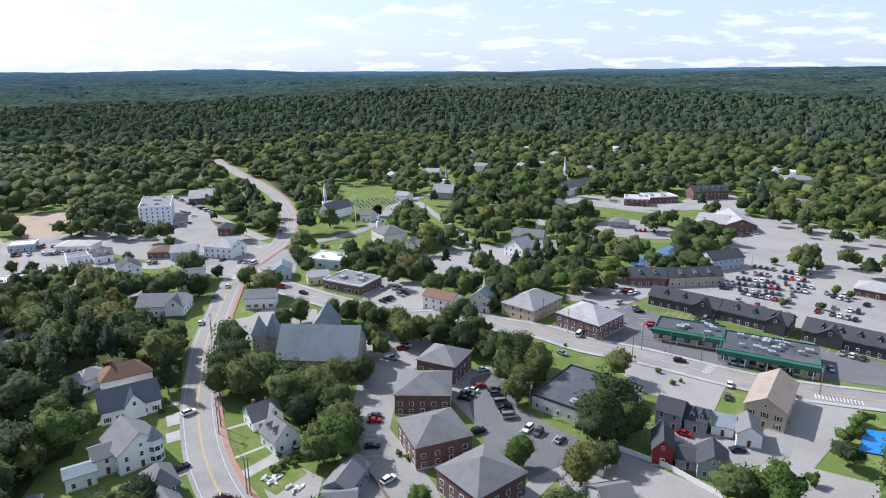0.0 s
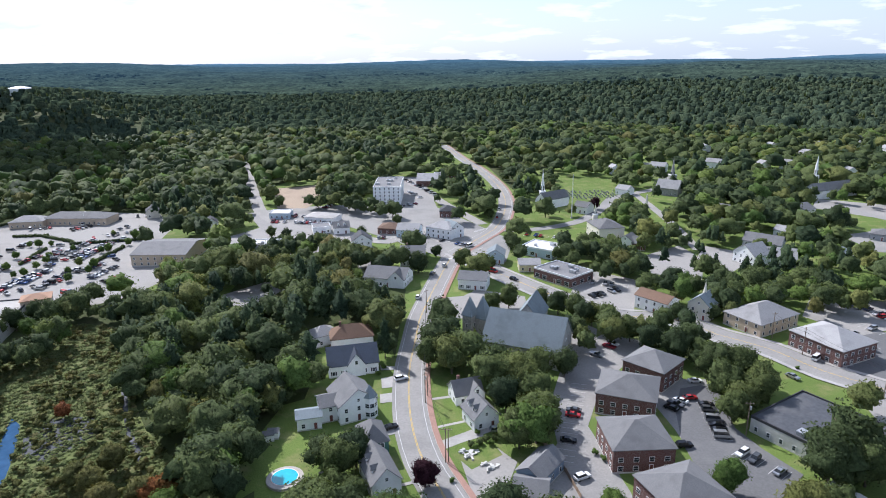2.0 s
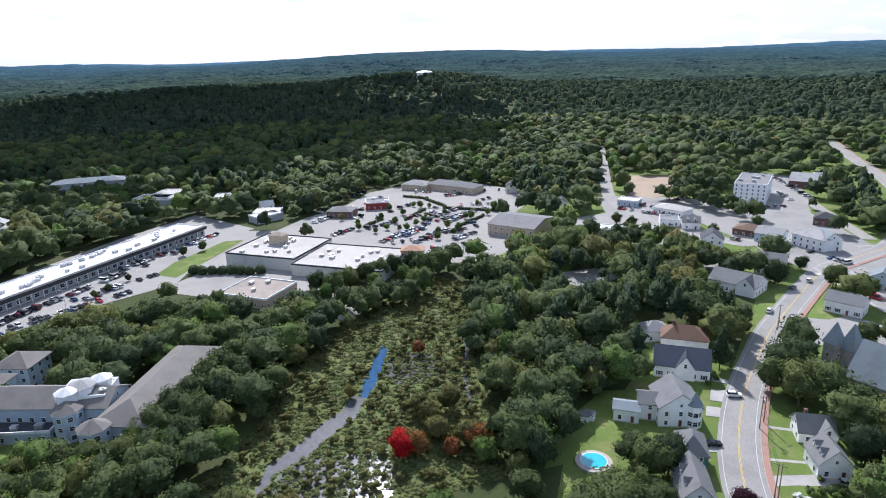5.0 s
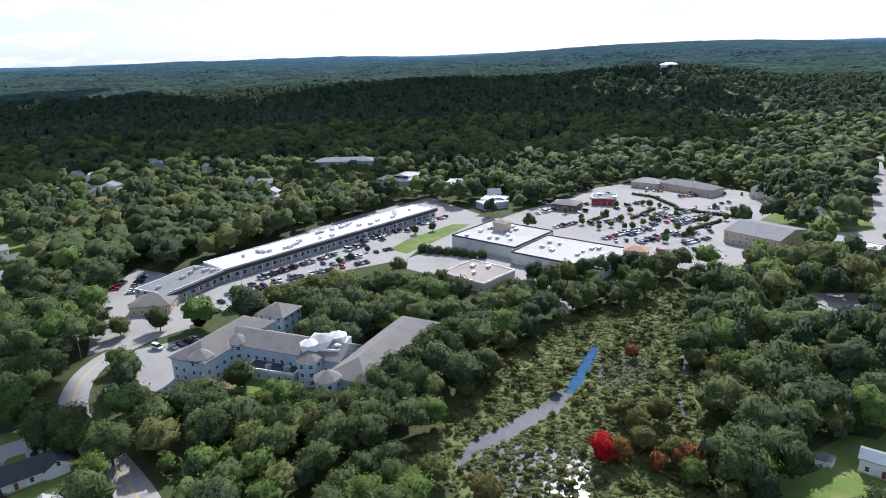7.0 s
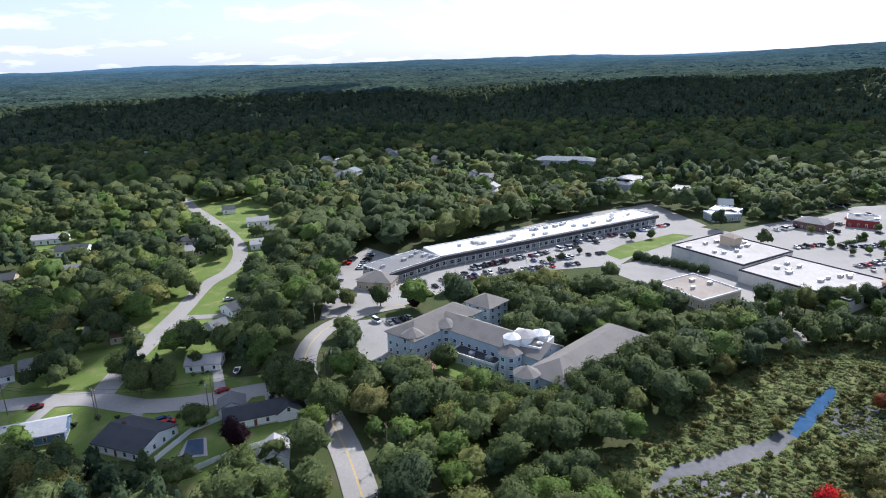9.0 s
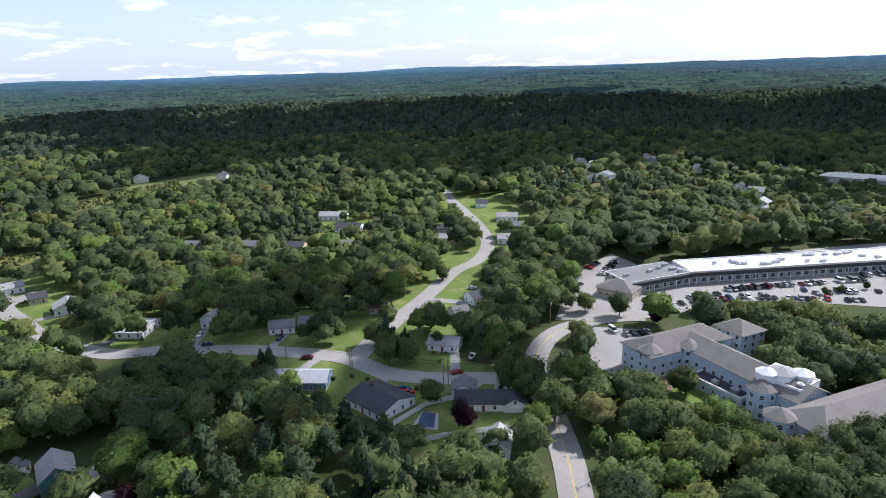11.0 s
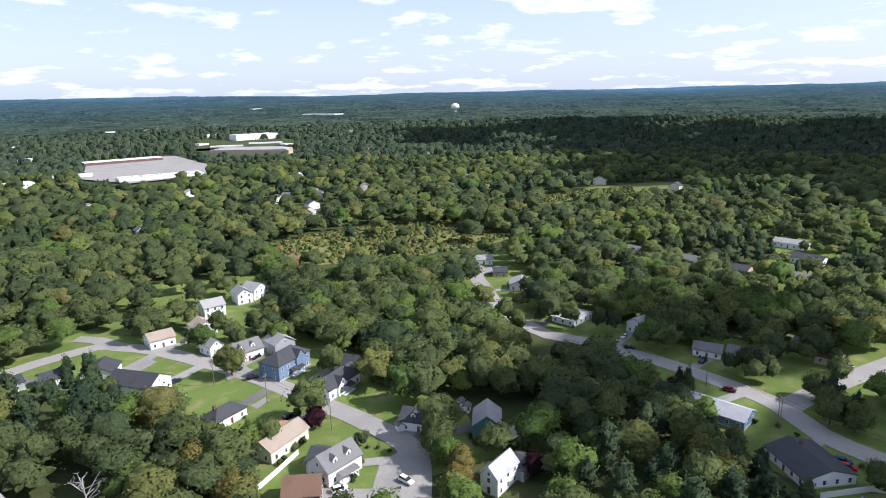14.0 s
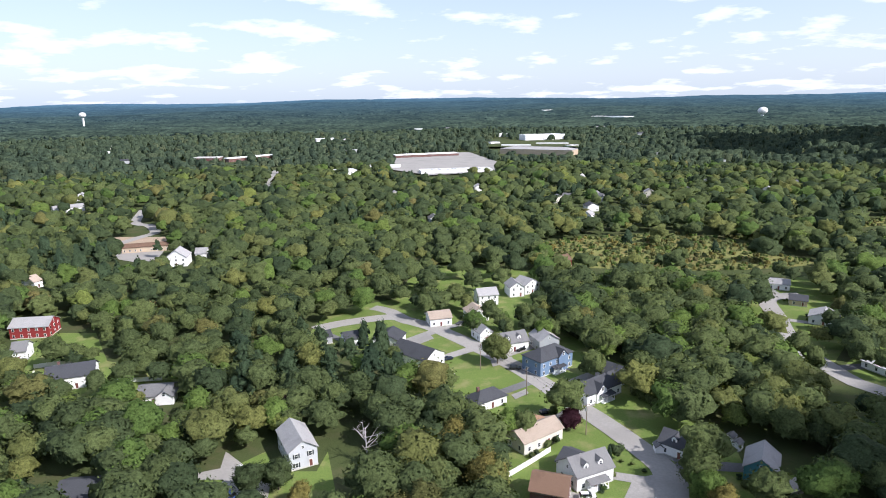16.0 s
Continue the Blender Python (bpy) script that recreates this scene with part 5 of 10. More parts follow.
lot([(59.3, -272.5), (55.2, -312.0), (21.2, -328.7), (10.3, -400.1), (-67.6, -380.1), (-53.2, -296.2), (-67.3, -251.8), (-79.1, -228.2), (-82.6, -191.9), (-91.2, -173.7), (-87.7, -156.0), (-103.2, -158.1), (-94.6, -143.1), (-15.3, -145.3), (-19.6, -187.4), (6.8, -217.8), (32.0, -257.5)], "lawn", "mown lawns along a residential street", name='lawn', category='ground', z=0.02, thin=0.38)
lot([(7.8, -217.8), (-6.4, -234.8), (-22.9, -242.3), (-29.7, -230.8), (-22.6, -216.2), (-1.6, -217.3)], "lawn", "sunlit lawn beside the residential street", name='lawn', category='ground', z=0.03)
lot([(45.8, -286.4), (24.9, -294.6), (18.4, -277.2), (30.2, -263.9)], "lawn", "sunlit lawn beside the residential street", name='lawn', category='ground', z=0.03)
lot([(-22.2, -260.9), (-32.9, -267.0), (-32.2, -241.8), (-25.2, -242.2)], "lawn", "sunlit lawn beside the residential street", name='lawn', category='ground', z=0.03)
lot([(-33.7, -228.0), (-46.4, -219.8), (-38.1, -208.6), (-27.3, -220.8)], "lawn", "sunlit lawn beside the residential street", name='lawn', category='ground', z=0.03)
lot([(-24.4, -196.7), (-36.4, -210.9), (-43.5, -205.3), (-35.6, -194.2)], "lawn", "sunlit lawn beside the residential street", name='lawn', category='ground', z=0.03)
lot([(-44.4, -215.1), (-58.8, -209.8), (-67.6, -192.6), (-76.6, -181.1), (-64.4, -171.7), (-57.7, -191.2)], "lawn", "sunlit lawn beside the residential street", name='lawn', category='ground', z=0.03)
lot([(-40.0, -192.0), (-48.1, -182.5), (-40.5, -172.8), (-34.3, -176.3)], "lawn", "sunlit lawn beside the residential street", name='lawn', category='ground', z=0.03)
lot([(-45.8, -166.4), (-54.3, -178.7), (-61.4, -162.8), (-51.6, -157.6)], "lawn", "sunlit lawn beside the residential street", name='lawn', category='ground', z=0.03)
lot([(-17.7, -267.9), (-22.6, -298.2), (-35.7, -315.1), (-42.1, -296.9), (-33.7, -274.0)], "lawn", "sunlit lawn beside the residential street", name='lawn', category='ground', z=0.03)
lot([(-23.8, -358.2), (-41.0, -334.6), (-35.2, -310.5), (-23.6, -311.3)], "lawn", "sunlit lawn beside the residential street", name='lawn', category='ground', z=0.03)
lot([(-57.7, -252.3), (-66.6, -239.8), (-70.3, -228.6), (-53.9, -224.4), (-51.7, -235.0)], "lawn", "sunlit lawn beside the residential street", name='lawn', category='ground', z=0.03)
lot([(199.1, -288.2), (160.6, -285.9), (138.2, -251.3), (97.8, -237.8), (92.1, -222.2), (119.9, -210.0), (148.8, -218.1), (173.5, -247.5)], "lawn", "fenced back lawns", name='lawn', category='ground', z=0.02, thin=0.45)
lot([(71.6, -161.6), (63.4, -166.0), (53.1, -177.1), (47.1, -166.1), (35.4, -165.6), (33.8, -176.2), (24.8, -189.5), (19.9, -158.0), (32.2, -147.2), (66.8, -148.6)], "lawn", "lawn round the turning circle", name='lawn', category='ground', z=0.02)
# the shade in this gap is put in as dark scrub colour
lot([(36.5, -205.9), (22.9, -189.4), (18.8, -163.4), (26.2, -147.0), (33.8, -176.2)], "scrub", "grass gap between the trees, darkened to look shaded", name='lawn', category='ground', z=0.02)
lot([(-77.6, -458.3), (-105.6, -472.2), (-183.3, -482.1), (-238.3, -454.4), (-360.0, -496.3), (-459.2, -489.1), (-489.2, -530.3), (-395.4, -534.3), (-263.1, -460.9), (-213.7, -465.0), (-245.0, -381.9), (-198.4, -373.3), (-143.1, -373.7), (-87.1, -387.4)], "reeds", "golden marsh grass along the power line", name='meadow', category='ground', z=0.02, thin=0.12)
lot([(-311.5, -455.6), (-396.0, -506.1), (-493.6, -498.2), (-554.3, -494.4), (-543.0, -538.5), (-448.5, -551.9)], "marsh", "smooth green bog between the woods", name='meadow', category='ground', z=0.025)
lot([(-148.6, 32.3), (-159.0, 52.5), (-197.0, 92.8), (-214.0, 121.2), (-230.7, 147.4), (-230.9, 183.6), (-200.9, 183.6), (-177.4, 153.2), (-143.4, 127.9), (-104.4, 107.9), (-99.7, 97.1), (-120.6, 42.0), (-132.1, 41.6)], "marsh", "green boggy marsh with low reeds", name='marsh', category='ground', z=0.02)
MARSH = CLEAR[-1]
WATERS = []
lot([(-187.4, 118.8), (-181.1, 116.8), (-171.5, 108.2), (-162.6, 99.0), (-157.3, 92.8), (-159.5, 91.0), (-167.2, 97.4), (-179.9, 110.3)], "pond_water", "dark open water reflecting the sky, with sky blue painted in", name='water', category='water', z=0.03)
WATERS.append(CLEAR[-1])
lot([(-156.0, 82.2), (-162.0, 90.4), (-157.6, 92.0), (-150.1, 83.9), (-147.1, 74.8), (-142.2, 63.6), (-141.5, 58.1), (-140.7, 52.7), (-133.8, 46.8), (-136.8, 45.6), (-145.0, 52.7), (-149.3, 65.0), (-153.8, 74.4)], "bog_water", "shallow grey water of the marsh channel", name='water', category='water', z=0.03)
WATERS.append(CLEAR[-1])
lot([(-140.2, 54.2), (-142.2, 63.6), (-136.4, 71.2), (-131.8, 75.8), (-131.9, 82.8), (-118.7, 76.6), (-111.8, 70.8), (-113.9, 59.7), (-120.4, 53.8), (-129.0, 49.7), (-134.3, 48.7)], "bog_water", "shallow bright bog water between reeds", name='water', category='water', z=0.026)
lot([(-174.1, 148.6), (-171.5, 148.9), (-159.6, 137.7), (-150.8, 128.5), (-133.7, 117.1), (-131.4, 113.2), (-145.4, 122.8), (-157.2, 133.0)], "bog_water", "narrow bright creek", name='water', category='water', z=0.03)
WATERS.append(CLEAR[-1])
lot([(-174.3, 112.6), (-175.0, 122.2), (-163.5, 128.1), (-154.5, 119.3), (-156.0, 105.5), (-164.5, 104.4)], "bog_water", "lily-covered shallow pool", name='water', category='water', z=0.025)
lot([(104.0, 345.3), (122.5, 361.1), (142.4, 379.8), (138.8, 364.5), (124.5, 347.1), (106.0, 328.2)], "pond_water", "small town pond", name='water', category='water', z=0.05)
WATERS.append(CLEAR[-1])

# ---- car parks and yards in the town
lot([(-30.9, 217.3), (-19.8, 239.0), (-3.6, 237.7), (-8.7, 217.0), (-15.7, 195.3), (-16.6, 170.5), (-2.5, 143.2), (0.4, 133.2), (-20.6, 133.3), (-27.8, 143.4), (-23.7, 158.7), (-29.5, 177.1)], "asphalt", "worn grey asphalt drive beside brick flats")
lot([(0.7, 191.2), (2.9, 207.7), (17.5, 212.0), (18.1, 194.9), (13.9, 176.7), (25.1, 161.1), (37.4, 161.0), (32.7, 149.0), (19.9, 133.0), (13.0, 133.1), (23.0, 145.4), (13.7, 161.2), (7.7, 176.8)], "asphalt", "grey asphalt car park beside brick flats")
lot([(-36.3, 238.1), (-35.3, 253.0), (-22.4, 243.7), (-21.1, 227.1), (-28.8, 217.2), (-32.6, 217.3)], "asphalt_pale", "pale church yard asphalt")
lot([(62.1, 216.2), (69.5, 220.0), (100.0, 201.5), (85.1, 178.8), (65.9, 193.7)], "asphalt_pale", "empty kerbed asphalt lot")
lot([(51.9, 239.9), (56.1, 261.5), (84.9, 275.1), (98.4, 260.9), (167.7, 210.4), (155.9, 193.6), (87.3, 216.0)], "asphalt_mid", "dark asphalt car park of a green-fronted shop row")
lot([(9.3, 202.8), (20.1, 210.2), (24.5, 183.0), (30.7, 174.1), (39.5, 164.7), (32.9, 151.8), (22.0, 145.3), (14.4, 155.7), (9.7, 170.3), (7.8, 188.1)], "asphalt_mid", "dark grey asphalt car park between brick flats and a low building", z=0.07)
lot([(57.6, 283.0), (67.0, 317.1), (92.4, 312.0), (135.0, 316.0), (183.6, 369.9), (201.2, 351.5), (240.6, 314.4), (185.3, 235.5), (146.2, 247.6), (98.9, 286.3), (75.3, 268.1)], "asphalt_pale", "pale asphalt car park full of cars")
lot([(180.8, 404.4), (213.8, 453.7), (246.6, 452.9), (264.3, 426.3), (287.3, 381.0), (240.6, 314.4), (197.1, 343.6), (173.3, 370.1)], "asphalt_pale", "wide pale asphalt lot")
lot([(116.7, 190.1), (135.0, 181.8), (121.8, 169.3), (100.6, 149.7), (118.3, 140.0), (112.3, 131.4), (71.0, 131.7), (92.2, 157.7), (104.0, 169.4)], "asphalt_pale", "tan sunlit road junction")
lot([(70.2, 172.9), (88.7, 160.6), (103.0, 175.9), (106.5, 169.4), (97.2, 155.0), (78.5, 148.6), (65.0, 158.0)], "asphalt", "asphalt yard between small houses")
lot([(32.5, 161.1), (49.3, 159.5), (71.9, 137.0), (66.9, 131.7), (47.5, 131.8), (30.1, 142.9)], "asphalt_pale", "pale concrete lane beside a white fence")
lot([(-289.4, 378.7), (-271.3, 406.0), (-243.9, 417.6), (-214.1, 436.4), (-242.7, 553.6), (-219.9, 553.0), (-161.6, 435.3), (-113.1, 388.7), (-85.8, 362.5), (-79.5, 319.4), (-103.8, 310.5), (-154.4, 340.9), (-198.0, 364.5), (-247.4, 337.2)], "asphalt", "grey asphalt yards in the town centre")
lot([(-40.7, 320.7), (-7.3, 309.0), (-10.1, 262.4), (-38.7, 280.6)], "asphalt_pale", "small pale car park")
lot([(-8.2, 355.2), (8.8, 379.7), (21.5, 354.6), (19.3, 316.0), (-4.6, 323.1)], "asphalt_pale", "gravel car park under trees")
lot([(23.1, 383.4), (50.1, 372.4), (32.6, 332.5), (18.5, 360.6)], "asphalt_pale", "barn yard")
lot([(100.7, 429.7), (131.4, 455.5), (160.4, 420.3), (146.2, 390.6), (112.2, 398.4)], "asphalt", "asphalt car park with cars")
lot([(106.2, 544.3), (161.3, 530.1), (190.9, 505.6), (218.4, 541.3), (252.3, 540.4), (226.1, 453.4), (203.4, 479.3), (142.6, 480.7), (99.5, 507.8)], "asphalt_pale", "village street and yards")
lot([(-325.5, 465.8), (-297.4, 491.2), (-269.4, 464.6), (-256.1, 405.7), (-277.9, 398.9)], "dirt", "bare sandy ground of a building site", name='building_site', category='ground')
lot([(-85.7, 263.4), (-82.2, 273.8), (-58.3, 271.3), (-51.8, 250.1), (-72.7, 238.5), (-88.0, 235.9), (-96.1, 256.9)], "asphalt_pale", "pale church forecourt")
lot([(-189.7, 219.8), (-195.3, 231.0), (-183.8, 259.2), (-171.1, 245.9), (-173.3, 220.9)], "asphalt_pale", "pale yard under trees")
lot([(-47.3, 142.3), (-39.9, 151.6), (-32.5, 146.5), (-32.5, 132.5), (-39.2, 128.1)], "asphalt_pale", "cluttered pale yard with debris")
lot([(-167.1, 311.5), (-150.8, 311.2), (-139.9, 274.6), (-161.5, 286.1)], "asphalt", "asphalt yard")
lot([(-249.6, -62.0), (-278.0, -65.5), (-323.4, -65.7), (-358.8, -57.6), (-339.6, -38.8), (-307.9, -46.4), (-273.9, -49.0), (-256.4, -47.1)], "asphalt_pale", "pale asphalt lane with parked cars")
lot([(65.5, -177.6), (55.8, -167.9), (47.7, -161.9), (45.7, -147.8), (60.8, -148.4), (61.5, -162.5), (69.7, -162.8), (70.1, -166.3), (64.2, -168.3)], "asphalt_pale", "pale asphalt turning circle")
lot([(-40.2, -241.3), (-47.3, -229.9), (-53.4, -232.2), (-48.3, -240.9)], "asphalt_dark", "dark new asphalt drive")
lot([(-47.5, -214.9), (-62.4, -223.9), (-59.4, -229.2), (-42.8, -217.6)], "asphalt", "grey drive")
lot([(-54.8, -157.5), (-69.5, -162.4), (-62.1, -143.3), (-46.8, -144.0)], "asphalt", "shaded asphalt street end")
lot([(236.5, -459.2), (197.9, -455.8), (188.5, -414.3), (219.6, -432.3)], "asphalt_pale", "pale yard")
lot([(264.0, -511.1), (209.2, -506.1), (193.0, -464.5), (241.2, -468.7)], "dirt", "sandy yard")
lot([(64.9, -980.6), (70.2, -1240.6), (-74.9, -1279.0), (-113.3, -1054.4), (-95.2, -923.6), (3.7, -889.9)], "asphalt_pale", "wide pale yards round big stores")
lot([(-88.1, 178.4), (-82.8, 182.8), (-79.0, 175.8), (-84.9, 172.0)], "concrete", "concrete drive", z=0.06)
lot([(-83.9, 168.2), (-76.2, 173.2), (-73.8, 167.9), (-81.3, 163.0)], "concrete", "concrete drive", z=0.06)
lot([(-74.7, 152.0), (-68.3, 158.1), (-65.3, 152.7), (-71.3, 147.1)], "concrete", "concrete drive", z=0.06)
lot([(-56.3, 148.6), (-45.0, 162.7), (-43.0, 159.0), (-53.4, 145.7)], "concrete", "concrete drive", z=0.06)

lot([(-300.0, -29.5), (-275.8, -13.5), (-297.1, 1.1), (-306.6, 29.7), (-311.7, 64.8), (-314.3, 81.0), (-347.0, 106.1), (-349.5, 81.8), (-331.2, 32.7), (-314.3, 1.7)], "asphalt_pale", "sunlit pale asphalt car park before the shop row")

# ---- roads
road([(-38.3, 116.4), (-44.6, 124.5), (-57.0, 138.8), (-68.6, 157.9), (-80.2, 184.5), (-88.8, 211.7), (-96.8, 240.4), (-108.8, 306.1), (-111.2, 329.8), (-107.9, 356.9), (-104.1, 388.5), (-109.8, 434.2), (-121.2, 480.8), (-143.6, 538.1), (-180.9, 610.0), (-220.3, 674.5), (-261.4, 748.4), (-282.3, 783.6)], 11.0, yellow=True, edge=True, walk_side=-1, label='two-lane asphalt road with yellow centre line winding through the town')
road([(-111.2, 329.8), (-88.6, 308.5), (-61.3, 287.1), (-37.5, 271.0), (-16.3, 261.1), (6.7, 263.1), (24.4, 251.8), (40.7, 244.4), (56.2, 230.6), (74.0, 221.5), (106.7, 198.9), (125.8, 191.1), (144.2, 185.3), (169.5, 175.3)], 12.0, yellow=True, walk_side=2, label='main street of the town, worn asphalt')
road([(-453.7, 596.3), (-373.6, 496.6), (-319.0, 428.9), (-275.0, 378.4), (-228.1, 349.3), (-197.6, 349.7), (-158.2, 338.5), (-158.6, 376.3), (-125.3, 349.2), (-111.2, 329.8)], 9.5, yellow=False, label='side street, worn pale asphalt', mat='asphalt_pale')
road([(-101.6, 385.7), (-81.2, 390.8), (-55.9, 420.0), (-44.4, 465.2), (-38.9, 506.8), (-12.1, 547.4), (8.3, 589.0), (-13.7, 628.1), (-24.4, 696.0)], 8.0, label='street round the green')
road([(-239.4, 545.7), (-195.1, 493.0), (-156.4, 443.8), (-115.0, 395.7)], 8.0, label='street below the town block', mat='asphalt_pale')
road([(-26.2, 530.0), (2.2, 440.4), (19.1, 373.0)], 6.0, label='narrow lane by the green', mat='asphalt_pale')
road([(204.6, 505.2), (166.7, 474.1), (139.4, 485.0), (108.7, 531.5)], 8.0, label='village street')
road([(471.5, 995.1), (477.9, 874.1), (507.2, 795.7), (541.0, 742.9)], 16.0, label='distant highway', mat='asphalt_pale')
road([(-116.4, -19.9), (-129.5, -25.0), (-155.4, -34.7), (-182.1, -47.9), (-203.1, -57.9), (-225.6, -60.3), (-243.4, -55.5), (-259.1, -41.3), (-265.7, -27.4)], 9.0, yellow=True, label='curving suburban road, pale worn asphalt', mat='asphalt_pale')
road([(-193.6, -54.4), (-189.2, -71.8), (-182.0, -90.3), (-180.4, -107.2), (-185.4, -123.9), (-184.8, -138.1), (-179.8, -162.2), (-173.8, -180.7), (-164.8, -201.9), (-156.0, -214.9), (-154.7, -230.6), (-154.8, -255.1), (-165.7, -288.3), (-175.8, -315.7), (-196.4, -320.6)], 9.0, label='quiet suburban street', mat='asphalt_pale')
road([(-185.6, -122.9), (-207.2, -125.4), (-238.0, -126.8), (-264.1, -127.6), (-297.8, -129.7), (-321.8, -125.1), (-356.9, -132.1), (-397.1, -153.1), (-442.3, -183.9), (-481.4, -211.9), (-513.9, -230.1)], 8.5, label='quiet suburban side street', mat='asphalt_pale')
road([(-54.3, -131.8), (-62.9, -149.3), (-65.4, -162.6), (-56.5, -186.7), (-46.1, -207.7), (-35.2, -230.5), (-19.3, -255.8), (0.0, -282.0), (13.8, -293.9), (22.4, -299.4), (46.5, -291.1), (56.7, -284.0)], 8.5, label='residential street of pale worn asphalt', mat='asphalt_pale')
road([(13.8, -293.9), (22.9, -308.1), (32.2, -315.0)], 7.0, label='side lane', mat='asphalt')
road([(247.8, -469.3), (237.7, -508.7), (233.7, -526.4), (251.8, -557.7), (271.2, -572.9), (295.3, -645.6)], 9.0, label='distant winding road', mat='asphalt_pale')
road([(201.4, -764.2), (227.9, -910.7), (247.8, -1011.3)], 10.0, label='distant street', mat='asphalt_pale')

# ---- brick flats
building(0.2, 207.4, -25.6, 14.6, 14.6, 7.2, "hip", 3.6, "wall_brick", "roof_grey", "red brick flats with a grey hipped shingle roof", category='apartment building', name='apartment_building', win=(1.5, 1.5), gap=2.6, doors=1)
building(-6.6, 186.6, -1.7, 17.5, 16.6, 7.2, "hip", 3.6, "wall_brick", "roof_grey", "red brick flats with a grey hipped shingle roof", category='apartment building', name='apartment_building', win=(1.5, 1.5), gap=2.6, doors=1)
building(-3.0, 160.0, 22.0, 16.5, 15.9, 7.2, "hip", 3.8, "wall_brick", "roof_grey", "red brick flats with a grey hipped shingle roof", category='apartment building', name='apartment_building', win=(1.5, 1.5), gap=2.6, doors=1)
building(9.3, 139.7, 38.9, 16.4, 15.6, 7.2, "hip", 3.8, "wall_brick", "roof_grey", "red brick flats with a grey hipped shingle roof", category='apartment building', name='apartment_building', win=(1.5, 1.5), gap=2.6, doors=1)

# ---- houses along the main road
building(-101.5, 182.8, 32.8, 17.3, 12.9, 4.4, "gable", 4.6, "wall_white", "roof_navy", "white clapboard house with dark blue shingle roof and front gable", cross=(1, 6, 4.2), porch=0, chimney=0, shutters=True)
building(-110.7, 199.9, 32.5, 15.9, 10.0, 5.2, "hip", 3.6, "wall_white", "roof_brown", "white house with brown hipped roof", chimney=1)
building(-122.5, 198.6, 52.7, 9.5, 8.0, 4.5, "hip", 2.6, "wall_white", "roof_light", "small white house with grey hipped roof")
building(-87.5, 156.2, 46.1, 12.0, 12.5, 6.2, "gable_y", 4.6, "wall_white", "roof_grey", "big white clapboard house with steep grey roof", chimney=0, dormers=0)
building(-93.4, 151.6, 39.6, 6.0, 8.0, 5.4, "gable", 2.0, "wall_white", "roof_grey", "white rear wing with grey roof")
building(-96.3, 144.8, 33.2, 7.2, 5.7, 4.2, "gable", 1.2, "wall_white", "roof_slate", "long white shed with grey roof", category='shed', name='shed')
building(-72.4, 139.3, 37.8, 7.0, 10.0, 5.6, "hip", 3.6, "wall_green", "roof_grey", "dark green house with white trim and grey roof", porch=1)
building(-64.3, 126.6, 41.9, 7.6, 13.0, 4.6, "gable_y", 4.2, "wall_white", "roof_grey", "white cottage with steep grey roof", dormers=2)
turret(-80.9, 155.3, 7.0, 2.0, 3.6, "wall_white", "roof_slate", "round-cornered turret of the big white house", name="turret", floors=2)
lot([(-114.5, 186.9), (-119.6, 199.5), (-116.9, 201.2), (-112.4, 193.5), (-112.4, 185.9)], "brick_walk", "red brick garden terrace", name='terrace', z=0.06)
lot([(-70.0, 177.2), (-62.5, 179.9), (-49.7, 163.0), (-42.4, 154.6), (-37.1, 148.5), (-43.3, 139.4), (-53.9, 146.9)], "lawn", "front lawns beside the main road", name='lawn', category='ground', z=0.03)
lot([(-66.8, 171.2), (-61.1, 174.9), (-60.6, 173.6), (-66.2, 170.0)], "concrete", "pale concrete path to a house door", z=0.07, name='path')
lot([(-59.2, 156.4), (-51.1, 163.1), (-50.7, 162.0), (-58.7, 155.3)], "concrete", "pale concrete path to a house door", z=0.07, name='path')
lot([(-54.6, 148.7), (-53.2, 146.8), (-44.7, 155.5), (-45.8, 158.7)], "concrete", "pale concrete path to a house door", z=0.07, name='path')
lot([(-61.1, 126.2), (-55.1, 131.0), (-54.4, 130.1), (-60.3, 125.3)], "concrete", "pale concrete path to a house door", z=0.07, name='path')
lot([(-92.4, 186.8), (-86.3, 188.1), (-85.4, 186.1), (-90.8, 183.7)], "concrete", "pale concrete path to a house door", z=0.07, name='path')
building(-56.4, 174.8, 37.3, 9.0, 8.0, 3.6, "gable", 3.6, "wall_white", "roof_grey", "white house with red brick chimney and grey roof", chimney=1, cross=(2.5, 5, 3.0))
building(-47.8, 162.6, 43.5, 8.1, 8.5, 4.2, "gable_y", 4.2, "wall_white", "roof_grey", "white house with a steep grey roof and dormers", chimney=0, dormers=2)
building(-25.4, 142.3, -18.3, 7.3, 12.0, 4.0, "gable_y", 2.4, "wall_slate", "roof_grey", "blue-grey cottage with slate roof beside a cluttered yard")
building(-25.9, 133.0, 6.6, 8.3, 8.0, 3.6, "gable", 2.2, "wall_slate", "roof_grey", "low blue-grey house with slate roof")

# ---- church and town buildings
building(-44.5, 213.4, -4.2, 28.7, 19.1, 7, "gable", 9.5, "wall_stone", "roof_slate", "large stone church with steep slate-blue roof", category='church', name='church', win=(1.1, 1.5), doors=0, gap=6)
building(-47.3, 233.5, -0.7, 9.8, 16.0, 8, "gable_y", 7.0, "wall_stone", "roof_slate", "stone church transept with slate roof", category='church', name='church_wing', doors=0, gap=6)
building(-68.7, 219.4, -15.7, 4.0, 4.6, 11, "hip", 6.5, "wall_stone", "roof_slate", "square stone church tower with a pointed slate roof", category='church tower', name='church_tower', doors=0, gap=5)
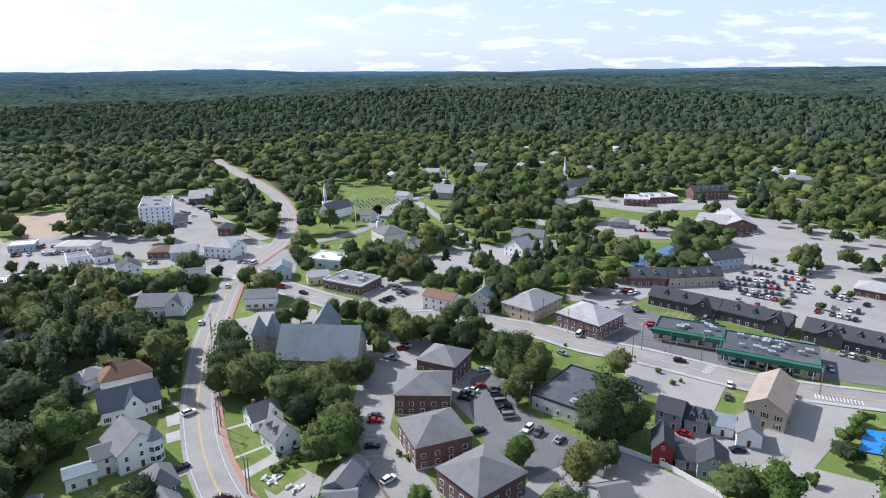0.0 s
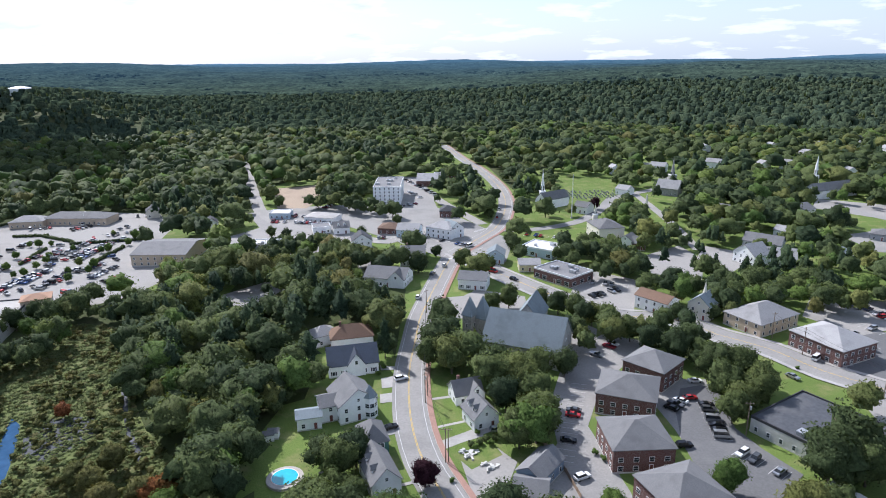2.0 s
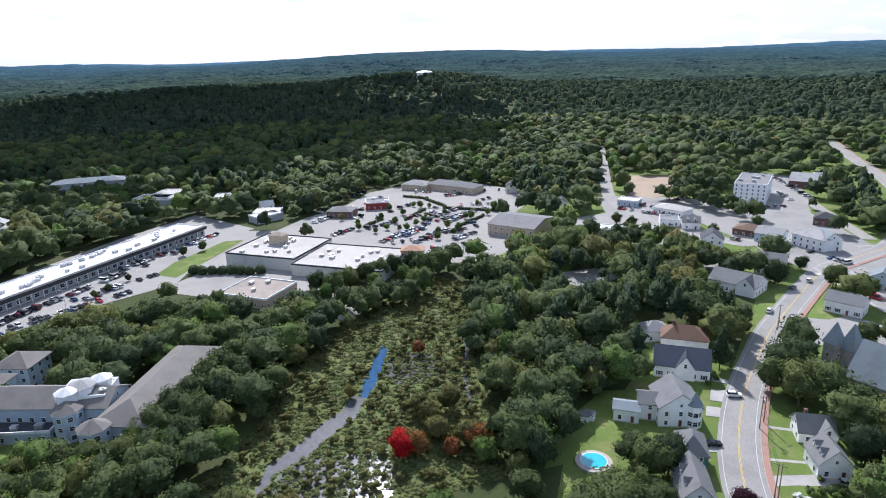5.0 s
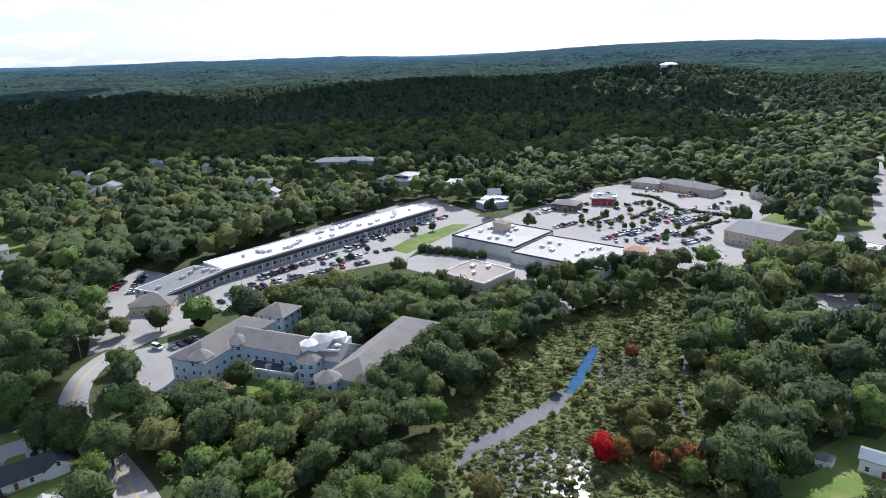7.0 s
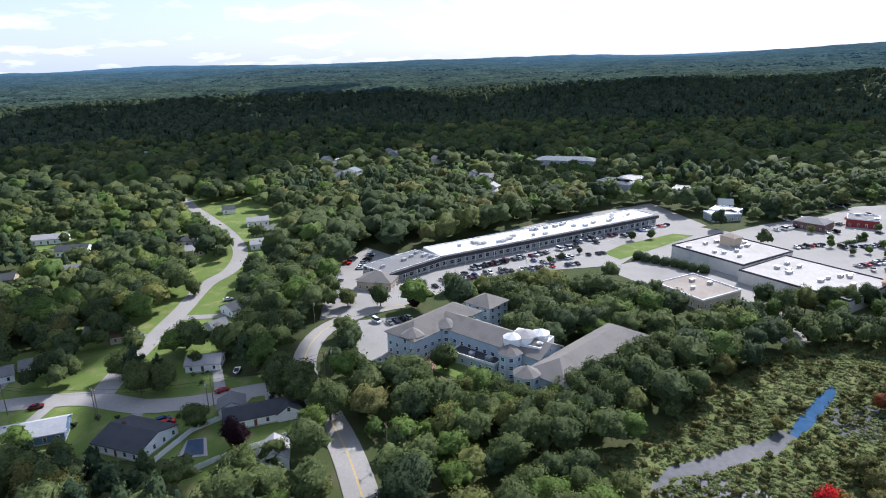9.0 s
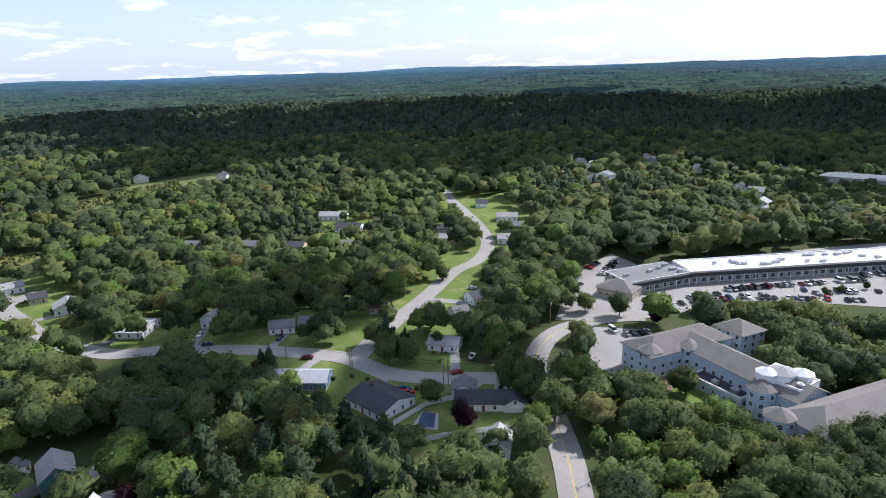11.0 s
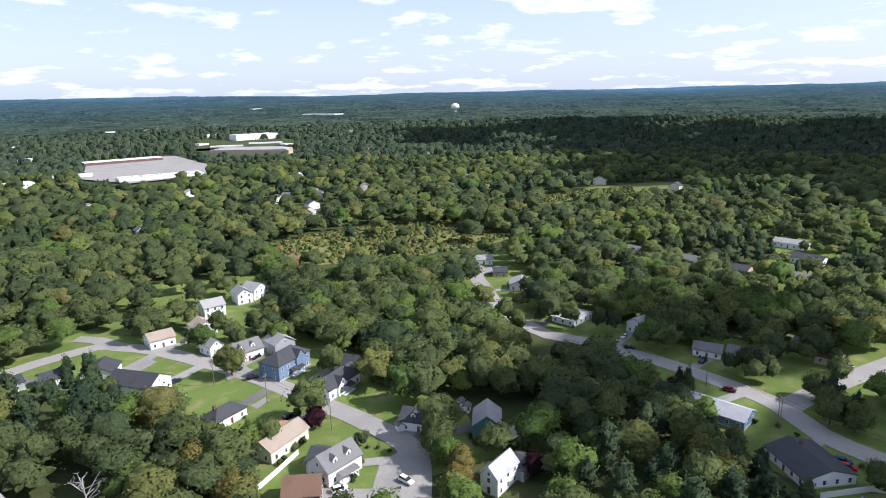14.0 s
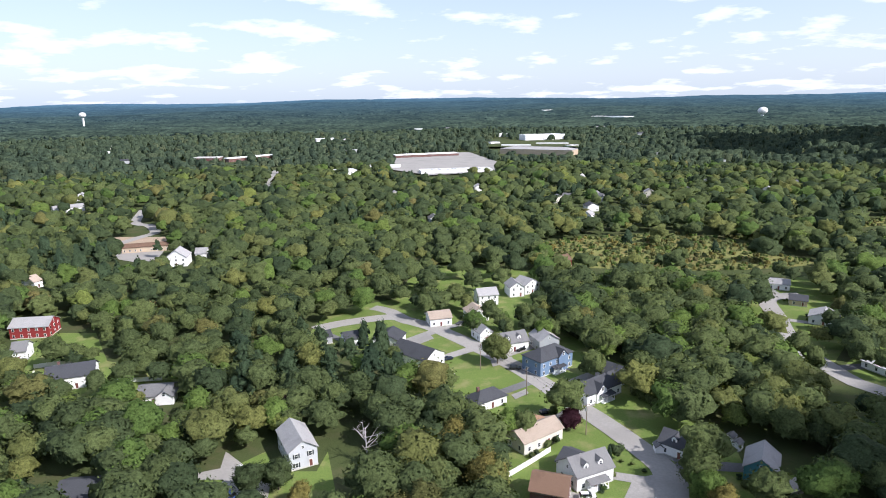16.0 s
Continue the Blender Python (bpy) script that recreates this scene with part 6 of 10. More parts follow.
building(-64.3, 222.2, -12.6, 5.1, 5.5, 9.5, "hip", 8, "wall_stone", "roof_slate", "stone church turret with pyramid roof", category='church tower', name='church_tower', doors=0, gap=5)
building(-209.9, 455.1, 20.0, 21.0, 43.4, 13.5, "flat", 0, "wall_white", "flat_grey", "five-storey pale apartment block with mansard roof", category='apartment building', name='apartment_block', gap=2.7, units=6)
building(-80.5, 463.9, -33.8, 10.8, 24.5, 6.5, "gable_y", 5, "wall_white", "roof_grey", "white clapboard church nave", category='church', name='church', gap=5, doors=1)
building(-33.9, 383.4, -61.4, 19.6, 15.8, 9, "hip", 3.5, "wall_cream", "roof_grey", "cream town hall with grey hipped roof", category='town hall', name='town_hall', gap=3.6)
building(-63.5, 340.7, -16.9, 19.6, 15.5, 5, "flat", 0, "wall_paleblue", "flat_white", "low pale blue commercial building with white flat roof", category='shop', name='shop', units=2, win=(2.6, 2.0))
building(-65.3, 311.8, 18.8, 10.9, 10.0, 4, "gable", 2, "wall_yellow", "roof_light", "small yellow shop with pale roof", category='shop', name='shop')
building(-45.7, 301.4, -29.7, 23.0, 17.5, 5, "flat", 0, "wall_brick", "flat_grey", "low brick commercial building with grey flat roof", category='shop', name='shop', units=5, win=(2.6, 2.0))
building(-0.6, 272.6, -31.9, 15.7, 9.0, 6, "gable", 2.4, "wall_white", "roof_brown", "white two-storey motel with brown roof", category='motel', name='motel')
building(18.5, 271.9, -24.1, 9.2, 12.0, 6.5, "gable_y", 4, "wall_cream", "roof_slate", "cream house with slate roof and corner turret", cross=None)
building(39.8, 268.1, -41.7, 16.8, 23.3, 5.5, "hip", 4.5, "wall_tanwall", "roof_light", "tan hall with large pale grey roof", category='hall', name='hall')
building(61.4, 248.8, -46.1, 20.7, 18.6, 6.5, "hip", 4.2, "wall_brick", "roof_light", "brick commercial building with pale hipped roof", category='commercial building', name='commercial_building', win=(1.5, 1.5))
building(99.1, 236.4, -27.6, 25.8, 13.3, 5, "flat", 0, "wall_tanwall", "flat_dark", "shop row with green fascia and grey flat roof", category='shop row', name='shop_row', units=8, fascia='fascia_green', win=(2.6, 2.0), parapet='fascia_green', doors=0)
building(121.2, 217.0, -28.4, 32.9, 19.2, 5, "flat", 0, "wall_tanwall", "flat_dark", "long shop row with green fascia and grey flat roof", category='shop row', name='shop_row', units=14, fascia='fascia_green', win=(2.6, 2.0), parapet='fascia_green', doors=0)
building(110.1, 270.2, -38.5, 30.4, 12.0, 5, "gable", 3.2, "wall_darkwall", "roof_dark", "dark shingled office row with dark roof", category='office building', name='office_row', dormers=3, cross=(9, 8, 3.0))
building(132.9, 251.2, -42.3, 27.4, 12.0, 5, "gable", 3.2, "wall_darkwall", "roof_dark", "dark shingled office row with dark roof", category='office building', name='office_row', dormers=3, cross=(9, 8, 3.0))
building(102.9, 306.5, -6.7, 17.8, 12.0, 5, "gable", 3.4, "wall_brick", "roof_dark", "dark-roofed brick office building", category='office building', name='office_row', dormers=2)
building(125.9, 306.5, 6.4, 28.2, 11.0, 5, "gable", 3.4, "wall_tanwall", "roof_dark", "dark-roofed office building with dormers", category='office building', name='office_row', dormers=3)
building(152.5, 333.9, 19.4, 21.4, 12.0, 6, "gable", 3.6, "wall_paleblue", "roof_dark", "pale blue and white office building with dark roof", category='office building', name='office_row')
building(159.3, 228.9, -41.2, 31.6, 14.0, 5, "gable", 3.2, "wall_darkwall", "roof_dark", "dark shingled office row with dark roof", category='office building', name='office_row', dormers=4, cross=(-6, 9, 3.0))
building(208.0, 284.8, -40.9, 19.5, 14.0, 4, "hip", 3, "wall_brick", "roof_light", "low brick building with pale roof", category='shop', name='shop')
building(103.3, 179.6, -35.8, 11.4, 23.2, 6.6, "gable_y", 3.6, "wall_tanwall", "roof_tan", "tan two-storey building with brown gable roof and vents", category='commercial building', name='commercial_building', shutters=True)
building(69.7, 173.6, -32.2, 7.4, 9.0, 5.4, "gable", 3, "wall_greywall", "roof_dark", "grey house with dark gabled roof")
building(77.0, 171.2, -31.8, 6.1, 8.0, 4, "gable", 2.6, "wall_greywall", "roof_dark", "grey house wing with dark roof", dormers=2)
building(83.8, 169.0, -24.2, 6.1, 8.0, 3.4, "gable", 2, "wall_white", "roof_slate", "small white house with slate roof")
building(88.8, 164.0, -18.4, 6.6, 9.0, 4.2, "gable_y", 2.6, "wall_white", "roof_grey", "white house with grey gable roof")
building(61.1, 155.9, -17.6, 5.4, 10.1, 4.8, "gable_y", 3.4, "wall_redwall", "roof_dark", "dark red barn-like house with dark roof")
building(67.4, 153.2, -20.1, 6.2, 8.0, 3, "gable", 1.6, "wall_greywall", "roof_dark", "grey link building with dark roof")
building(72.2, 148.9, -19.5, 7.6, 9.0, 4.4, "gable_y", 3, "wall_greywall", "roof_dark", "dark grey house with gable roof")
building(46.7, 185.0, 51.8, 26.5, 26.2, 4.8, "flat", 0, "wall_concrete", "flat_dark", "low building with a dark grey flat roof", category='commercial building', name='commercial_building', units=3, parapet='fascia_dark')
building(41.2, 133.0, 13.9, 8.2, 10.0, 4.5, "gable", 3, "wall_greywall", "roof_grey", "grey-roofed house by the lane")
building(188.4, 429.3, -31.3, 19.7, 32.1, 5, "gable", 3, "wall_brick", "roof_light", "long brick school hall", category='hall', name='hall')
building(201.3, 426.3, -10.7, 19.3, 35.8, 5, "gable_y", 4, "wall_brick", "roof_light", "brick school wing among the trees", category='hall', name='hall')
building(156.5, 504.0, -15.1, 19.4, 18.0, 5.5, "flat", 0, "wall_brick", "flat_pale", "brick commercial block among the trees", category='shop', name='shop', units=3)
building(177.9, 515.4, 9.6, 24.7, 18.0, 5, "flat", 0, "wall_brick", "flat_pale", "brick commercial block among the trees", category='shop', name='shop', units=3)
building(222.1, 526.5, 7.9, 31.1, 14.0, 7, "gable", 4, "wall_brick", "roof_dark", "red brick and cream inn with dark roof", category='inn', name='inn', dormers=4)
building(334.9, 650.1, -45.7, 16.5, 14.0, 5, "gable", 3, "wall_white", "roof_light", "white house with grey roof")
building(348.8, 641.4, -41.1, 23.4, 16.0, 5, "flat", 0, "wall_white", "flat_white", "white flat-roofed building among the trees", category='shop', name='shop')
building(340.3, 599.2, -23.6, 25.8, 16.0, 4, "hip", 3, "wall_tanwall", "roof_slate", "low building with slate hipped roof", category='shop', name='shop')
building(286.2, 551.7, -45.6, 16.0, 12.0, 5, "gable", 3.5, "wall_white", "roof_grey", "white house with grey roof")
building(277.9, 487.7, -42.7, 13.2, 10.0, 4, "gable", 3, "wall_white", "roof_grey", "white house with grey roof")
building(303.4, 492.6, -17.9, 7.8, 8.0, 4, "gable", 2, "wall_white", "roof_light", "small white house among the trees")
building(122.4, 428.4, -17.5, 12.0, 12.0, 4, "hip", 2.4, "wall_greywall", "roof_grey", "grey building with hipped roof")
building(91.5, 381.2, -15.4, 10.8, 12.0, 4, "hip", 2.4, "wall_cream", "roof_slate", "low house with slate roof")
building(44.8, 356.7, -46.7, 13.7, 12.0, 6, "gable_y", 5, "wall_white", "roof_light", "white barn with grey gambrel-like roof", category='barn', name='barn')
building(56.0, 360.5, -1.1, 19.7, 12.0, 4.5, "gable", 4, "wall_white", "roof_light", "long white barn wing with grey roof", category='barn', name='barn')
building(53.2, 381.8, -21.5, 19.6, 10.0, 6, "gable", 4, "wall_greywall", "roof_grey", "grey barn behind the white one", category='barn', name='barn')
building(-10.0, 643.0, -16.6, 14.4, 11.0, 6, "gable", 3.2, "wall_white", "roof_light", "white house with pale roof")
building(40.9, 680.0, -19.2, 13.8, 11.0, 6, "gable", 3.2, "wall_white", "roof_light", "white two-storey house among the trees")
building(70.4, 602.5, -19.0, 10.9, 11.0, 6, "gable", 3.2, "wall_white", "roof_light", "white gabled house among the trees")
building(107.1, 689.9, -26.5, 10.2, 11.0, 6, "gable", 3.2, "wall_white", "roof_light", "white house among the trees")
building(39.6, 461.2, -35.1, 14.0, 12.0, 5.5, "gable", 3.5, "wall_white", "roof_grey", "white house with grey roof beside the green")
building(86.6, 480.1, -39.1, 13.8, 12.0, 5.5, "gable_y", 3.5, "wall_white", "roof_grey", "white house with grey roof")
building(69.3, 420.3, -31.0, 9.8, 9.0, 4, "gable", 2.4, "wall_white", "roof_light", "white house among the trees")
building(119.1, 556.9, -49.4, 11.2, 43.2, 6.5, "gable_y", 5, "wall_white", "roof_grey", "white church nave among the trees", category='church', name='church', gap=5)
building(1.0, 531.4, -18.7, 17.6, 12.0, 6, "gable", 6, "wall_stone", "roof_light", "grey stone church with pale roof", category='church', name='church', gap=5)
building(-32.7, 523.9, -28.2, 11.0, 10.0, 4.5, "gable", 3, "wall_white", "roof_light", "small white house by the cemetery")
building(-55.5, 449.9, -21.8, 10.6, 10.0, 5, "gable", 3, "wall_white", "roof_grey", "white house behind the church")
building(-13.0, 368.1, -1.1, 7.4, 10.0, 4, "gable", 3, "wall_brick", "roof_grey", "brick house by the town hall")
building(-19.2, 368.9, -18.9, 8.3, 9.0, 5, "gable_y", 3, "wall_white", "roof_grey", "white house by the town hall")
building(-258.5, 375.8, 20.2, 14.2, 12.0, 4, "flat", 0, "wall_paleblue", "flat_white", "petrol station canopy with blue-white roof", category='petrol station', name='petrol_station')
building(-224.0, 374.6, 2.3, 21.7, 14.0, 4, "hip", 2.2, "wall_white", "flat_pale", "low shop with pale hipped roof", category='shop', name='shop')
building(-210.1, 348.3, 35.9, 11.3, 12.0, 4.2, "flat", 0, "wall_white", "flat_grey", "low white garage building", category='garage', name='garage')
building(-196.5, 350.2, 33.6, 10.1, 10.0, 4.5, "gable", 3, "wall_white", "roof_grey", "white shop with gabled dormers", dormers=2)
building(-167.4, 321.5, 30.6, 11.3, 11.0, 6, "gable_y", 4, "wall_white", "roof_dark", "white house with dark steep roof")
building(-166.9, 360.7, 10.1, 12.4, 14.0, 4, "hip", 2.2, "wall_brick", "roof_brown", "brick shop with brown roof", category='shop', name='shop')
building(-151.1, 355.9, 8.7, 14.0, 12.0, 5, "gable", 3, "wall_paleblue", "roof_light", "pale blue house with light roof")
building(-127.4, 303.9, 18.9, 13.1, 12.0, 6.5, "gable", 3.4, "wall_white", "roof_grey", "white house with grey roof", chimney=1)
building(-126.8, 270.7, 5.0, 20.6, 14.0, 4.5, "gable", 4, "wall_white", "roof_grey", "white hall with long grey roof and front gable", category='hall', name='hall', cross=(6, 8, 4))
building(-84.7, 277.2, 5.4, 13.6, 10.0, 5.2, "gable", 2.8, "wall_white", "roof_grey", "white house with grey roof and shutters", shutters=True)
building(-129.8, 361.3, -12.6, 18.2, 14.0, 6.5, "hip", 3.2, "wall_white", "roof_light", "white two-storey building with a grey mansard-like roof", category='shop', name='shop')
building(-124.9, 362.4, 50.7, 9.5, 12.0, 6.5, "gable_y", 3.5, "wall_white", "roof_slate", "white house with slate roof")
building(-145.8, 413.8, 15.8, 10.7, 12.0, 4.5, "hip", 3, "wall_brick", "roof_dark", "brick house with dark roof")
building(-202.0, 522.1, 13.7, 18.4, 22.0, 5, "gable", 5, "wall_brick", "roof_light", "brick school with pale roof", category='school', name='school')
building(-193.8, 545.7, 32.4, 19.0, 16.0, 6, "flat", 0, "wall_brick", "flat_grey", "brick school block among the trees", category='school', name='school', units=3)
building(-85.4, 320.1, 10.9, 9.5, 11.0, 5, "gable_y", 3, "wall_paleblue", "roof_slate", "blue-grey shop with slate roof", category='shop', name='shop')
building(-217.0, 291.3, 44.1, 9.1, 12.0, 4, "hip", 3, "wall_white", "roof_grey", "grey-roofed house among the trees")

# ---- shopping centre
building(-318.8, 139.1, 121.3, 39.2, 42.4, 6.5, "flat", 0, "wall_concrete", "flat_pale", "big-box store with pale flat roof and roof units", category='store', name='store', units=14, parapet='fascia_dark', windows=0, doors=0)
building(-275.2, 158.8, 122.7, 37.6, 49.7, 5.8, "flat", 0, "wall_concrete", "flat_pale", "store with white flat roof and roof units", category='store', name='store', units=12, parapet='fascia_dark', windows=0, doors=0)
building(-324.2, 141.0, 28.7, 8.6, 6.0, 11.5, "hip", 1.4, "wall_tanwall", "roof_tan", "tan entrance tower with a low copper roof", category='tower', name='entrance_tower', windows=0, doors=0)
building(-260.2, 187.0, 46.5, 11.5, 9.0, 7.6, "hip", 1.6, "wall_tanwall", "roof_orange", "store entrance pavilion with orange-tan roof", category='pavilion', name='entrance_pavilion', doors=0)
building(-268.3, 104.2, 119.2, 23.8, 26.2, 4.5, "flat", 0, "wall_tanwall", "flat_tan", "low building with tan-grey flat roof", category='restaurant', name='restaurant', units=3)
building(-366.4, 50.9, 120.1, 156.8, 20.2, 5.6, "flat", 0, "wall_greywall", "flat_white", "long shop row with bright white flat roof", category='shop row', name='shop_row', units=26, fascia='fascia_dark', win=(2.6, 2.0), doors=0)
building(-312.3, -31.8, 135.6, 35.9, 19.8, 5.4, "flat", 0, "wall_greywall", "flat_grey", "shop row end with grey flat roof", category='shop row', name='shop_row', units=6, fascia='fascia_dark', win=(2.6, 2.0), doors=0)
building(-291.4, -41.7, 77.9, 17.1, 14.0, 4, "hip", 3.4, "wall_tanwall", "roof_drab", "drab-roofed restaurant at the end of the shop row", category='restaurant', name='restaurant')
building(-263.8, 273.1, 18.9, 30.2, 32.8, 6.5, "gable", 3, "wall_tanwall", "roof_grey", "grey-roofed commercial building beside the car park", category='store', name='store', doors=0)
building(-220.7, 300.6, 24.2, 22.5, 12.0, 5, "flat", 0, "wall_brick", "flat_white", "brick building with white flat roof", category='shop', name='shop', units=4)
building(-386.8, 321.9, 16.4, 45.4, 16.0, 5, "hip", 3, "wall_tanwall", "roof_grey", "low plaza with grey hipped roof and white portico", category='shop row', name='shop_row')
building(-413.8, 304.4, 29.5, 21.4, 14.0, 4.5, "hip", 3, "wall_tanwall", "roof_light", "plaza wing with cupola", category='shop row', name='shop_row')
building(-377.6, 212.7, 39.7, 17.3, 14.0, 4.5, "hip", 2.4, "wall_brick", "roof_grey", "brick restaurant with grey roof in the car park", category='restaurant', name='restaurant')
building(-381.0, 244.2, 57.7, 16.8, 14.0, 5, "flat", 0, "wall_redwall", "flat_grey", "dark restaurant with red trim", category='restaurant', name='restaurant', units=2)
building(-412.5, 174.0, 51.9, 17.7, 14.0, 4.5, "flat", 0, "wall_greywall", "flat_white", "small white flat-roofed office", category='office building', name='office')
building(-484.8, 169.6, 58.0, 12.9, 20.0, 4.5, "flat", 0, "wall_greywall", "flat_pale", "small flat-roofed building among the trees", category='office building', name='office')

# ---- care home
building(-226.3, -11.4, 48.1, 14.6, 36.9, 8.5, "hip", 3.8, "wall_paleblue", "roof_drab", "pale blue three-storey care home wing with grey shingle roof", category='care home', name='care_home_wing', gap=3.0, win=(1.5, 1.5), doors=0, over=0.8)
building(-212.1, 11.2, 49.3, 46.5, 13.0, 8.5, "gable", 3.4, "wall_paleblue", "roof_drab", "pale blue three-storey care home wing with grey shingle roof", category='care home', name='care_home_wing', gap=3.0, win=(1.5, 1.5), doors=0, over=0.8)
building(-196.8, 42.0, 46.0, 15.2, 49.7, 8.5, "hip", 4.2, "wall_paleblue", "roof_drab", "pale blue three-storey care home wing with grey shingle roof", category='care home', name='care_home_wing', gap=3.0, win=(1.5, 1.5), doors=0, over=0.8)
building(-245.2, 9.4, 48.5, 12.2, 12.0, 9, "hip", 3.2, "wall_paleblue", "roof_drab", "pale blue three-storey care home wing with grey shingle roof", category='care home', name='care_home_wing', gap=3.0, win=(1.5, 1.5), doors=0, over=0.8)
turret(-213.2, -19.1, 9.0, 4.2, 2.4, "wall_paleblue", "roof_drab", "pale blue octagonal stair tower with grey shingle roof")
turret(-181.6, 19.3, 9.0, 4.2, 2.4, "wall_paleblue", "roof_drab", "pale blue octagonal stair tower with grey shingle roof")
turret(-221.8, -7.1, 9.0, 4.2, 2.4, "wall_paleblue", "roof_drab", "pale blue octagonal stair tower with grey shingle roof")
turret(-197.4, 15.3, 9.0, 4.2, 2.4, "wall_paleblue", "roof_drab", "pale blue octagonal stair tower with grey shingle roof")
turret(-201.2, 16.4, 12.5, 3.0, 1.5, "wall_white", "flat_white", "white octagonal roof lantern of the care home", name='roof_lantern', floors=0)
turret(-203.2, 20.9, 12.5, 4.0, 1.5, "wall_white", "roof_light", "white octagonal roof lantern of the care home", name='roof_lantern', floors=0)
turret(-204.0, 26.3, 12.5, 3.0, 1.5, "wall_white", "flat_white", "white octagonal roof lantern of the care home", name='roof_lantern', floors=0)
building(-207.9, 5.3, 53.8, 19.5, 11.0, 3.6, "flat", 0, "wall_paleblue", "roof_dark", "low kitchen block with a dark flat roof", category='kitchen block', name='kitchen_block', units=5, doors=0)
lot([(-204.7, -16.7), (-213.1, -15.0), (-212.8, -9.9), (-202.3, -10.8)], "brick_walk", "red brick terrace of the care home", name='terrace', z=0.06)
building(-204.0, 22.3, 57.3, 14.1, 11.0, 10.4, "flat", 0, "wall_white", "flat_white", "white flat roof terrace block of the care home", category='roof block', name='roof_block', windows=0, doors=0, units=2)

# ---- ranch houses
building(-176.5, -225.7, -159.2, 15.9, 11.9, 3, "gable_y", 1.6, "wall_white", "roof_pale", "low white ranch house with pale metal roof")
building(-193.6, -199.3, 103.3, 8.0, 9.0, 4.8, "gable_y", 2.2, "wall_white", "roof_light", "white split-level house with grey roof")
building(-199.4, -167.2, 125.5, 10.4, 9.0, 3, "gable", 2, "wall_white", "roof_grey", "ranch house with garage and grey roof")
building(-206.8, -159.3, 118.3, 6.7, 8.0, 3, "gable", 2, "wall_white", "roof_grey", "small ranch house with grey roof")
building(-162.3, -130.8, 110.5, 20.8, 10.1, 3.2, "gable", 2.2, "wall_blue", "roof_pale", "blue ranch house with pale metal roof")
building(-159.8, -97.1, 71.4, 17.2, 15.0, 3, "gable", 2.2, "wall_white", "roof_dark", "white ranch house with dark grey roof", chimney=1)
building(-171.9, -65.7, 111.0, 17.9, 9.0, 3, "gable", 2.2, "wall_white", "roof_dark", "long white ranch house with dark roof", cross=(10, 7, 2.0))
building(-176.9, -74.5, 109.6, 8.0, 7.0, 3, "gable_y", 2, "wall_white", "roof_grey", "garage wing with grey roof")
building(-149.6, -53.0, 104.7, 7.3, 9.0, 3.6, "gable_y", 2.6, "wall_white", "roof_light", "small house with pale grey roof behind a white fence")
building(-208.0, -95.2, 98.7, 12.0, 9.0, 3, "gable", 1.8, "wall_white", "roof_light", "white ranch house with grey roof")
building(-326.8, -103.4, 101.6, 8.2, 12.0, 3, "hip", 2, "wall_tanwall", "roof_orange", "small house with orange-tan roof")
building(-260.5, -100.6, 142.0, 11.7, 10.0, 3.5, "gable", 2.4, "wall_white", "roof_dark", "house with dark roof beside a lawn")
building(-238.7, -102.0, 136.8, 7.0, 9.0, 3.5, "gable", 2.2, "wall_greywall", "roof_grey", "grey house among the trees")
building(-236.5, -150.2, 102.9, 9.9, 9.0, 3, "gable", 2, "wall_white", "roof_grey", "white ranch house with grey roof")
building(-233.3, -139.0, 107.8, 8.0, 8.0, 3, "gable", 2, "wall_tanwall", "roof_brown", "brown ranch house among the trees")
building(-395.2, -127.7, 106.2, 15.1, 11.0, 3.4, "gable", 2.2, "wall_tanwall", "roof_grey", "low ranch house among trees")
building(-364.1, -121.7, 107.3, 11.9, 11.0, 3.4, "gable", 2.2, "wall_white", "roof_light", "suburban house half hidden by trees")
building(-421.2, -141.0, 106.8, 14.5, 11.0, 3.4, "gable", 2.2, "wall_white", "roof_light", "suburban house half hidden by trees")
building(-374.8, -171.0, 108.2, 11.1, 11.0, 3.4, "gable", 2.2, "wall_white", "roof_dark", "ranch house with a shallow roof")
building(-353.1, -157.6, 108.2, 10.5, 11.0, 3.4, "gable", 2.2, "wall_tanwall", "roof_light", "suburban house half hidden by trees")
building(-319.3, -211.7, 108.2, 10.1, 11.0, 3.4, "gable", 2.2, "wall_tanwall", "roof_grey", "low ranch house among trees")
building(-318.1, -199.7, 109.2, 8.6, 11.0, 3.4, "gable", 2.2, "wall_tanwall", "roof_light", "suburban house half hidden by trees")
building(-387.0, -265.6, 105.1, 19.8, 11.0, 3.4, "gable", 2.2, "wall_white", "roof_light", "suburban house half hidden by trees")
building(-299.3, -269.2, 105.6, 16.4, 11.0, 3.4, "gable", 2.2, "wall_tanwall", "roof_grey", "low ranch house among trees")
building(-306.6, -238.9, 108.2, 10.0, 11.0, 3.4, "gable", 2.2, "wall_tanwall", "roof_dark", "ranch house with a shallow roof")
building(-286.8, -307.4, 105.6, 16.5, 11.0, 3.4, "gable", 2.2, "wall_tanwall", "roof_grey", "low ranch house among trees")
building(-460.3, -175.3, 112.9, 8.8, 11.0, 3.4, "gable", 2.2, "wall_white", "roof_dark", "ranch house with a shallow roof")
building(-360.0, -234.5, 105.5, 17.5, 11.0, 3.4, "gable", 2.2, "wall_white", "roof_dark", "ranch house with a shallow roof")
building(-277.4, -185.1, 102.1, 9.2, 9.0, 3, "gable", 2, "wall_tanwall", "roof_orange", "small house with tan roof")

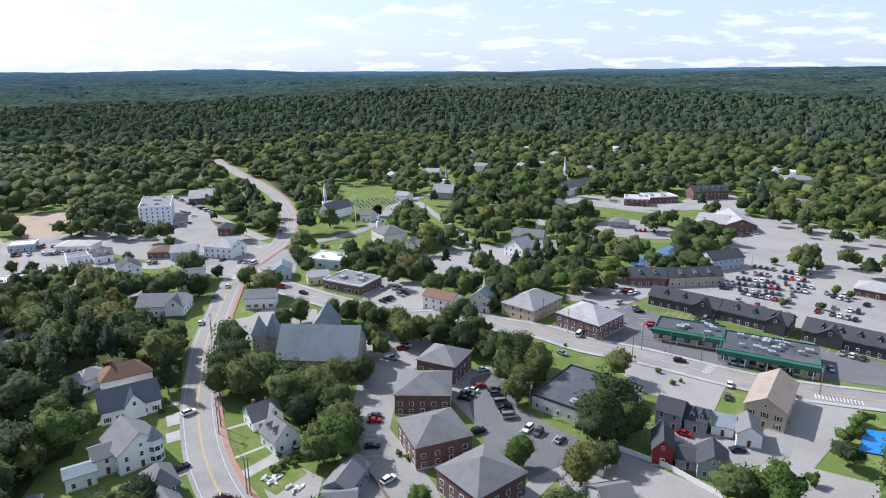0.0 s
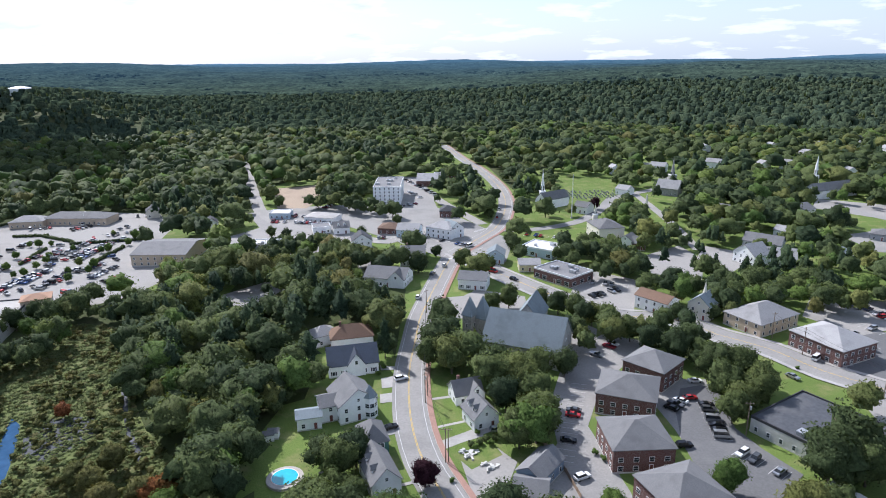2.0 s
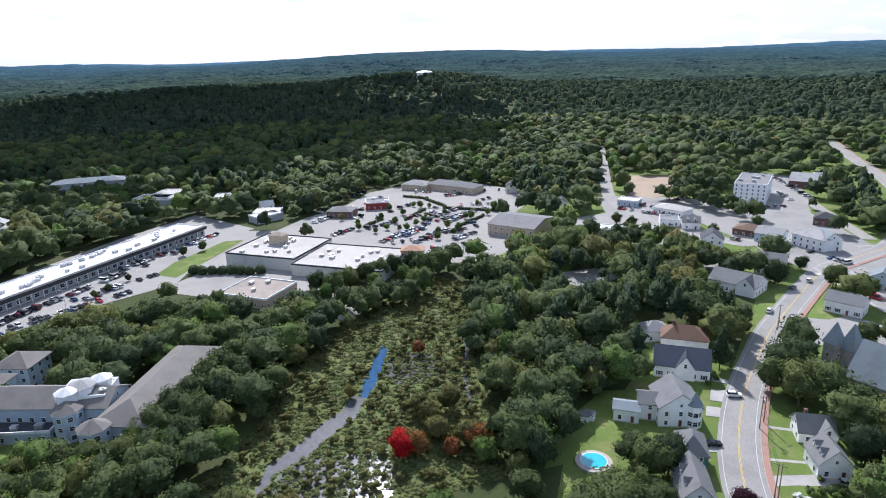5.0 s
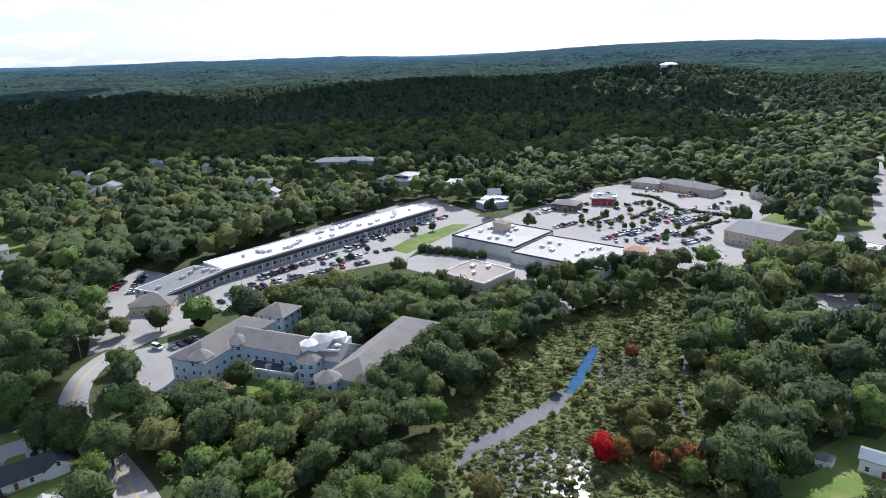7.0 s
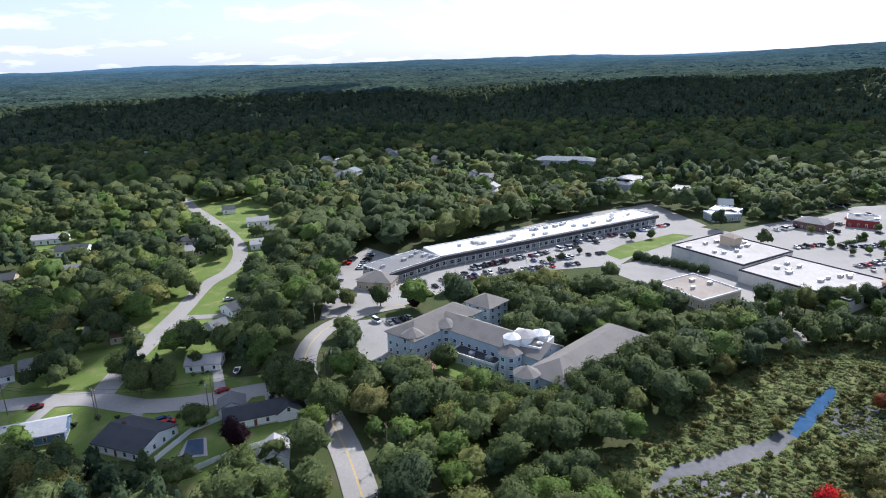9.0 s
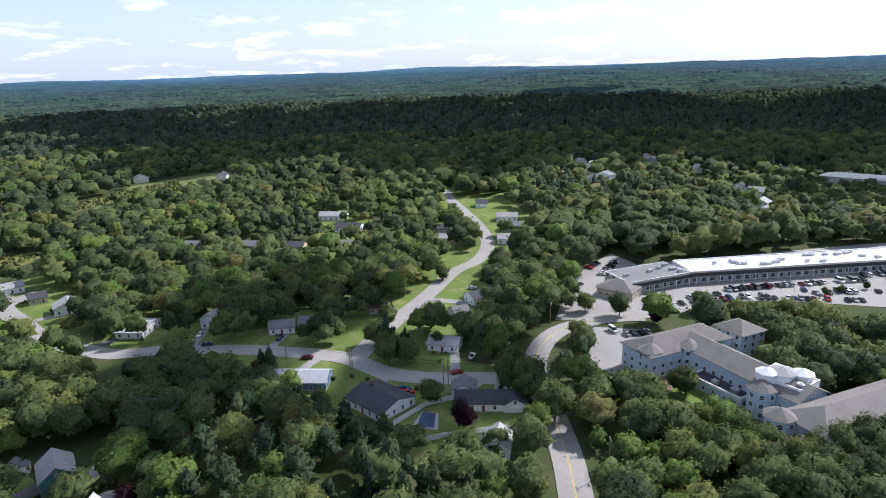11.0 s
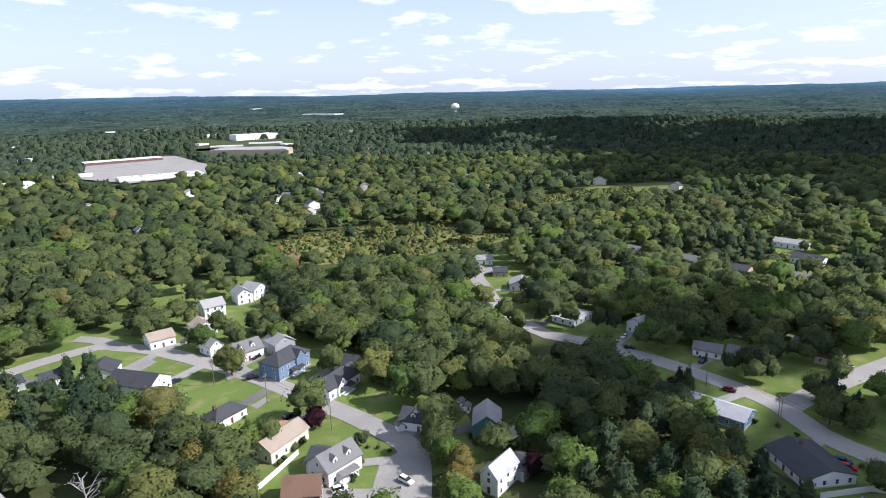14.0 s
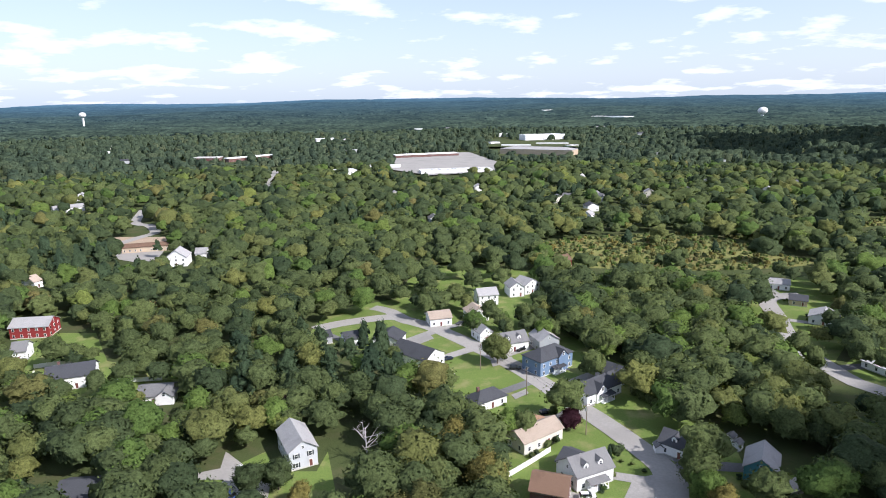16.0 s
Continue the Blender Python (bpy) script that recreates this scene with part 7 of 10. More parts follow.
# ---- houses beyond the shops
building(-571.1, 10.9, 73.7, 12.6, 11.0, 5.4, "gable_y", 3, "wall_white", "roof_dark", "distant white house among trees")
building(-553.9, 22.7, 73.7, 12.3, 11.0, 5.4, "gable", 3, "wall_white", "roof_light", "distant white house among trees")
building(-507.9, 24.7, 73.5, 11.4, 11.0, 5.4, "gable_y", 3, "wall_white", "roof_light", "distant white house among trees")
building(-505.7, 38.1, 75.5, 9.6, 11.0, 5.4, "gable_y", 3, "wall_white", "roof_dark", "distant white house among trees")
building(-478.7, 26.1, 76.6, 8.2, 11.0, 5.4, "gable_y", 3, "wall_white", "roof_light", "distant white house among trees")
building(-507.3, -9.9, 75.5, 9.3, 11.0, 5.4, "gable_y", 3, "wall_white", "roof_slate", "distant white house among trees")
building(-667.2, -131.5, 82.8, 7.8, 11.0, 5.4, "gable_y", 3, "wall_white", "roof_light", "distant white house among trees")
building(-604.5, -105.6, 70.4, 17.7, 11.0, 5.4, "gable_y", 3, "wall_white", "roof_slate", "distant white house among trees")
building(-713.3, -74.3, 78.5, 11.2, 11.0, 5.4, "gable_y", 3, "wall_greywall", "roof_light", "distant white house among trees")
building(-670.2, -17.6, 83.1, 8.6, 11.0, 5.4, "gable", 3, "wall_greywall", "roof_light", "distant white house among trees")
building(-678.8, -159.6, 86.6, 6.7, 11.0, 5.4, "gable", 3, "wall_white", "roof_light", "distant white house among trees")
building(-427.2, 179.4, 75.3, 9.2, 11.0, 5.4, "gable", 3, "wall_white", "roof_slate", "distant white house among trees")
building(-517.8, 128.9, 43.7, 30.7, 20.0, 5, "flat", 0, "wall_greywall", "flat_pale", "flat-roofed school building among trees", category='school', name='school', units=3)
building(-527.4, 139.4, 137.0, 32.3, 18.0, 5, "flat", 0, "wall_greywall", "flat_pale", "flat-roofed school wing among the trees", category='school', name='school')
building(-634.5, 104.8, 70.4, 59.1, 20.0, 6, "hip", 3, "wall_greywall", "roof_slate", "long building with slate roof among trees", category='apartment building', name='apartment_building')
building(-403.7, 168.3, 96.0, 19.3, 12.0, 4.5, "flat", 0, "wall_greywall", "flat_white", "small office with white flat roof", category='office building', name='office')

# ---- residential street
building(42.6, -174.3, -154.1, 8.4, 14.9, 6, "gable_y", 3, "wall_palegrey", "roof_light", "pale grey two-storey house with grey gable roof", shutters=True)
building(7.3, -243.2, -131.6, 11.7, 18.6, 4.8, "gable_y", 3.4, "wall_white", "roof_dark", "white house with dark gable roof")
building(-17.5, -204.9, -147.8, 12.6, 7.5, 3.4, "hip", 2.6, "wall_white", "roof_dark", "low white house with dark hipped roof", chimney=1)
building(-30.5, -179.2, -145.8, 16.2, 8.3, 4, "gable", 2.4, "wall_cream", "roof_tan", "cream house with tan shingle roof")
building(-32.4, -185.4, 152.2, 6.7, 8.0, 3.4, "gable", 2, "wall_cream", "roof_orange", "garage wing with orange-tan roof", category='garage', name='garage')
building(-41.6, -158.9, -156.3, 12.3, 9.2, 4.6, "gable", 3.6, "wall_white", "roof_grey", "white cape house with grey roof and dormers", dormers=2, porch=1)
building(-38.6, -163.5, 138.4, 4.5, 9.0, 4, "gable", 2.4, "wall_white", "roof_dark", "white garage wing with dark roof", category='garage', name='garage')
building(-30.2, -150.1, 159.6, 9.5, 9.7, 4.6, "gable", 2.8, "wall_brick", "roof_brown", "brick house with weathered brown roof", chimney=0)
building(-44.5, -234.7, -144.3, 17.8, 10.1, 6.4, "hip", 3.2, "wall_blue", "roof_dark", "bright blue two-storey house with dark roof and white trim", porch=1, cross=(3, 5, 2.5))
building(-32.1, -256.0, -160.8, 13.3, 9.5, 4.2, "gable", 3.4, "wall_white", "roof_grey", "white cape house with grey roof and dormers", dormers=2)
building(-47.0, -256.4, -163.1, 9.3, 10.0, 5, "gable_y", 3, "wall_greywall", "roof_light", "grey house with pale roof")
building(-57.4, -209.7, -145.8, 17.9, 8.6, 4.2, "gable", 3.2, "wall_white", "roof_dark", "white farmhouse with black roof", cross=(-2, 5, 2.6), porch=1)
building(-66.1, -220.2, -138.4, 8.4, 9.0, 5, "gable_y", 3, "wall_white", "roof_dark", "white rear wing with black roof")
building(-72.9, -171.7, 136.2, 8.6, 9.0, 3.6, "gable", 2.8, "wall_white", "roof_dark", "small white house with black roof", dormers=1)
building(-91.6, -158.6, 149.2, 8.5, 11.0, 4.4, "gable_y", 3.4, "wall_teal", "roof_light", "teal clapboard house with grey gable roof")
building(-79.7, -131.5, 117.0, 5.5, 10.5, 5.4, "gable_y", 3.2, "wall_white", "roof_pale", "white house with bright pale roof")
building(-88.7, -133.4, 115.9, 5.0, 8.0, 3.5, "gable", 2, "wall_greywall", "roof_dark", "grey shed with dark roof", category='shed', name='shed')
building(140.8, -230.4, -159.9, 16.5, 12.3, 5, "gable", 3.2, "wall_white", "roof_dark", "white house with dark solar-panelled roof", chimney=1)
building(102.0, -215.6, -174.2, 11.6, 10.9, 3.4, "gable", 2.2, "wall_white", "roof_grey", "white ranch house with grey roof", cross=(4, 6, 2))
building(188.8, -286.3, -173.5, 17.0, 12.0, 5.6, "gable", 3, "wall_redwall", "roof_light", "red and white house with grey roof")
building(177.1, -257.5, -164.2, 5.6, 10.0, 4.5, "gable", 3, "wall_white", "roof_grey", "white house with grey roof")
building(96.9, -155.3, -175.9, 10.8, 10.0, 3.5, "gable", 2.4, "wall_white", "roof_dark", "house with dark roof among trees")
building(36.2, -266.9, -158.6, 9.7, 9.0, 3.4, "gable", 2.2, "wall_white", "roof_dark", "white ranch house with dark roof")
building(20.3, -264.7, 163.5, 11.8, 10.0, 3.6, "gable_y", 2.6, "wall_white", "roof_dark", "white house with dark gable roof")
building(50.2, -268.7, -155.7, 5.9, 8.0, 3.2, "gable", 2, "wall_greywall", "roof_dark", "low house with dark roof")
building(-27.2, -319.3, -167.7, 10.4, 10.0, 5.6, "gable", 2.8, "wall_white", "roof_light", "white two-storey house among trees")
building(-43.9, -332.8, -168.8, 8.0, 10.0, 5.4, "gable_y", 3, "wall_white", "roof_light", "white house with pale roof")
building(-51.3, -337.9, -145.7, 10.6, 10.0, 5.4, "gable_y", 3, "wall_white", "roof_light", "white house with pale roof")
building(-1.8, -289.7, -166.1, 10.5, 10.0, 4, "gable", 2.4, "wall_white", "roof_tan", "tan-roofed house by the street")
building(-20.1, -294.9, -163.6, 9.6, 10.0, 4.2, "gable_y", 2.8, "wall_white", "roof_tan", "white house with tan roof")
building(-21.0, -268.3, -156.9, 6.2, 9.0, 4.2, "gable_y", 2.8, "wall_white", "roof_light", "white house among the trees")
building(-81.0, -393.3, -154.5, 11.5, 10.0, 4, "gable", 3, "wall_redwall", "roof_brown", "dark red house among trees")
building(171.4, -416.1, -171.6, 13.5, 14.0, 6, "gable_y", 5, "wall_white", "roof_light", "white barn with pale roof", category='barn', name='barn')
building(211.3, -459.2, -165.3, 32.3, 10.0, 4, "gable", 2, "wall_tanwall", "roof_brown", "low brown sheds among the trees", category='shed', name='shed')
building(371.7, -645.3, -139.3, 27.9, 12.0, 4, "gable", 3, "wall_white", "roof_light", "distant white house among the trees")
building(240.3, -368.5, -115.4, 5.1, 12.0, 4, "gable", 3, "wall_white", "roof_tan", "house among trees among the trees")
building(-189.3, -335.2, 155.9, 14.5, 9.0, 3.4, "gable", 2.2, "wall_white", "roof_light", "white house at the end of a side street")
building(-182.9, -278.8, 145.1, 12.1, 11.0, 3.8, "gable_y", 2.4, "wall_white", "roof_light", "white house with pale roof beside a lawn")
building(-186.5, -306.8, 151.6, 8.1, 9.0, 3, "gable", 2, "wall_tanwall", "roof_dark", "dark-roofed garage among the trees", category='garage', name='garage')
building(-331.7, -752.4, 151.1, 13.6, 10.0, 5.2, "gable_y", 3, "wall_cream", "roof_light", "white house half hidden in the far woods")
building(-335.5, -701.1, 150.6, 13.1, 10.0, 5.2, "gable_y", 3, "wall_white", "roof_dark", "small house seen between distant trees")
building(-173.2, -664.0, 149.2, 10.6, 10.0, 5.2, "gable_y", 3, "wall_cream", "roof_grey", "distant house with a grey roof in woodland")
building(-136.4, -547.2, 147.6, 8.8, 10.0, 5.2, "gable_y", 3, "wall_white", "roof_light", "white house half hidden in the far woods")
building(-141.5, -653.8, 148.8, 10.1, 10.0, 5.2, "gable", 3, "wall_white", "roof_grey", "distant house with a grey roof in woodland")
building(-399.0, -1118.5, 166.5, 13.2, 10.0, 5.2, "gable_y", 3, "wall_white", "roof_light", "white house half hidden in the far woods")
building(-534.8, -1629.8, 178.1, 19.2, 10.0, 5.2, "gable", 3, "wall_greywall", "roof_dark", "small house seen between distant trees")
building(-353.2, -651.2, 150.2, 12.7, 10.0, 5.2, "gable_y", 3, "wall_white", "roof_dark", "small house seen between distant trees")
building(-381.3, -617.4, 150.0, 12.7, 10.0, 5.2, "gable", 3, "wall_white", "roof_grey", "distant house with a grey roof in woodland")
building(-321.2, -506.7, 148.4, 10.6, 10.0, 5.2, "gable_y", 3, "wall_white", "roof_grey", "distant house with a grey roof in woodland")
building(-696.4, -846.4, 162.5, 14.6, 10.0, 5.2, "gable_y", 3, "wall_white", "roof_light", "white house half hidden in the far woods")
building(-473.4, -562.8, 150.0, 13.3, 10.0, 5.2, "gable_y", 3, "wall_cream", "roof_grey", "distant house with a grey roof in woodland")
building(-459.3, -1003.7, 166.7, 13.1, 10.0, 5.2, "gable_y", 3, "wall_white", "roof_light", "white house half hidden in the far woods")
building(-545.2, -1005.5, 165.0, 14.1, 10.0, 5.2, "gable_y", 3, "wall_white", "roof_dark", "small house seen between distant trees")
building(-418.0, -1404.5, 170.8, 15.6, 10.0, 5.2, "gable_y", 3, "wall_white", "roof_light", "white house half hidden in the far woods")
building(-54.9, -739.8, -167.1, 13.8, 10.0, 5.2, "gable_y", 3, "wall_white", "roof_light", "white house half hidden in the far woods")
building(-1.0, -543.4, -170.4, 9.9, 10.0, 5.2, "gable_y", 3, "wall_white", "roof_grey", "distant house with a grey roof in woodland")
building(-129.7, -643.6, -169.1, 12.3, 10.0, 5.2, "gable_y", 3, "wall_cream", "roof_grey", "distant house with a grey roof in woodland")
building(-150.4, -591.8, -170.0, 11.3, 10.0, 5.2, "gable_y", 3, "wall_white", "roof_dark", "small house seen between distant trees")
building(-175.4, -645.6, -169.2, 12.5, 10.0, 5.2, "gable_y", 3, "wall_white", "roof_grey", "distant house with a grey roof in woodland")
building(400.9, -725.8, -165.3, 11.5, 10.0, 5.2, "gable_y", 3, "wall_white", "roof_light", "white house half hidden in the far woods")
building(549.9, -1150.2, -137.4, 13.3, 10.0, 5.2, "gable", 3, "wall_greywall", "roof_dark", "small house seen between distant trees")
building(715.4, -1438.5, -126.6, 17.7, 10.0, 5.2, "gable_y", 3, "wall_cream", "roof_grey", "distant house with a grey roof in woodland")
building(543.5, -1445.7, -128.2, 19.4, 10.0, 5.2, "gable_y", 3, "wall_cream", "roof_light", "white house half hidden in the far woods")
building(235.7, -591.3, -168.7, 9.9, 10.0, 5.2, "gable_y", 3, "wall_cream", "roof_grey", "distant house with a grey roof in woodland")
building(41.4, -693.2, -167.6, 12.5, 10.0, 5.2, "gable_y", 3, "wall_cream", "roof_light", "white house half hidden in the far woods")
building(160.1, -429.1, -172.1, 7.4, 10.0, 5.2, "gable", 3, "wall_white", "roof_light", "white house half hidden in the far woods")
building(110.8, 837.0, 27.1, 12.5, 10.0, 5.2, "gable_y", 3, "wall_cream", "roof_light", "white house half hidden in the far woods")
building(226.6, 934.7, 27.2, 14.8, 10.0, 5.2, "gable", 3, "wall_greywall", "roof_dark", "small house seen between distant trees")
building(247.7, 850.0, 25.7, 13.5, 10.0, 5.2, "gable_y", 3, "wall_cream", "roof_light", "white house half hidden in the far woods")
building(280.5, 773.0, 23.3, 12.3, 10.0, 5.2, "gable_y", 3, "wall_cream", "roof_dark", "small house seen between distant trees")
building(845.8, 1593.2, 26.6, 29.2, 10.0, 5.2, "gable_y", 3, "wall_cream", "roof_grey", "distant house with a grey roof in woodland")
building(610.9, 1070.1, 23.5, 18.9, 10.0, 5.2, "gable_y", 3, "wall_cream", "roof_dark", "small house seen between distant trees")
building(165.8, 853.5, 26.8, 13.1, 10.0, 5.2, "gable_y", 3, "wall_white", "roof_grey", "distant house with a grey roof in woodland")
building(-483.3, 276.1, 44.0, 8.6, 10.0, 5.2, "gable_y", 3, "wall_cream", "roof_grey", "distant house with a grey roof in woodland")
building(-657.8, 403.4, 57.4, 8.2, 10.0, 5.2, "gable_y", 3, "wall_white", "roof_light", "white house half hidden in the far woods")
building(-547.8, 239.8, 44.3, 8.6, 10.0, 5.2, "gable_y", 3, "wall_cream", "roof_dark", "small house seen between distant trees")
building(-510.8, 397.8, 45.7, 10.7, 10.0, 5.2, "gable_y", 3, "wall_white", "roof_dark", "small house seen between distant trees")
building(-557.2, 210.0, 44.1, 8.2, 10.0, 5.2, "gable_y", 3, "wall_cream", "roof_light", "white house half hidden in the far woods")
building(-350.6, 350.8, 43.5, 8.7, 10.0, 5.2, "gable_y", 3, "wall_cream", "roof_dark", "small house seen between distant trees")
building(-284.6, 333.5, 42.6, 7.9, 10.0, 5.2, "gable_y", 3, "wall_white", "roof_dark", "small house seen between distant trees")
building(-733.1, 601.5, 62.0, 11.2, 10.0, 5.2, "gable_y", 3, "wall_cream", "roof_dark", "small house seen between distant trees")
building(-510.9, -486.4, 114.7, 10.8, 10.0, 5.2, "gable_y", 3, "wall_cream", "roof_dark", "small house seen between distant trees")
building(-505.0, -583.7, 115.1, 11.0, 10.0, 5.2, "gable_y", 3, "wall_white", "roof_grey", "distant house with a grey roof in woodland")
building(-583.6, -111.6, 113.8, 10.7, 10.0, 5.2, "gable_y", 3, "wall_cream", "roof_grey", "distant house with a grey roof in woodland")
building(-741.2, -84.0, 123.0, 9.9, 10.0, 5.2, "gable_y", 3, "wall_cream", "roof_light", "white house half hidden in the far woods")
building(-774.8, -387.7, 127.1, 10.7, 10.0, 5.2, "gable_y", 3, "wall_white", "roof_light", "white house half hidden in the far woods")
building(-802.3, -325.6, 126.8, 11.0, 10.0, 5.2, "gable_y", 3, "wall_cream", "roof_light", "white house half hidden in the far woods")
building(-669.0, -25.9, 121.2, 8.8, 10.0, 5.2, "gable_y", 3, "wall_cream", "roof_grey", "distant house with a grey roof in woodland")

# ---- distant stores
building(11.0, -1201.4, -164.6, 122.1, 26.0, 6, "flat", 0, "wall_brick", "flat_white", "distant long store with white roof", units=0, category='store', name='store', windows=0, doors=0)
building(-34.6, -932.6, -173.0, 105.2, 30.0, 5, "flat", 0, "wall_white", "flat_white", "distant big store with white flat roof", units=12, category='store', name='store', windows=0, doors=0)
building(-205.1, -1221.0, 150.4, 143.1, 40.0, 10, "hip", 4, "wall_tanwall", "roof_light", "distant tan apartment row", category='apartment building', name='apartment_building')
building(-240.7, -1551.7, -165.5, 43.8, 40.0, 14, "flat", 0, "wall_white", "flat_white", "distant white commercial block", units=2, category='store', name='store', windows=0, doors=0)
building(-293.6, -1584.9, -157.7, 61.8, 40.0, 12, "flat", 0, "wall_white", "flat_white", "distant white commercial block", units=2, category='store', name='store', windows=0, doors=0)
building(417.6, -1198.8, 175.5, 46.0, 24.0, 6, "flat", 0, "wall_brick", "flat_pale", "distant red brick block", category='office building', name='office')
building(340.8, -1207.0, -132.0, 105.2, 24.0, 6, "flat", 0, "wall_brick", "flat_white", "distant long brick block with white roof", category='office building', name='office')
building(544.5, -2196.9, -158.0, 203.4, 60.0, 8, "flat", 0, "wall_white", "flat_white", "far white warehouse among the trees", category='store', name='store', windows=0, doors=0)
building(1269.4, -2167.4, -136.5, 95.2, 60.0, 8, "flat", 0, "wall_white", "flat_white", "far white warehouse among the trees", category='store', name='store', windows=0, doors=0)
building(268.5, -1646.6, -162.3, 54.2, 30.0, 8, "flat", 0, "wall_white", "flat_white", "far white store among the trees", category='store', name='store', windows=0, doors=0)
building(128.6, -941.5, -159.9, 31.0, 24.0, 6, "flat", 0, "wall_white", "flat_white", "white store with pale roof", category='store', name='store', windows=0, doors=0)
building(670.3, -1320.0, -146.7, 20.5, 24.0, 6, "flat", 0, "wall_white", "flat_white", "far pale building among the trees", category='store', name='store', windows=0, doors=0)
building(-614.4, -2202.9, 132.8, 142.6, 60.0, 12, "flat", 0, "wall_white", "flat_white", "far pale building on the hill", category='store', name='store', windows=0, doors=0)
lot([(-117.1, -1349.2), (-147.6, -1599.5), (-349.4, -1500.4), (-308.0, -1303.3)], "scrub", "cleared grounds of a distant shopping strip", name='lawn', category='ground')
building(-180.8, -1366.8, 169.5, 63.2, 18.0, 6, "flat", 0, "wall_white", "flat_white", "distant low white store with a flat roof", category='store', name='store', windows=0, doors=0)
building(-266.0, -1403.3, 168.6, 69.9, 18.0, 6, "flat", 0, "wall_white", "flat_white", "distant low white store with a flat roof", category='store', name='store', windows=0, doors=0)
building(-139.5, -1448.6, -144.5, 27.1, 18.0, 6, "flat", 0, "wall_white", "flat_grey", "distant low white store with a flat roof", category='store', name='store', windows=0, doors=0)
building(-296.4, -1343.2, -143.3, 26.6, 18.0, 6, "flat", 0, "wall_white", "flat_pale", "distant low white store with a flat roof", category='store', name='store', windows=0, doors=0)
building(253.2, -2157.7, -155.4, 22.8, 9.0, 6, "gable_y", 3, "wall_cream", "roof_light", "small pale house standing in distant woodland")
building(215.8, -2293.1, -163.5, 24.1, 9.0, 6, "gable", 3, "wall_white", "roof_grey", "small pale house standing in distant woodland")
building(114.0, -2635.2, -159.9, 30.0, 9.0, 6, "gable_y", 3, "wall_white", "roof_light", "small pale house standing in distant woodland")
building(-55.7, -1960.4, -173.8, 23.1, 9.0, 6, "gable", 3, "wall_white", "roof_grey", "small pale house standing in distant woodland")
building(-179.2, -2114.6, -162.8, 28.0, 9.0, 6, "gable_y", 3, "wall_white", "roof_light", "small pale house standing in distant woodland")
building(216.3, -1627.9, -159.0, 16.6, 9.0, 6, "gable_y", 3, "wall_white", "roof_light", "small pale house standing in distant woodland")
building(93.6, -1009.8, 177.9, 10.7, 9.0, 6, "gable_y", 3, "wall_white", "roof_light", "small pale house standing in distant woodland")
building(-489.6, -1859.3, -178.5, 27.0, 9.0, 6, "gable", 3, "wall_white", "roof_grey", "small pale house standing in distant woodland")
building(-231.5, -668.5, 170.4, 10.1, 9.0, 6, "gable_y", 3, "wall_cream", "roof_light", "small pale house standing in distant woodland")
building(-277.1, -680.6, 170.9, 10.7, 9.0, 6, "gable_y", 3, "wall_cream", "roof_light", "small pale house standing in distant woodland")
building(-192.2, -812.9, 149.9, 8.9, 9.0, 6, "gable_y", 3, "wall_white", "roof_light", "small pale house standing in distant woodland")
building(-190.8, -692.1, 147.7, 8.0, 9.0, 6, "gable_y", 3, "wall_white", "roof_light", "small pale house standing in distant woodland")
building(-281.8, -930.7, 153.0, 10.8, 9.0, 6, "gable_y", 3, "wall_white", "roof_light", "small pale house standing in distant woodland")
building(-360.6, -670.4, 149.1, 9.9, 9.0, 6, "gable_y", 3, "wall_white", "roof_light", "small pale house standing in distant woodland")
building(-414.4, -718.7, 150.5, 10.9, 9.0, 6, "gable", 3, "wall_white", "roof_grey", "small pale house standing in distant woodland")
building(-448.5, -575.1, 148.4, 10.3, 9.0, 6, "gable_y", 3, "wall_white", "roof_light", "small pale house standing in distant woodland")
building(-681.7, -144.9, 144.4, 9.6, 9.0, 6, "gable_y", 3, "wall_cream", "roof_light", "small pale house standing in distant woodland")
building(-636.6, -126.2, 143.7, 8.8, 9.0, 6, "gable_y", 3, "wall_white", "roof_light", "small pale house standing in distant woodland")
building(-592.1, -141.1, 143.5, 8.4, 9.0, 6, "gable_y", 3, "wall_white", "roof_light", "small pale house standing in distant woodland")
building(-567.2, -256.3, 144.8, 9.1, 9.0, 6, "gable_y", 3, "wall_cream", "roof_light", "small pale house standing in distant woodland")
building(2.9, 752.0, 33.2, 11.9, 9.0, 6, "gable_y", 3, "wall_white", "roof_light", "small pale house standing in distant woodland")
building(35.4, 798.0, 33.6, 12.7, 9.0, 6, "gable_y", 3, "wall_white", "roof_light", "small pale house standing in distant woodland")
building(85.2, 680.6, 30.7, 10.6, 9.0, 6, "gable_y", 3, "wall_white", "roof_light", "small pale house standing in distant woodland")
building(137.4, 774.4, 31.9, 12.3, 9.0, 6, "gable_y", 3, "wall_cream", "roof_light", "small pale house standing in distant woodland")
building(152.3, 656.9, 29.4, 10.1, 9.0, 6, "gable_y", 3, "wall_white", "roof_light", "small pale house standing in distant woodland")
building(225.5, 828.7, 31.9, 13.3, 9.0, 6, "gable_y", 3, "wall_white", "roof_light", "small pale house standing in distant woodland")
building(207.4, 666.9, 29.0, 10.3, 9.0, 6, "gable_y", 3, "wall_cream", "roof_light", "small pale house standing in distant woodland")
building(-49.6, 620.1, 31.1, 9.6, 9.0, 6, "gable_y", 3, "wall_white", "roof_light", "small pale house standing in distant woodland")

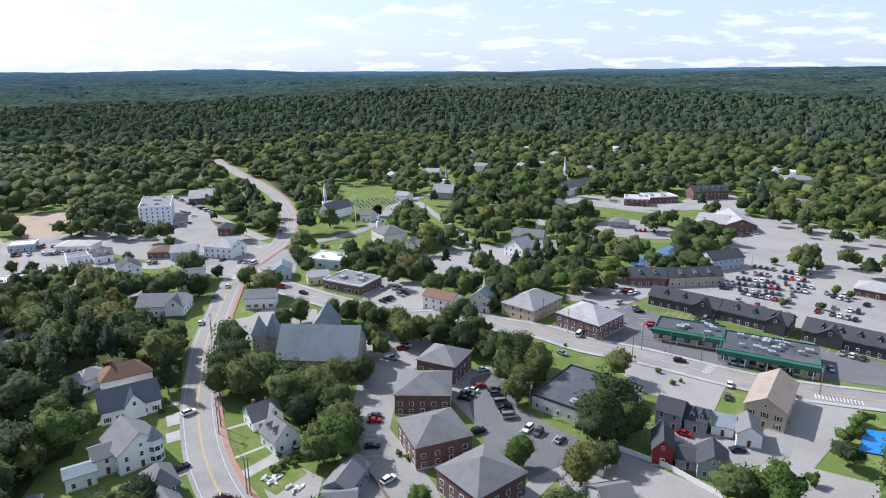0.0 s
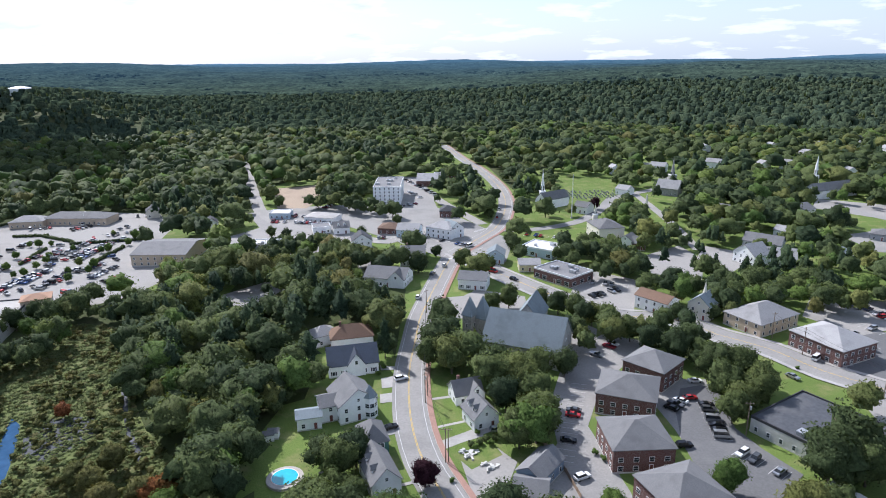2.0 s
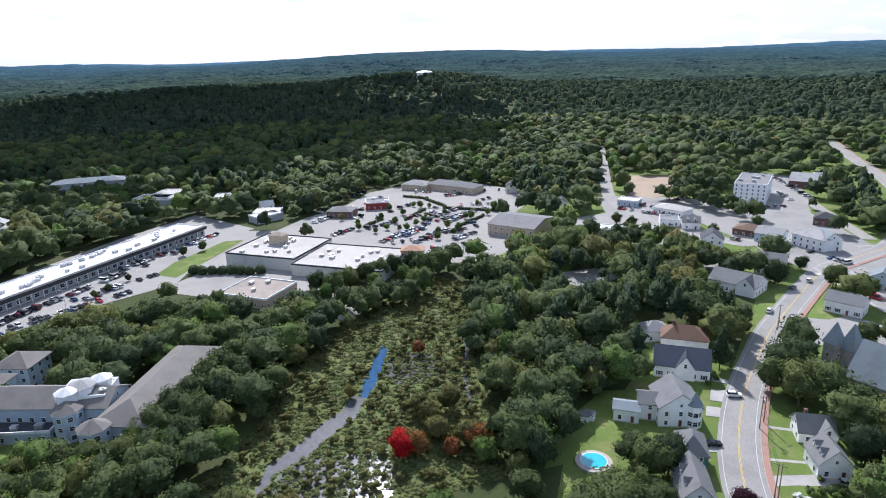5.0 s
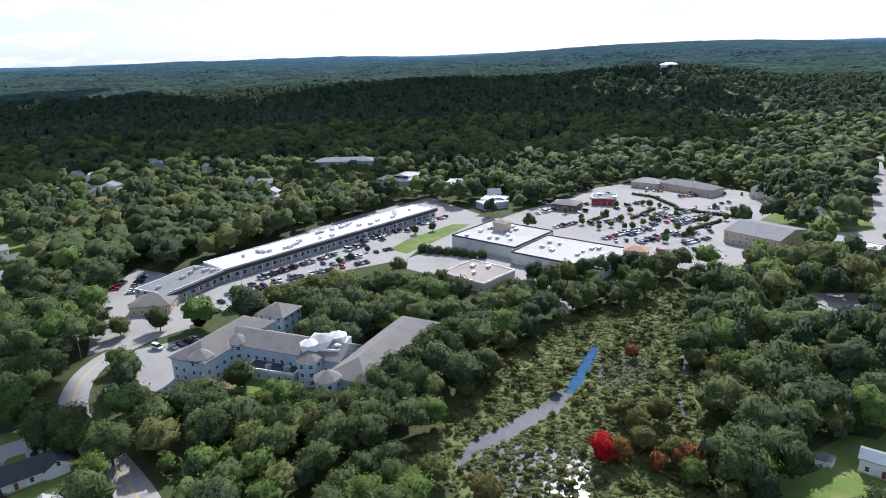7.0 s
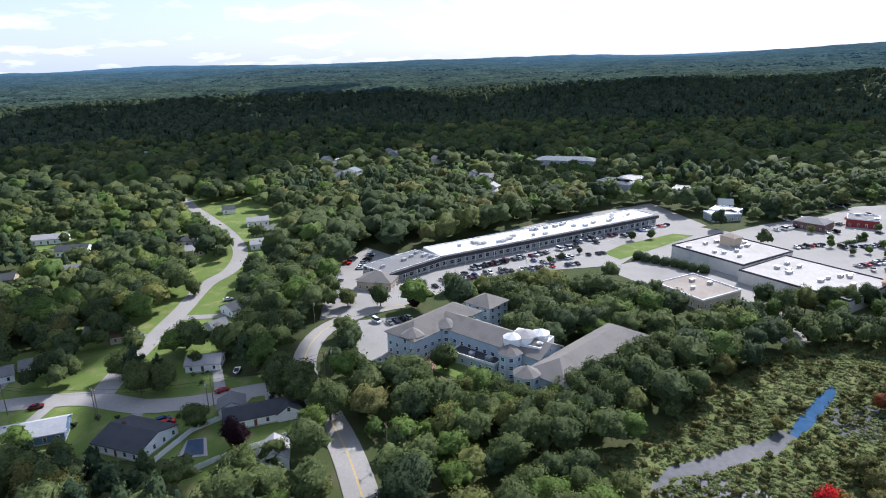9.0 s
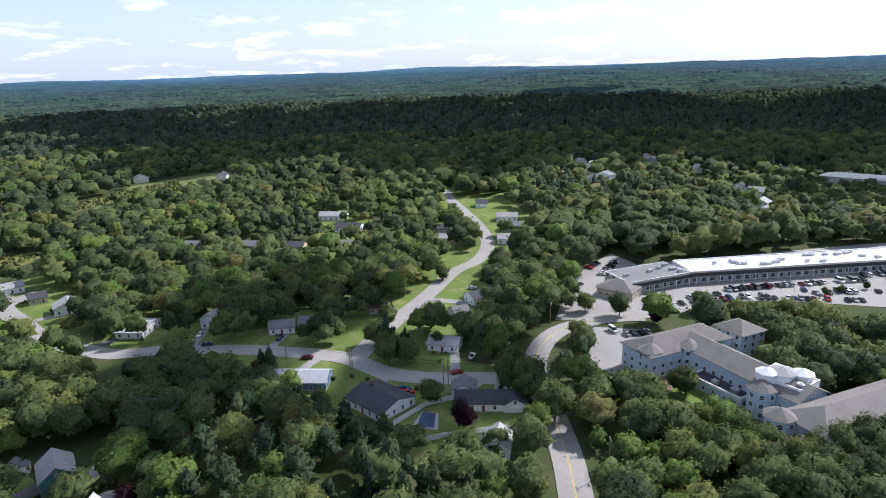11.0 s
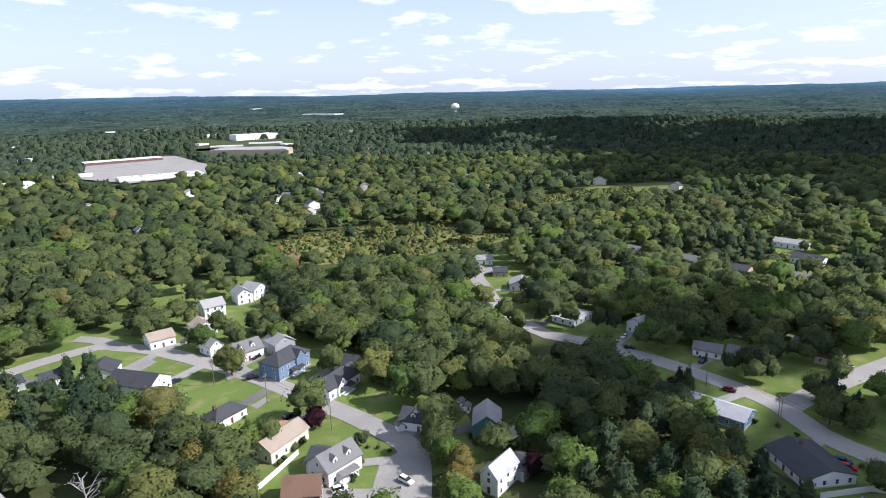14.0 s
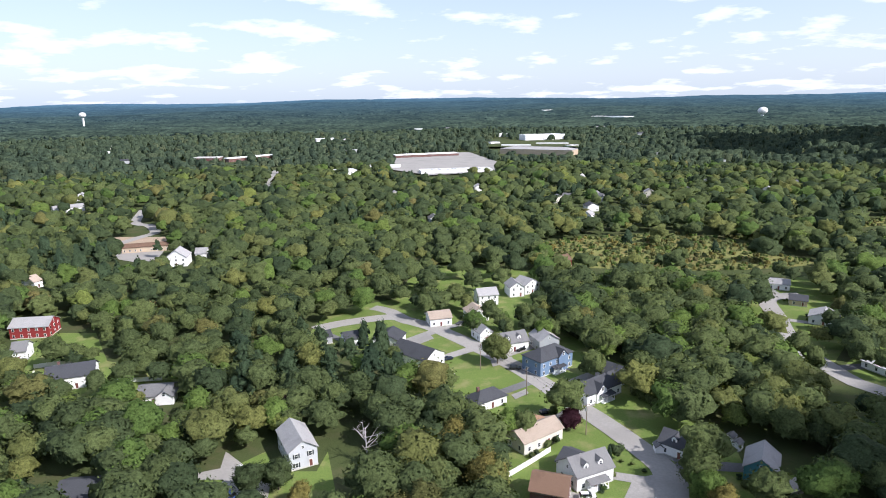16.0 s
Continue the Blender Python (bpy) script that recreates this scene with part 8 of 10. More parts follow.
for bx_, by_, w_, d_, h_ in ((-141, -2057, 62, 30, 9), (156, -1319, 36, 20, 6), (65, -1013, 30, 18, 5), (-192, -1683, 41, 24, 8), (38, -1950, 28, 20, 9), (-507, -2628, 112, 40, 17)):
    building(bx_, by_, math.degrees(math.atan2(bx_, -by_)) * -1 + 180, w_, d_, h_, "flat", 0, "wall_white", "flat_white", "far pale commercial building among the woods", category="store", name="store", windows=0, doors=0)

# ---- parked and moving cars
car_row(-22.8, 195.3, -20.4, 150.7, 90, 0.35)
car_row(-14.3, 231.3, -20.3, 217.1, 90, 0.7)
car_row(16.6, 194.9, 20.8, 175.0, 90, 0.8)
car_row(23.8, 170.1, 35.2, 162.5, 90, 0.85)
car_row(10.0, 195.0, 5.9, 186.6, 90, 0.7)
car_row(8.0, 173.5, 11.0, 166.5, 90, 0.6)
car(-14.8, 144.9, 45.0, "suv", "white")
car(12.1, 196.4, 27.1, "sedan", "red")
car(13.9, 208.7, 20.4, "sedan", "white")
car_row(89.7, 242.3, 106.1, 228.3, 90, 0.45)
car_row(106.2, 215.8, 126.5, 202.9, 90, 0.5)
car_row(137.8, 208.5, 144.5, 206.2, 90, 0.8)
car_row(77.6, 257.9, 62.8, 236.9, 90, 0.3)
car(87.6, 215.2, -17.3, "suv", "black")
car(45.2, 222.1, -43.9, "sedan", "silver")
car(55.4, 239.9, 58.4, "van", "white")
car(61.8, 240.4, 57.5, "suv", "white")
car(98.0, 196.6, 62.7, "sedan", "white")
car(93.7, 188.4, 61.7, "sedan", "grey")
car(71.3, 166.2, -36.4, "sedan", "red")
car(83.4, 157.8, -0.5, "sedan", "navy")
car_row(77.5, 305.0, 94.5, 289.6, 90, 0.8)
car_row(80.8, 300.6, 93.3, 285.6, 90, 0.5)
car_row(169.3, 332.3, 193.3, 314.2, 90, 0.75)
car_row(158.6, 322.4, 188.2, 305.1, 90, 0.8)
car_row(148.5, 313.0, 183.3, 296.5, 90, 0.85)
car_row(142.5, 305.8, 176.9, 290.0, 90, 0.85)
car_row(136.4, 298.1, 170.3, 283.0, 90, 0.8)
car_row(143.8, 289.7, 161.0, 275.5, 90, 0.8)
car_row(136.3, 278.9, 150.7, 265.7, 90, 0.6)
car_row(122.8, 315.3, 145.1, 298.8, 90, 0.5)
car_row(170.2, 273.2, 187.9, 260.4, 90, 0.7)
car_row(165.8, 265.5, 178.4, 253.4, 90, 0.7)
car_row(184.5, 284.3, 194.5, 270.7, 90, 0.7)
car_row(78.1, 278.9, 90.1, 266.5, 90, 0.6)
car_row(190.5, 396.9, 209.2, 405.3, 90, 0.7)
car_row(122.6, 416.3, 145.3, 409.6, 90, 0.7)
car_row(-230.2, 535.3, -177.9, 476.1, 90, 0.7)
car_row(-204.5, 482.8, -185.9, 462.7, 90, 0.6)
car_row(-82.1, 377.4, -55.5, 374.4, 90, 0.6)
car_row(-35.3, 298.9, -14.2, 298.6, 90, 0.6)
car_row(-31.7, 276.7, -18.0, 292.0, 90, 0.7)
car_row(-234.9, 362.7, -212.6, 369.7, 90, 0.5)
car_row(-242.6, 408.4, -244.0, 428.7, 90, 0.8)
car_row(-253.9, 378.0, -237.7, 380.3, 90, 0.6)
car_row(-176.9, 341.3, -156.2, 345.3, 90, 0.5)
car_row(-190.4, 427.6, -179.0, 444.3, 90, 0.6)
car_row(-255.8, 359.5, -228.8, 365.0, 90, 0.5)
car_row(-212.3, 341.9, -194.2, 350.4, 90, 0.5)
car_row(-128.5, 349.3, -100.0, 340.0, 90, 0.4)
car(-115.5, 440.4, 101.9, "suv", "white")
car(-110.2, 415.7, 105.7, "sedan", "red")
car(-109.1, 302.6, 102.2, "suv", "white")
car(-110.2, 287.8, 90.0, "suv", "grey")
car(-81.6, 300.5, -20.8, "van", "red")
car(-68.4, 291.6, -28.2, "suv", "black")
car(-48.9, 272.2, -28.9, "sedan", "grey")
car(-34.7, 263.4, -19.6, "sedan", "white")
car(-19.2, 256.3, -27.4, "suv", "black")
car(-81.1, 179.6, 42.2, "suv", "white")
car(-41.5, 159.3, 33.4, "suv", "silver")
car(-104.8, 254.3, 103.6, "suv", "white")
car(-72.1, 150.6, 48.0, "sedan", "black")
car_row(101.2, 229.9, 108.3, 224.6, 90, 0.6)
car_row(105.8, 214.8, 130.0, 202.0, 90, 0.6)
car_row(148.0, 224.2, 157.4, 215.2, 90, 0.7)
car_row(87.2, 269.3, 87.8, 243.5, 90, 0.35)
car_row(99.6, 264.3, 115.8, 251.7, 90, 0.5)
car_row(108.4, 326.2, 124.3, 327.9, 90, 0.6)
car_row(183.2, 289.1, 191.6, 282.7, 90, 0.8)
car_row(140.4, 270.7, 152.9, 260.2, 90, 0.6)
car_row(63.3, 271.8, 74.9, 266.7, 90, 0.6)
tree(188.4, 287.1, 5, 0.95, "leaf_fresh", "round")
tree(170.5, 267.6, 4, 0.95, "leaf_fresh", "round")
tree(192.3, 282.3, 4, 0.95, "leaf_fresh", "round")
tree(187.6, 315.6, 6, 0.95, "leaf_fresh", "round")
tree(200.9, 323.3, 6, 0.95, "leaf_fresh", "round")
tree(183.3, 336.1, 5, 0.95, "leaf_fresh", "round")
tree(154.6, 271.5, 4, 0.95, "leaf_fresh", "round")
tree(128.9, 262.7, 3, 0.95, "leaf_fresh", "round")
tree(31.5, 278.0, 8, 0.95, "leaf_fresh", "round")
tree(41.2, 281.8, 8, 0.95, "leaf_fresh", "round")
car_row(-395.7, 204.5, -400.4, 235.5, 90, 0.3)
car_row(-363.6, 200.9, -366.1, 230.1, 90, 0.3)
car_row(-334.0, 204.7, -339.4, 254.2, 90, 0.5)
car_row(-309.3, 206.5, -310.6, 240.0, 90, 0.6)
car_row(-423.1, 241.0, -433.0, 270.2, 90, 0.5)
car_row(-316.8, 236.3, -321.1, 276.9, 90, 0.5)
car_row(-294.0, 222.3, -289.6, 260.0, 90, 0.6)
car_row(-269.7, 206.6, -264.1, 234.0, 90, 0.6)
car_row(-318.3, 255.3, -323.0, 299.4, 90, 0.5)
car_row(-391.7, 311.7, -352.9, 352.6, 90, 0.6)
car_row(-403.1, 294.0, -372.2, 322.9, 90, 0.4)
car_row(-344.0, 287.1, -324.8, 317.9, 90, 0.5)
car_row(-298.2, 194.9, -288.2, 225.8, 90, 0.5)
car_row(-284.4, -17.4, -303.2, 9.5, 90, 0.75)
car_row(-302.8, 4.2, -317.1, 61.0, 90, 0.7)
car_row(-322.8, 33.4, -335.1, 78.2, 90, 0.55)
car_row(-309.0, -25.9, -329.3, -0.3, 90, 0.7)
car_row(-294.9, -11.7, -305.6, 1.5, 90, 0.8)
car_row(-309.9, 1.7, -334.0, 35.4, 90, 0.7)
car_row(-318.5, 13.2, -339.1, 48.7, 90, 0.7)
car_row(-338.4, 45.4, -356.1, 78.6, 90, 0.6)
car_row(-355.9, 64.9, -391.6, 129.9, 90, 0.6)
car_row(-359.2, 86.3, -382.3, 115.0, 90, 0.5)
car_row(-280.1, -28.3, -294.3, -19.2, 90, 0.6)
car_row(-316.5, 33.1, -328.7, 59.4, 90, 0.5)
car_row(-326.8, 254.9, -337.8, 287.7, 90, 0.8)
car_row(-309.4, 247.1, -322.5, 291.0, 90, 0.8)
car_row(-373.4, 301.1, -367.4, 329.8, 90, 0.7)
car_row(-302.9, 194.3, -310.0, 218.7, 90, 0.8)
car_row(-302.6, 208.7, -310.1, 233.4, 90, 0.75)
car_row(-287.9, 208.1, -296.4, 239.1, 90, 0.7)
car_row(-276.2, 228.6, -280.1, 249.3, 90, 0.8)
car_row(-336.2, 180.8, -340.9, 199.2, 90, 0.8)
car_row(-394.4, 242.5, -406.0, 266.5, 90, 0.7)
car_row(-368.4, 206.5, -385.4, 236.2, 90, 0.5)
car_row(-292.8, 244.1, -300.2, 272.6, 90, 0.5)
car_row(-321.3, 243.7, -348.6, 272.7, 90, 0.6)
car_row(-345.5, 297.8, -342.3, 323.4, 90, 0.5)
car_row(-372.5, 187.4, -378.8, 203.5, 90, 0.6)
car_row(-360.6, 240.8, -372.0, 271.3, 90, 0.4)
hedge(-335.7, 236.3, -349.7, 263.1, 1.6, 2.4)
hedge(-343.5, 276.0, -309.8, 297.0, 1.6, 2.4)
hedge(-377.4, 284.8, -345.4, 279.3, 1.6, 2.4)
hedge(-395.6, 278.2, -376.5, 286.5, 1.6, 2.4)
hedge(-339.1, 206.3, -348.5, 226.6, 1.6, 2.4)
hedge(-298.3, 252.5, -306.9, 280.5, 1.6, 2.4)
tree(-350.3, 226.7, 5, 0.95, "leaf_fresh", "round")
tree(-333.7, 226.9, 5, 0.95, "leaf_fresh", "round")
tree(-319.7, 233.3, 5, 0.95, "leaf_fresh", "round")
tree(-300.5, 243.9, 6, 0.95, "leaf_fresh", "round")
tree(-290.4, 244.6, 6, 0.95, "leaf_fresh", "round")
tree(-366.0, 205.4, 5, 0.95, "leaf_fresh", "round")
tree(-329.4, 249.3, 5, 0.95, "leaf_fresh", "round")
tree(-314.5, 222.4, 5, 0.95, "leaf_fresh", "round")
tree(-293.8, 231.0, 5, 0.95, "leaf_fresh", "round")
tree(-308.4, 270.8, 6, 0.95, "leaf_fresh", "round")
tree(-314.0, 297.2, 7, 0.95, "leaf_fresh", "round")
tree(-357.5, 265.4, 6, 0.95, "leaf_fresh", "round")
tree(-366.8, 244.8, 5, 0.95, "leaf_fresh", "round")
tree(-336.8, 200.8, 5, 0.95, "leaf_fresh", "round")
tree(-322.7, 204.2, 4, 0.95, "leaf_fresh", "round")
hedge(-323.8, 92.8, -299.2, 118.2, 4, 6)
hedge(-46.7, 149.8, -41.3, 155.3, 1.8, 2.2)
car_row(-321.6, -64.7, -336.8, -60.4, 90, 0.8)
car_row(-243.1, -32.6, -249.8, -22.7, 90, 0.6)
car(-281.1, -62.4, 139.8, "sedan", "silver")
car(-245.7, -37.1, 40.8, "van", "white")
car_row(-315.6, -55.1, -342.4, -51.8, 90, 0.8)
car(-175.9, -186.6, 133.5, "sedan", "navy")
car(-179.9, -140.4, 116.9, "sedan", "maroon")
car(-188.8, -82.2, 130.7, "sedan", "red")
car(-297.3, -61.9, 152.8, "sedan", "grey")
car(-276.3, -58.7, 123.5, "suv", "white")
car(-170.8, -94.1, 127.6, "suv", "blue")
car(-169.1, -91.8, 123.6, "suv", "red")
car(-275.0, -110.4, 113.8, "sedan", "white")
car(56.7, -165.7, 134.1, "suv", "white")
car(56.1, -153.3, 146.6, "suv", "blue")
car(-37.2, -196.5, -158.1, "suv", "black")
car(-40.0, -149.3, 177.6, "suv", "white")
car(-31.4, -233.4, 176.9, "suv", "black")
car(-5.0, -244.5, -149.1, "sedan", "navy")
car(-57.5, -144.4, 112.2, "suv", "white")
car(-165.1, -285.5, -142.8, "sedan", "grey")

# ---- single trees
tree(-74.1, 196.7, 17, 0.95, "leaf", "round")
tree(-66.1, 189.4, 16, 0.95, "leaf", "round")
tree(-75.2, 191.0, 13, 0.95, "leaf", "round")
tree(-63.4, 195.9, 14, 0.95, "leaf", "round")
tree(-48.5, 185.3, 16, 0.95, "leaf", "round")
tree(-40.2, 180.2, 17, 0.95, "leaf", "round")
tree(-37.2, 193.5, 14, 0.95, "leaf", "round")
tree(-41.9, 170.5, 13, 0.95, "leaf", "round")
tree(-29.5, 157.0, 14, 0.95, "leaf", "round")
tree(-28.4, 199.2, 11, 0.95, "leaf", "round")
tree(-42.0, 209.6, 10, 0.95, "leaf", "round")
tree(-15.7, 231.1, 13, 0.95, "leaf", "round")
tree(-9.2, 235.3, 12, 0.95, "leaf", "round")
tree(-1.2, 228.1, 13, 0.95, "leaf", "round")
tree(7.4, 223.9, 14, 0.95, "leaf", "round")
tree(14.4, 232.1, 12, 0.95, "leaf", "round")
tree(19.4, 212.0, 15, 0.95, "leaf", "round")
tree(27.6, 211.9, 15, 0.95, "leaf", "round")
tree(22.2, 199.3, 14, 0.95, "leaf", "round")
tree(31.9, 199.2, 14, 0.95, "leaf", "round")
tree(23.6, 185.3, 12, 0.95, "leaf", "round")
tree(27.0, 191.1, 12, 0.95, "leaf", "round")
tree(50.1, 168.9, 20, 0.95, "leaf", "round")
tree(44.2, 161.3, 18, 0.95, "leaf", "round")
tree(53.2, 164.3, 15, 0.95, "leaf", "round")
tree(35.5, 142.7, 13, 0.95, "leaf", "round")
tree(44.1, 150.0, 9, 0.95, "leaf", "round")
tree(20.1, 150.6, 10, 0.95, "leaf_fresh", "round")
tree(-6.5, 132.7, 8, 0.95, "leaf_fresh", "round")
tree(80.7, 131.4, 15, 0.95, "leaf_fresh", "round")
tree(77.4, 132.2, 10, 0.95, "leaf_fresh", "round")
tree(-277.4, 402.2, 10, 0.95, "leaf", "round")
tree(-248.5, 410.0, 11, 0.95, "leaf", "round")
tree(-182.4, 399.9, 12, 0.95, "leaf", "round")
tree(-218.7, 414.1, 13, 0.95, "leaf", "round")
tree(-80.9, 342.0, 11, 0.95, "leaf", "round")
tree(-99.6, 304.3, 11, 0.95, "leaf", "round")
tree(-118.5, 288.7, 12, 0.95, "leaf", "round")
tree(-141.5, 290.8, 11, 0.95, "leaf", "round")
tree(-221.3, 325.5, 8, 0.95, "leaf", "round")
tree(-169.5, 378.8, 8, 0.95, "leaf", "round")
tree(-178.1, 341.9, 8, 0.95, "leaf", "round")
tree(-187.8, 316.1, 9, 0.95, "leaf", "round")
tree(-233.4, 326.8, 8, 0.95, "leaf", "round")
tree(-133.6, 325.1, 8, 0.95, "leaf", "round")
tree(-118.6, 316.8, 8, 0.95, "leaf", "round")
tree(-125.9, 437.7, 9, 0.95, "leaf", "round")
tree(-140.0, 466.6, 9, 0.95, "leaf", "round")
tree(-115.2, 412.1, 9, 0.95, "leaf", "round")
tree(-86.9, 237.7, 9, 0.95, "leaf_maroon", "round")
tree(-49.0, 461.6, 10, 0.95, "leaf_maroon", "round")
tree(-93.1, 192.6, 17, 0.5, "leaf_pine", "pine")
tree(115.8, 160.5, 6, 1.0, "leaf_fresh", "bush")
tree(122.0, 166.5, 6, 1.0, "leaf_fresh", "bush")
tree(127.6, 171.3, 6, 1.0, "leaf_fresh", "bush")
tree(112.2, 155.8, 5, 1.0, "leaf_fresh", "bush")
tree(96.2, 142.7, 4, 1.0, "leaf_fresh", "bush")
tree(115.1, 189.5, 4, 1.0, "leaf_fresh", "bush")
tree(-98.4, 304.3, 11, 0.95, "leaf", "round")
tree(-118.5, 289.5, 12, 0.95, "leaf", "round")
tree(-61.9, 254.8, 12, 0.95, "leaf", "round")
tree(-67.7, 248.1, 10, 0.95, "leaf", "round")
tree(-40.1, 254.5, 12, 0.95, "leaf", "round")
tree(-32.4, 251.1, 12, 0.95, "leaf", "round")
tree(-47.9, 257.7, 10, 0.95, "leaf", "round")
tree(-24.8, 246.1, 11, 0.95, "leaf", "round")
tree(21.5, 266.9, 8, 0.95, "leaf", "round")
tree(8.6, 262.0, 9, 0.95, "leaf", "round")
tree(-83.3, 345.5, 11, 0.95, "leaf", "round")
tree(-84.5, 305.0, 8, 0.95, "leaf", "round")
tree(-73.4, 130.8, 12, 0.95, "leaf", "round")
tree(-75.4, 125.2, 13, 0.95, "leaf", "round")
tree(-81.5, 126.5, 11, 0.95, "leaf", "round")
tree(-72.0, 117.0, 9, 0.95, "leaf", "round")
tree(-33.5, 152.8, 13, 0.95, "leaf", "round")
tree(-32.1, 164.5, 12, 0.95, "leaf", "round")
tree(-70.1, 107.4, 12, 0.95, "leaf", "round")
tree(-75.6, 102.3, 11, 0.95, "leaf", "round")
tree(-75.1, 111.2, 10, 0.95, "leaf", "round")
tree(-52.4, 128.6, 9, 0.95, "leaf_maroon", "round")
tree(-170.2, -41.8, 15, 0.95, "leaf", "round")
tree(-224.7, 1.7, 11, 0.95, "leaf", "round")
tree(-202.6, -7.8, 11, 0.95, "leaf", "round")
tree(-202.3, -6.2, 9, 0.95, "leaf", "round")
tree(-218.5, -44.3, 10, 0.95, "leaf_fresh", "round")
tree(-183.0, -60.9, 14, 0.95, "leaf", "round")
tree(-180.0, -53.3, 14, 0.95, "leaf", "round")
tree(-183.4, -53.5, 15, 0.95, "leaf", "round")
tree(-166.2, -81.7, 10, 0.95, "leaf", "round")
tree(-188.3, -109.5, 13, 0.95, "leaf", "round")
tree(-199.9, -121.9, 12, 0.95, "leaf", "round")
tree(-190.2, -102.6, 11, 0.95, "leaf", "round")
tree(-161.5, -145.4, 9, 0.95, "leaf", "round")
tree(-147.9, -52.7, 9, 0.95, "leaf", "round")
tree(-141.3, -59.5, 11, 0.95, "leaf", "round")
tree(-138.9, -61.9, 10, 0.95, "leaf", "round")
tree(-207.0, -97.8, 7, 0.95, "leaf", "round")
tree(-219.3, -127.5, 10, 0.95, "leaf", "round")
tree(-217.2, -91.0, 13, 0.95, "leaf", "round")
tree(-223.6, -76.5, 15, 0.95, "leaf", "round")
tree(-229.3, -85.7, 14, 0.95, "leaf", "round")
tree(-204.3, -74.6, 13, 0.95, "leaf", "round")
tree(-233.9, -72.5, 13, 0.95, "leaf", "round")
tree(-198.2, -64.0, 12, 0.95, "leaf", "round")
tree(-282.9, -129.5, 9, 0.95, "leaf", "round")
tree(-223.7, -108.8, 10, 0.95, "leaf", "round")
tree(-156.0, -66.0, 10, 0.95, "leaf_maroon", "round")
tree(-160.2, -146.8, 8, 0.95, "leaf_maroon", "round")
tree(-131.8, -107.0, 14, 0.95, "leaf_gold", "round")
tree(-160.2, -45.3, 11, 0.95, "leaf_fresh", "round")
tree(-173.1, -66.0, 4, 0.95, "leaf_fresh", "round")
tree(-115.4, -74.5, 13, 0.55, "leaf_pine", "pine")
tree(-115.6, -65.5, 13, 0.55, "leaf_pine", "pine")
tree(-120.5, -58.8, 12, 0.55, "leaf_pine", "pine")
tree(-122.6, -50.8, 12, 0.55, "leaf_pine", "pine")
tree(-160.1, -145.2, 12, 0.55, "leaf_pine", "pine")
tree(-161.6, -142.8, 13, 0.55, "leaf_pine", "pine")
tree(-128.1, -100.7, 14, 0.95, "leaf_gold", "round")
tree(-25.0, -239.7, 14, 0.95, "leaf", "round")
tree(-70.9, -151.8, 14, 0.95, "leaf", "round")
tree(-76.5, -218.4, 15, 0.95, "leaf", "round")
tree(-43.1, -185.6, 9, 0.95, "leaf_maroon", "round")
tree(-37.0, -177.1, 4, 0.7, "leaf_pine", "bush")
tree(-52.8, -167.8, 6, 0.7, "leaf_pine", "bush")
tree(-40.2, -156.7, 3, 0.7, "leaf_pine", "bush")
tree(-4.4, -170.8, 13, 0.95, "leaf_gold", "round")
tree(-11.0, -168.3, 12, 0.95, "leaf_gold", "round")
tree(-13.0, -152.6, 13, 0.95, "leaf_gold", "round")
tree(-72.1, -140.2, 10, 0.95, "leaf_gold", "round")
tree(36.7, -149.0, 8, 0.95, "leaf_gold", "round")
tree(18.7, -147.5, 6, 0.8, "leaf_silver", "bush")
tree(44.4, -157.0, 11, 0.95, "leaf", "round")
tree(51.5, -154.6, 11, 0.95, "leaf", "round")
tree(49.6, -194.9, 10, 0.95, "leaf", "round")
tree(-39.6, -195.4, 4, 0.95, "leaf", "round")
tree(49.1, -196.8, 10, 0.95, "leaf_maroon", "round")
tree(-123.6, 82.4, 9, 0.95, "leaf_red", "round")
tree(-123.0, 86.6, 8, 0.95, "leaf_rust", "round")
tree(-171.2, 124.1, 6, 0.95, "leaf_rust", "round")
tree(-113.9, 100.7, 9, 0.95, "leaf_rust", "round")
tree(-110.7, 102.4, 9, 0.95, "leaf_rust", "round")
tree(-115.6, 93.5, 6, 0.95, "leaf_rust", "round")
tree(-217.3, 204.9, 7, 0.95, "leaf_rust", "round")
tree(-160.9, 88.7, 5, 0.95, "leaf_gold", "round")
tree(-122.8, 129.5, 12, 0.95, "leaf_gold", "round")
tree(-140.7, 141.9, 14, 0.95, "leaf_fresh", "round")
tree(-107.5, 98.1, 9, 0.95, "leaf_fresh", "round")
tree(-124.2, 95.2, 9, 0.95, "leaf_olive", "round")
tree(-131.7, 98.7, 9, 0.95, "leaf_olive", "round")
tree(-138.7, 99.8, 8, 0.95, "leaf_olive", "round")
tree(-134.4, 108.2, 9, 0.95, "leaf_olive", "round")
tree(-116.7, 100.3, 9, 0.95, "leaf_olive", "round")
tree(-146.8, 138.9, 10, 0.95, "leaf_olive", "round")
tree(-161.2, 156.1, 11, 0.95, "leaf_olive", "round")
tree(-178.7, 73.7, 9, 0.95, "leaf_olive", "round")
tree(-192.7, 86.2, 9, 0.95, "leaf_olive", "round")
tree(-119.9, 47.7, 9, 0.95, "leaf_olive", "round")

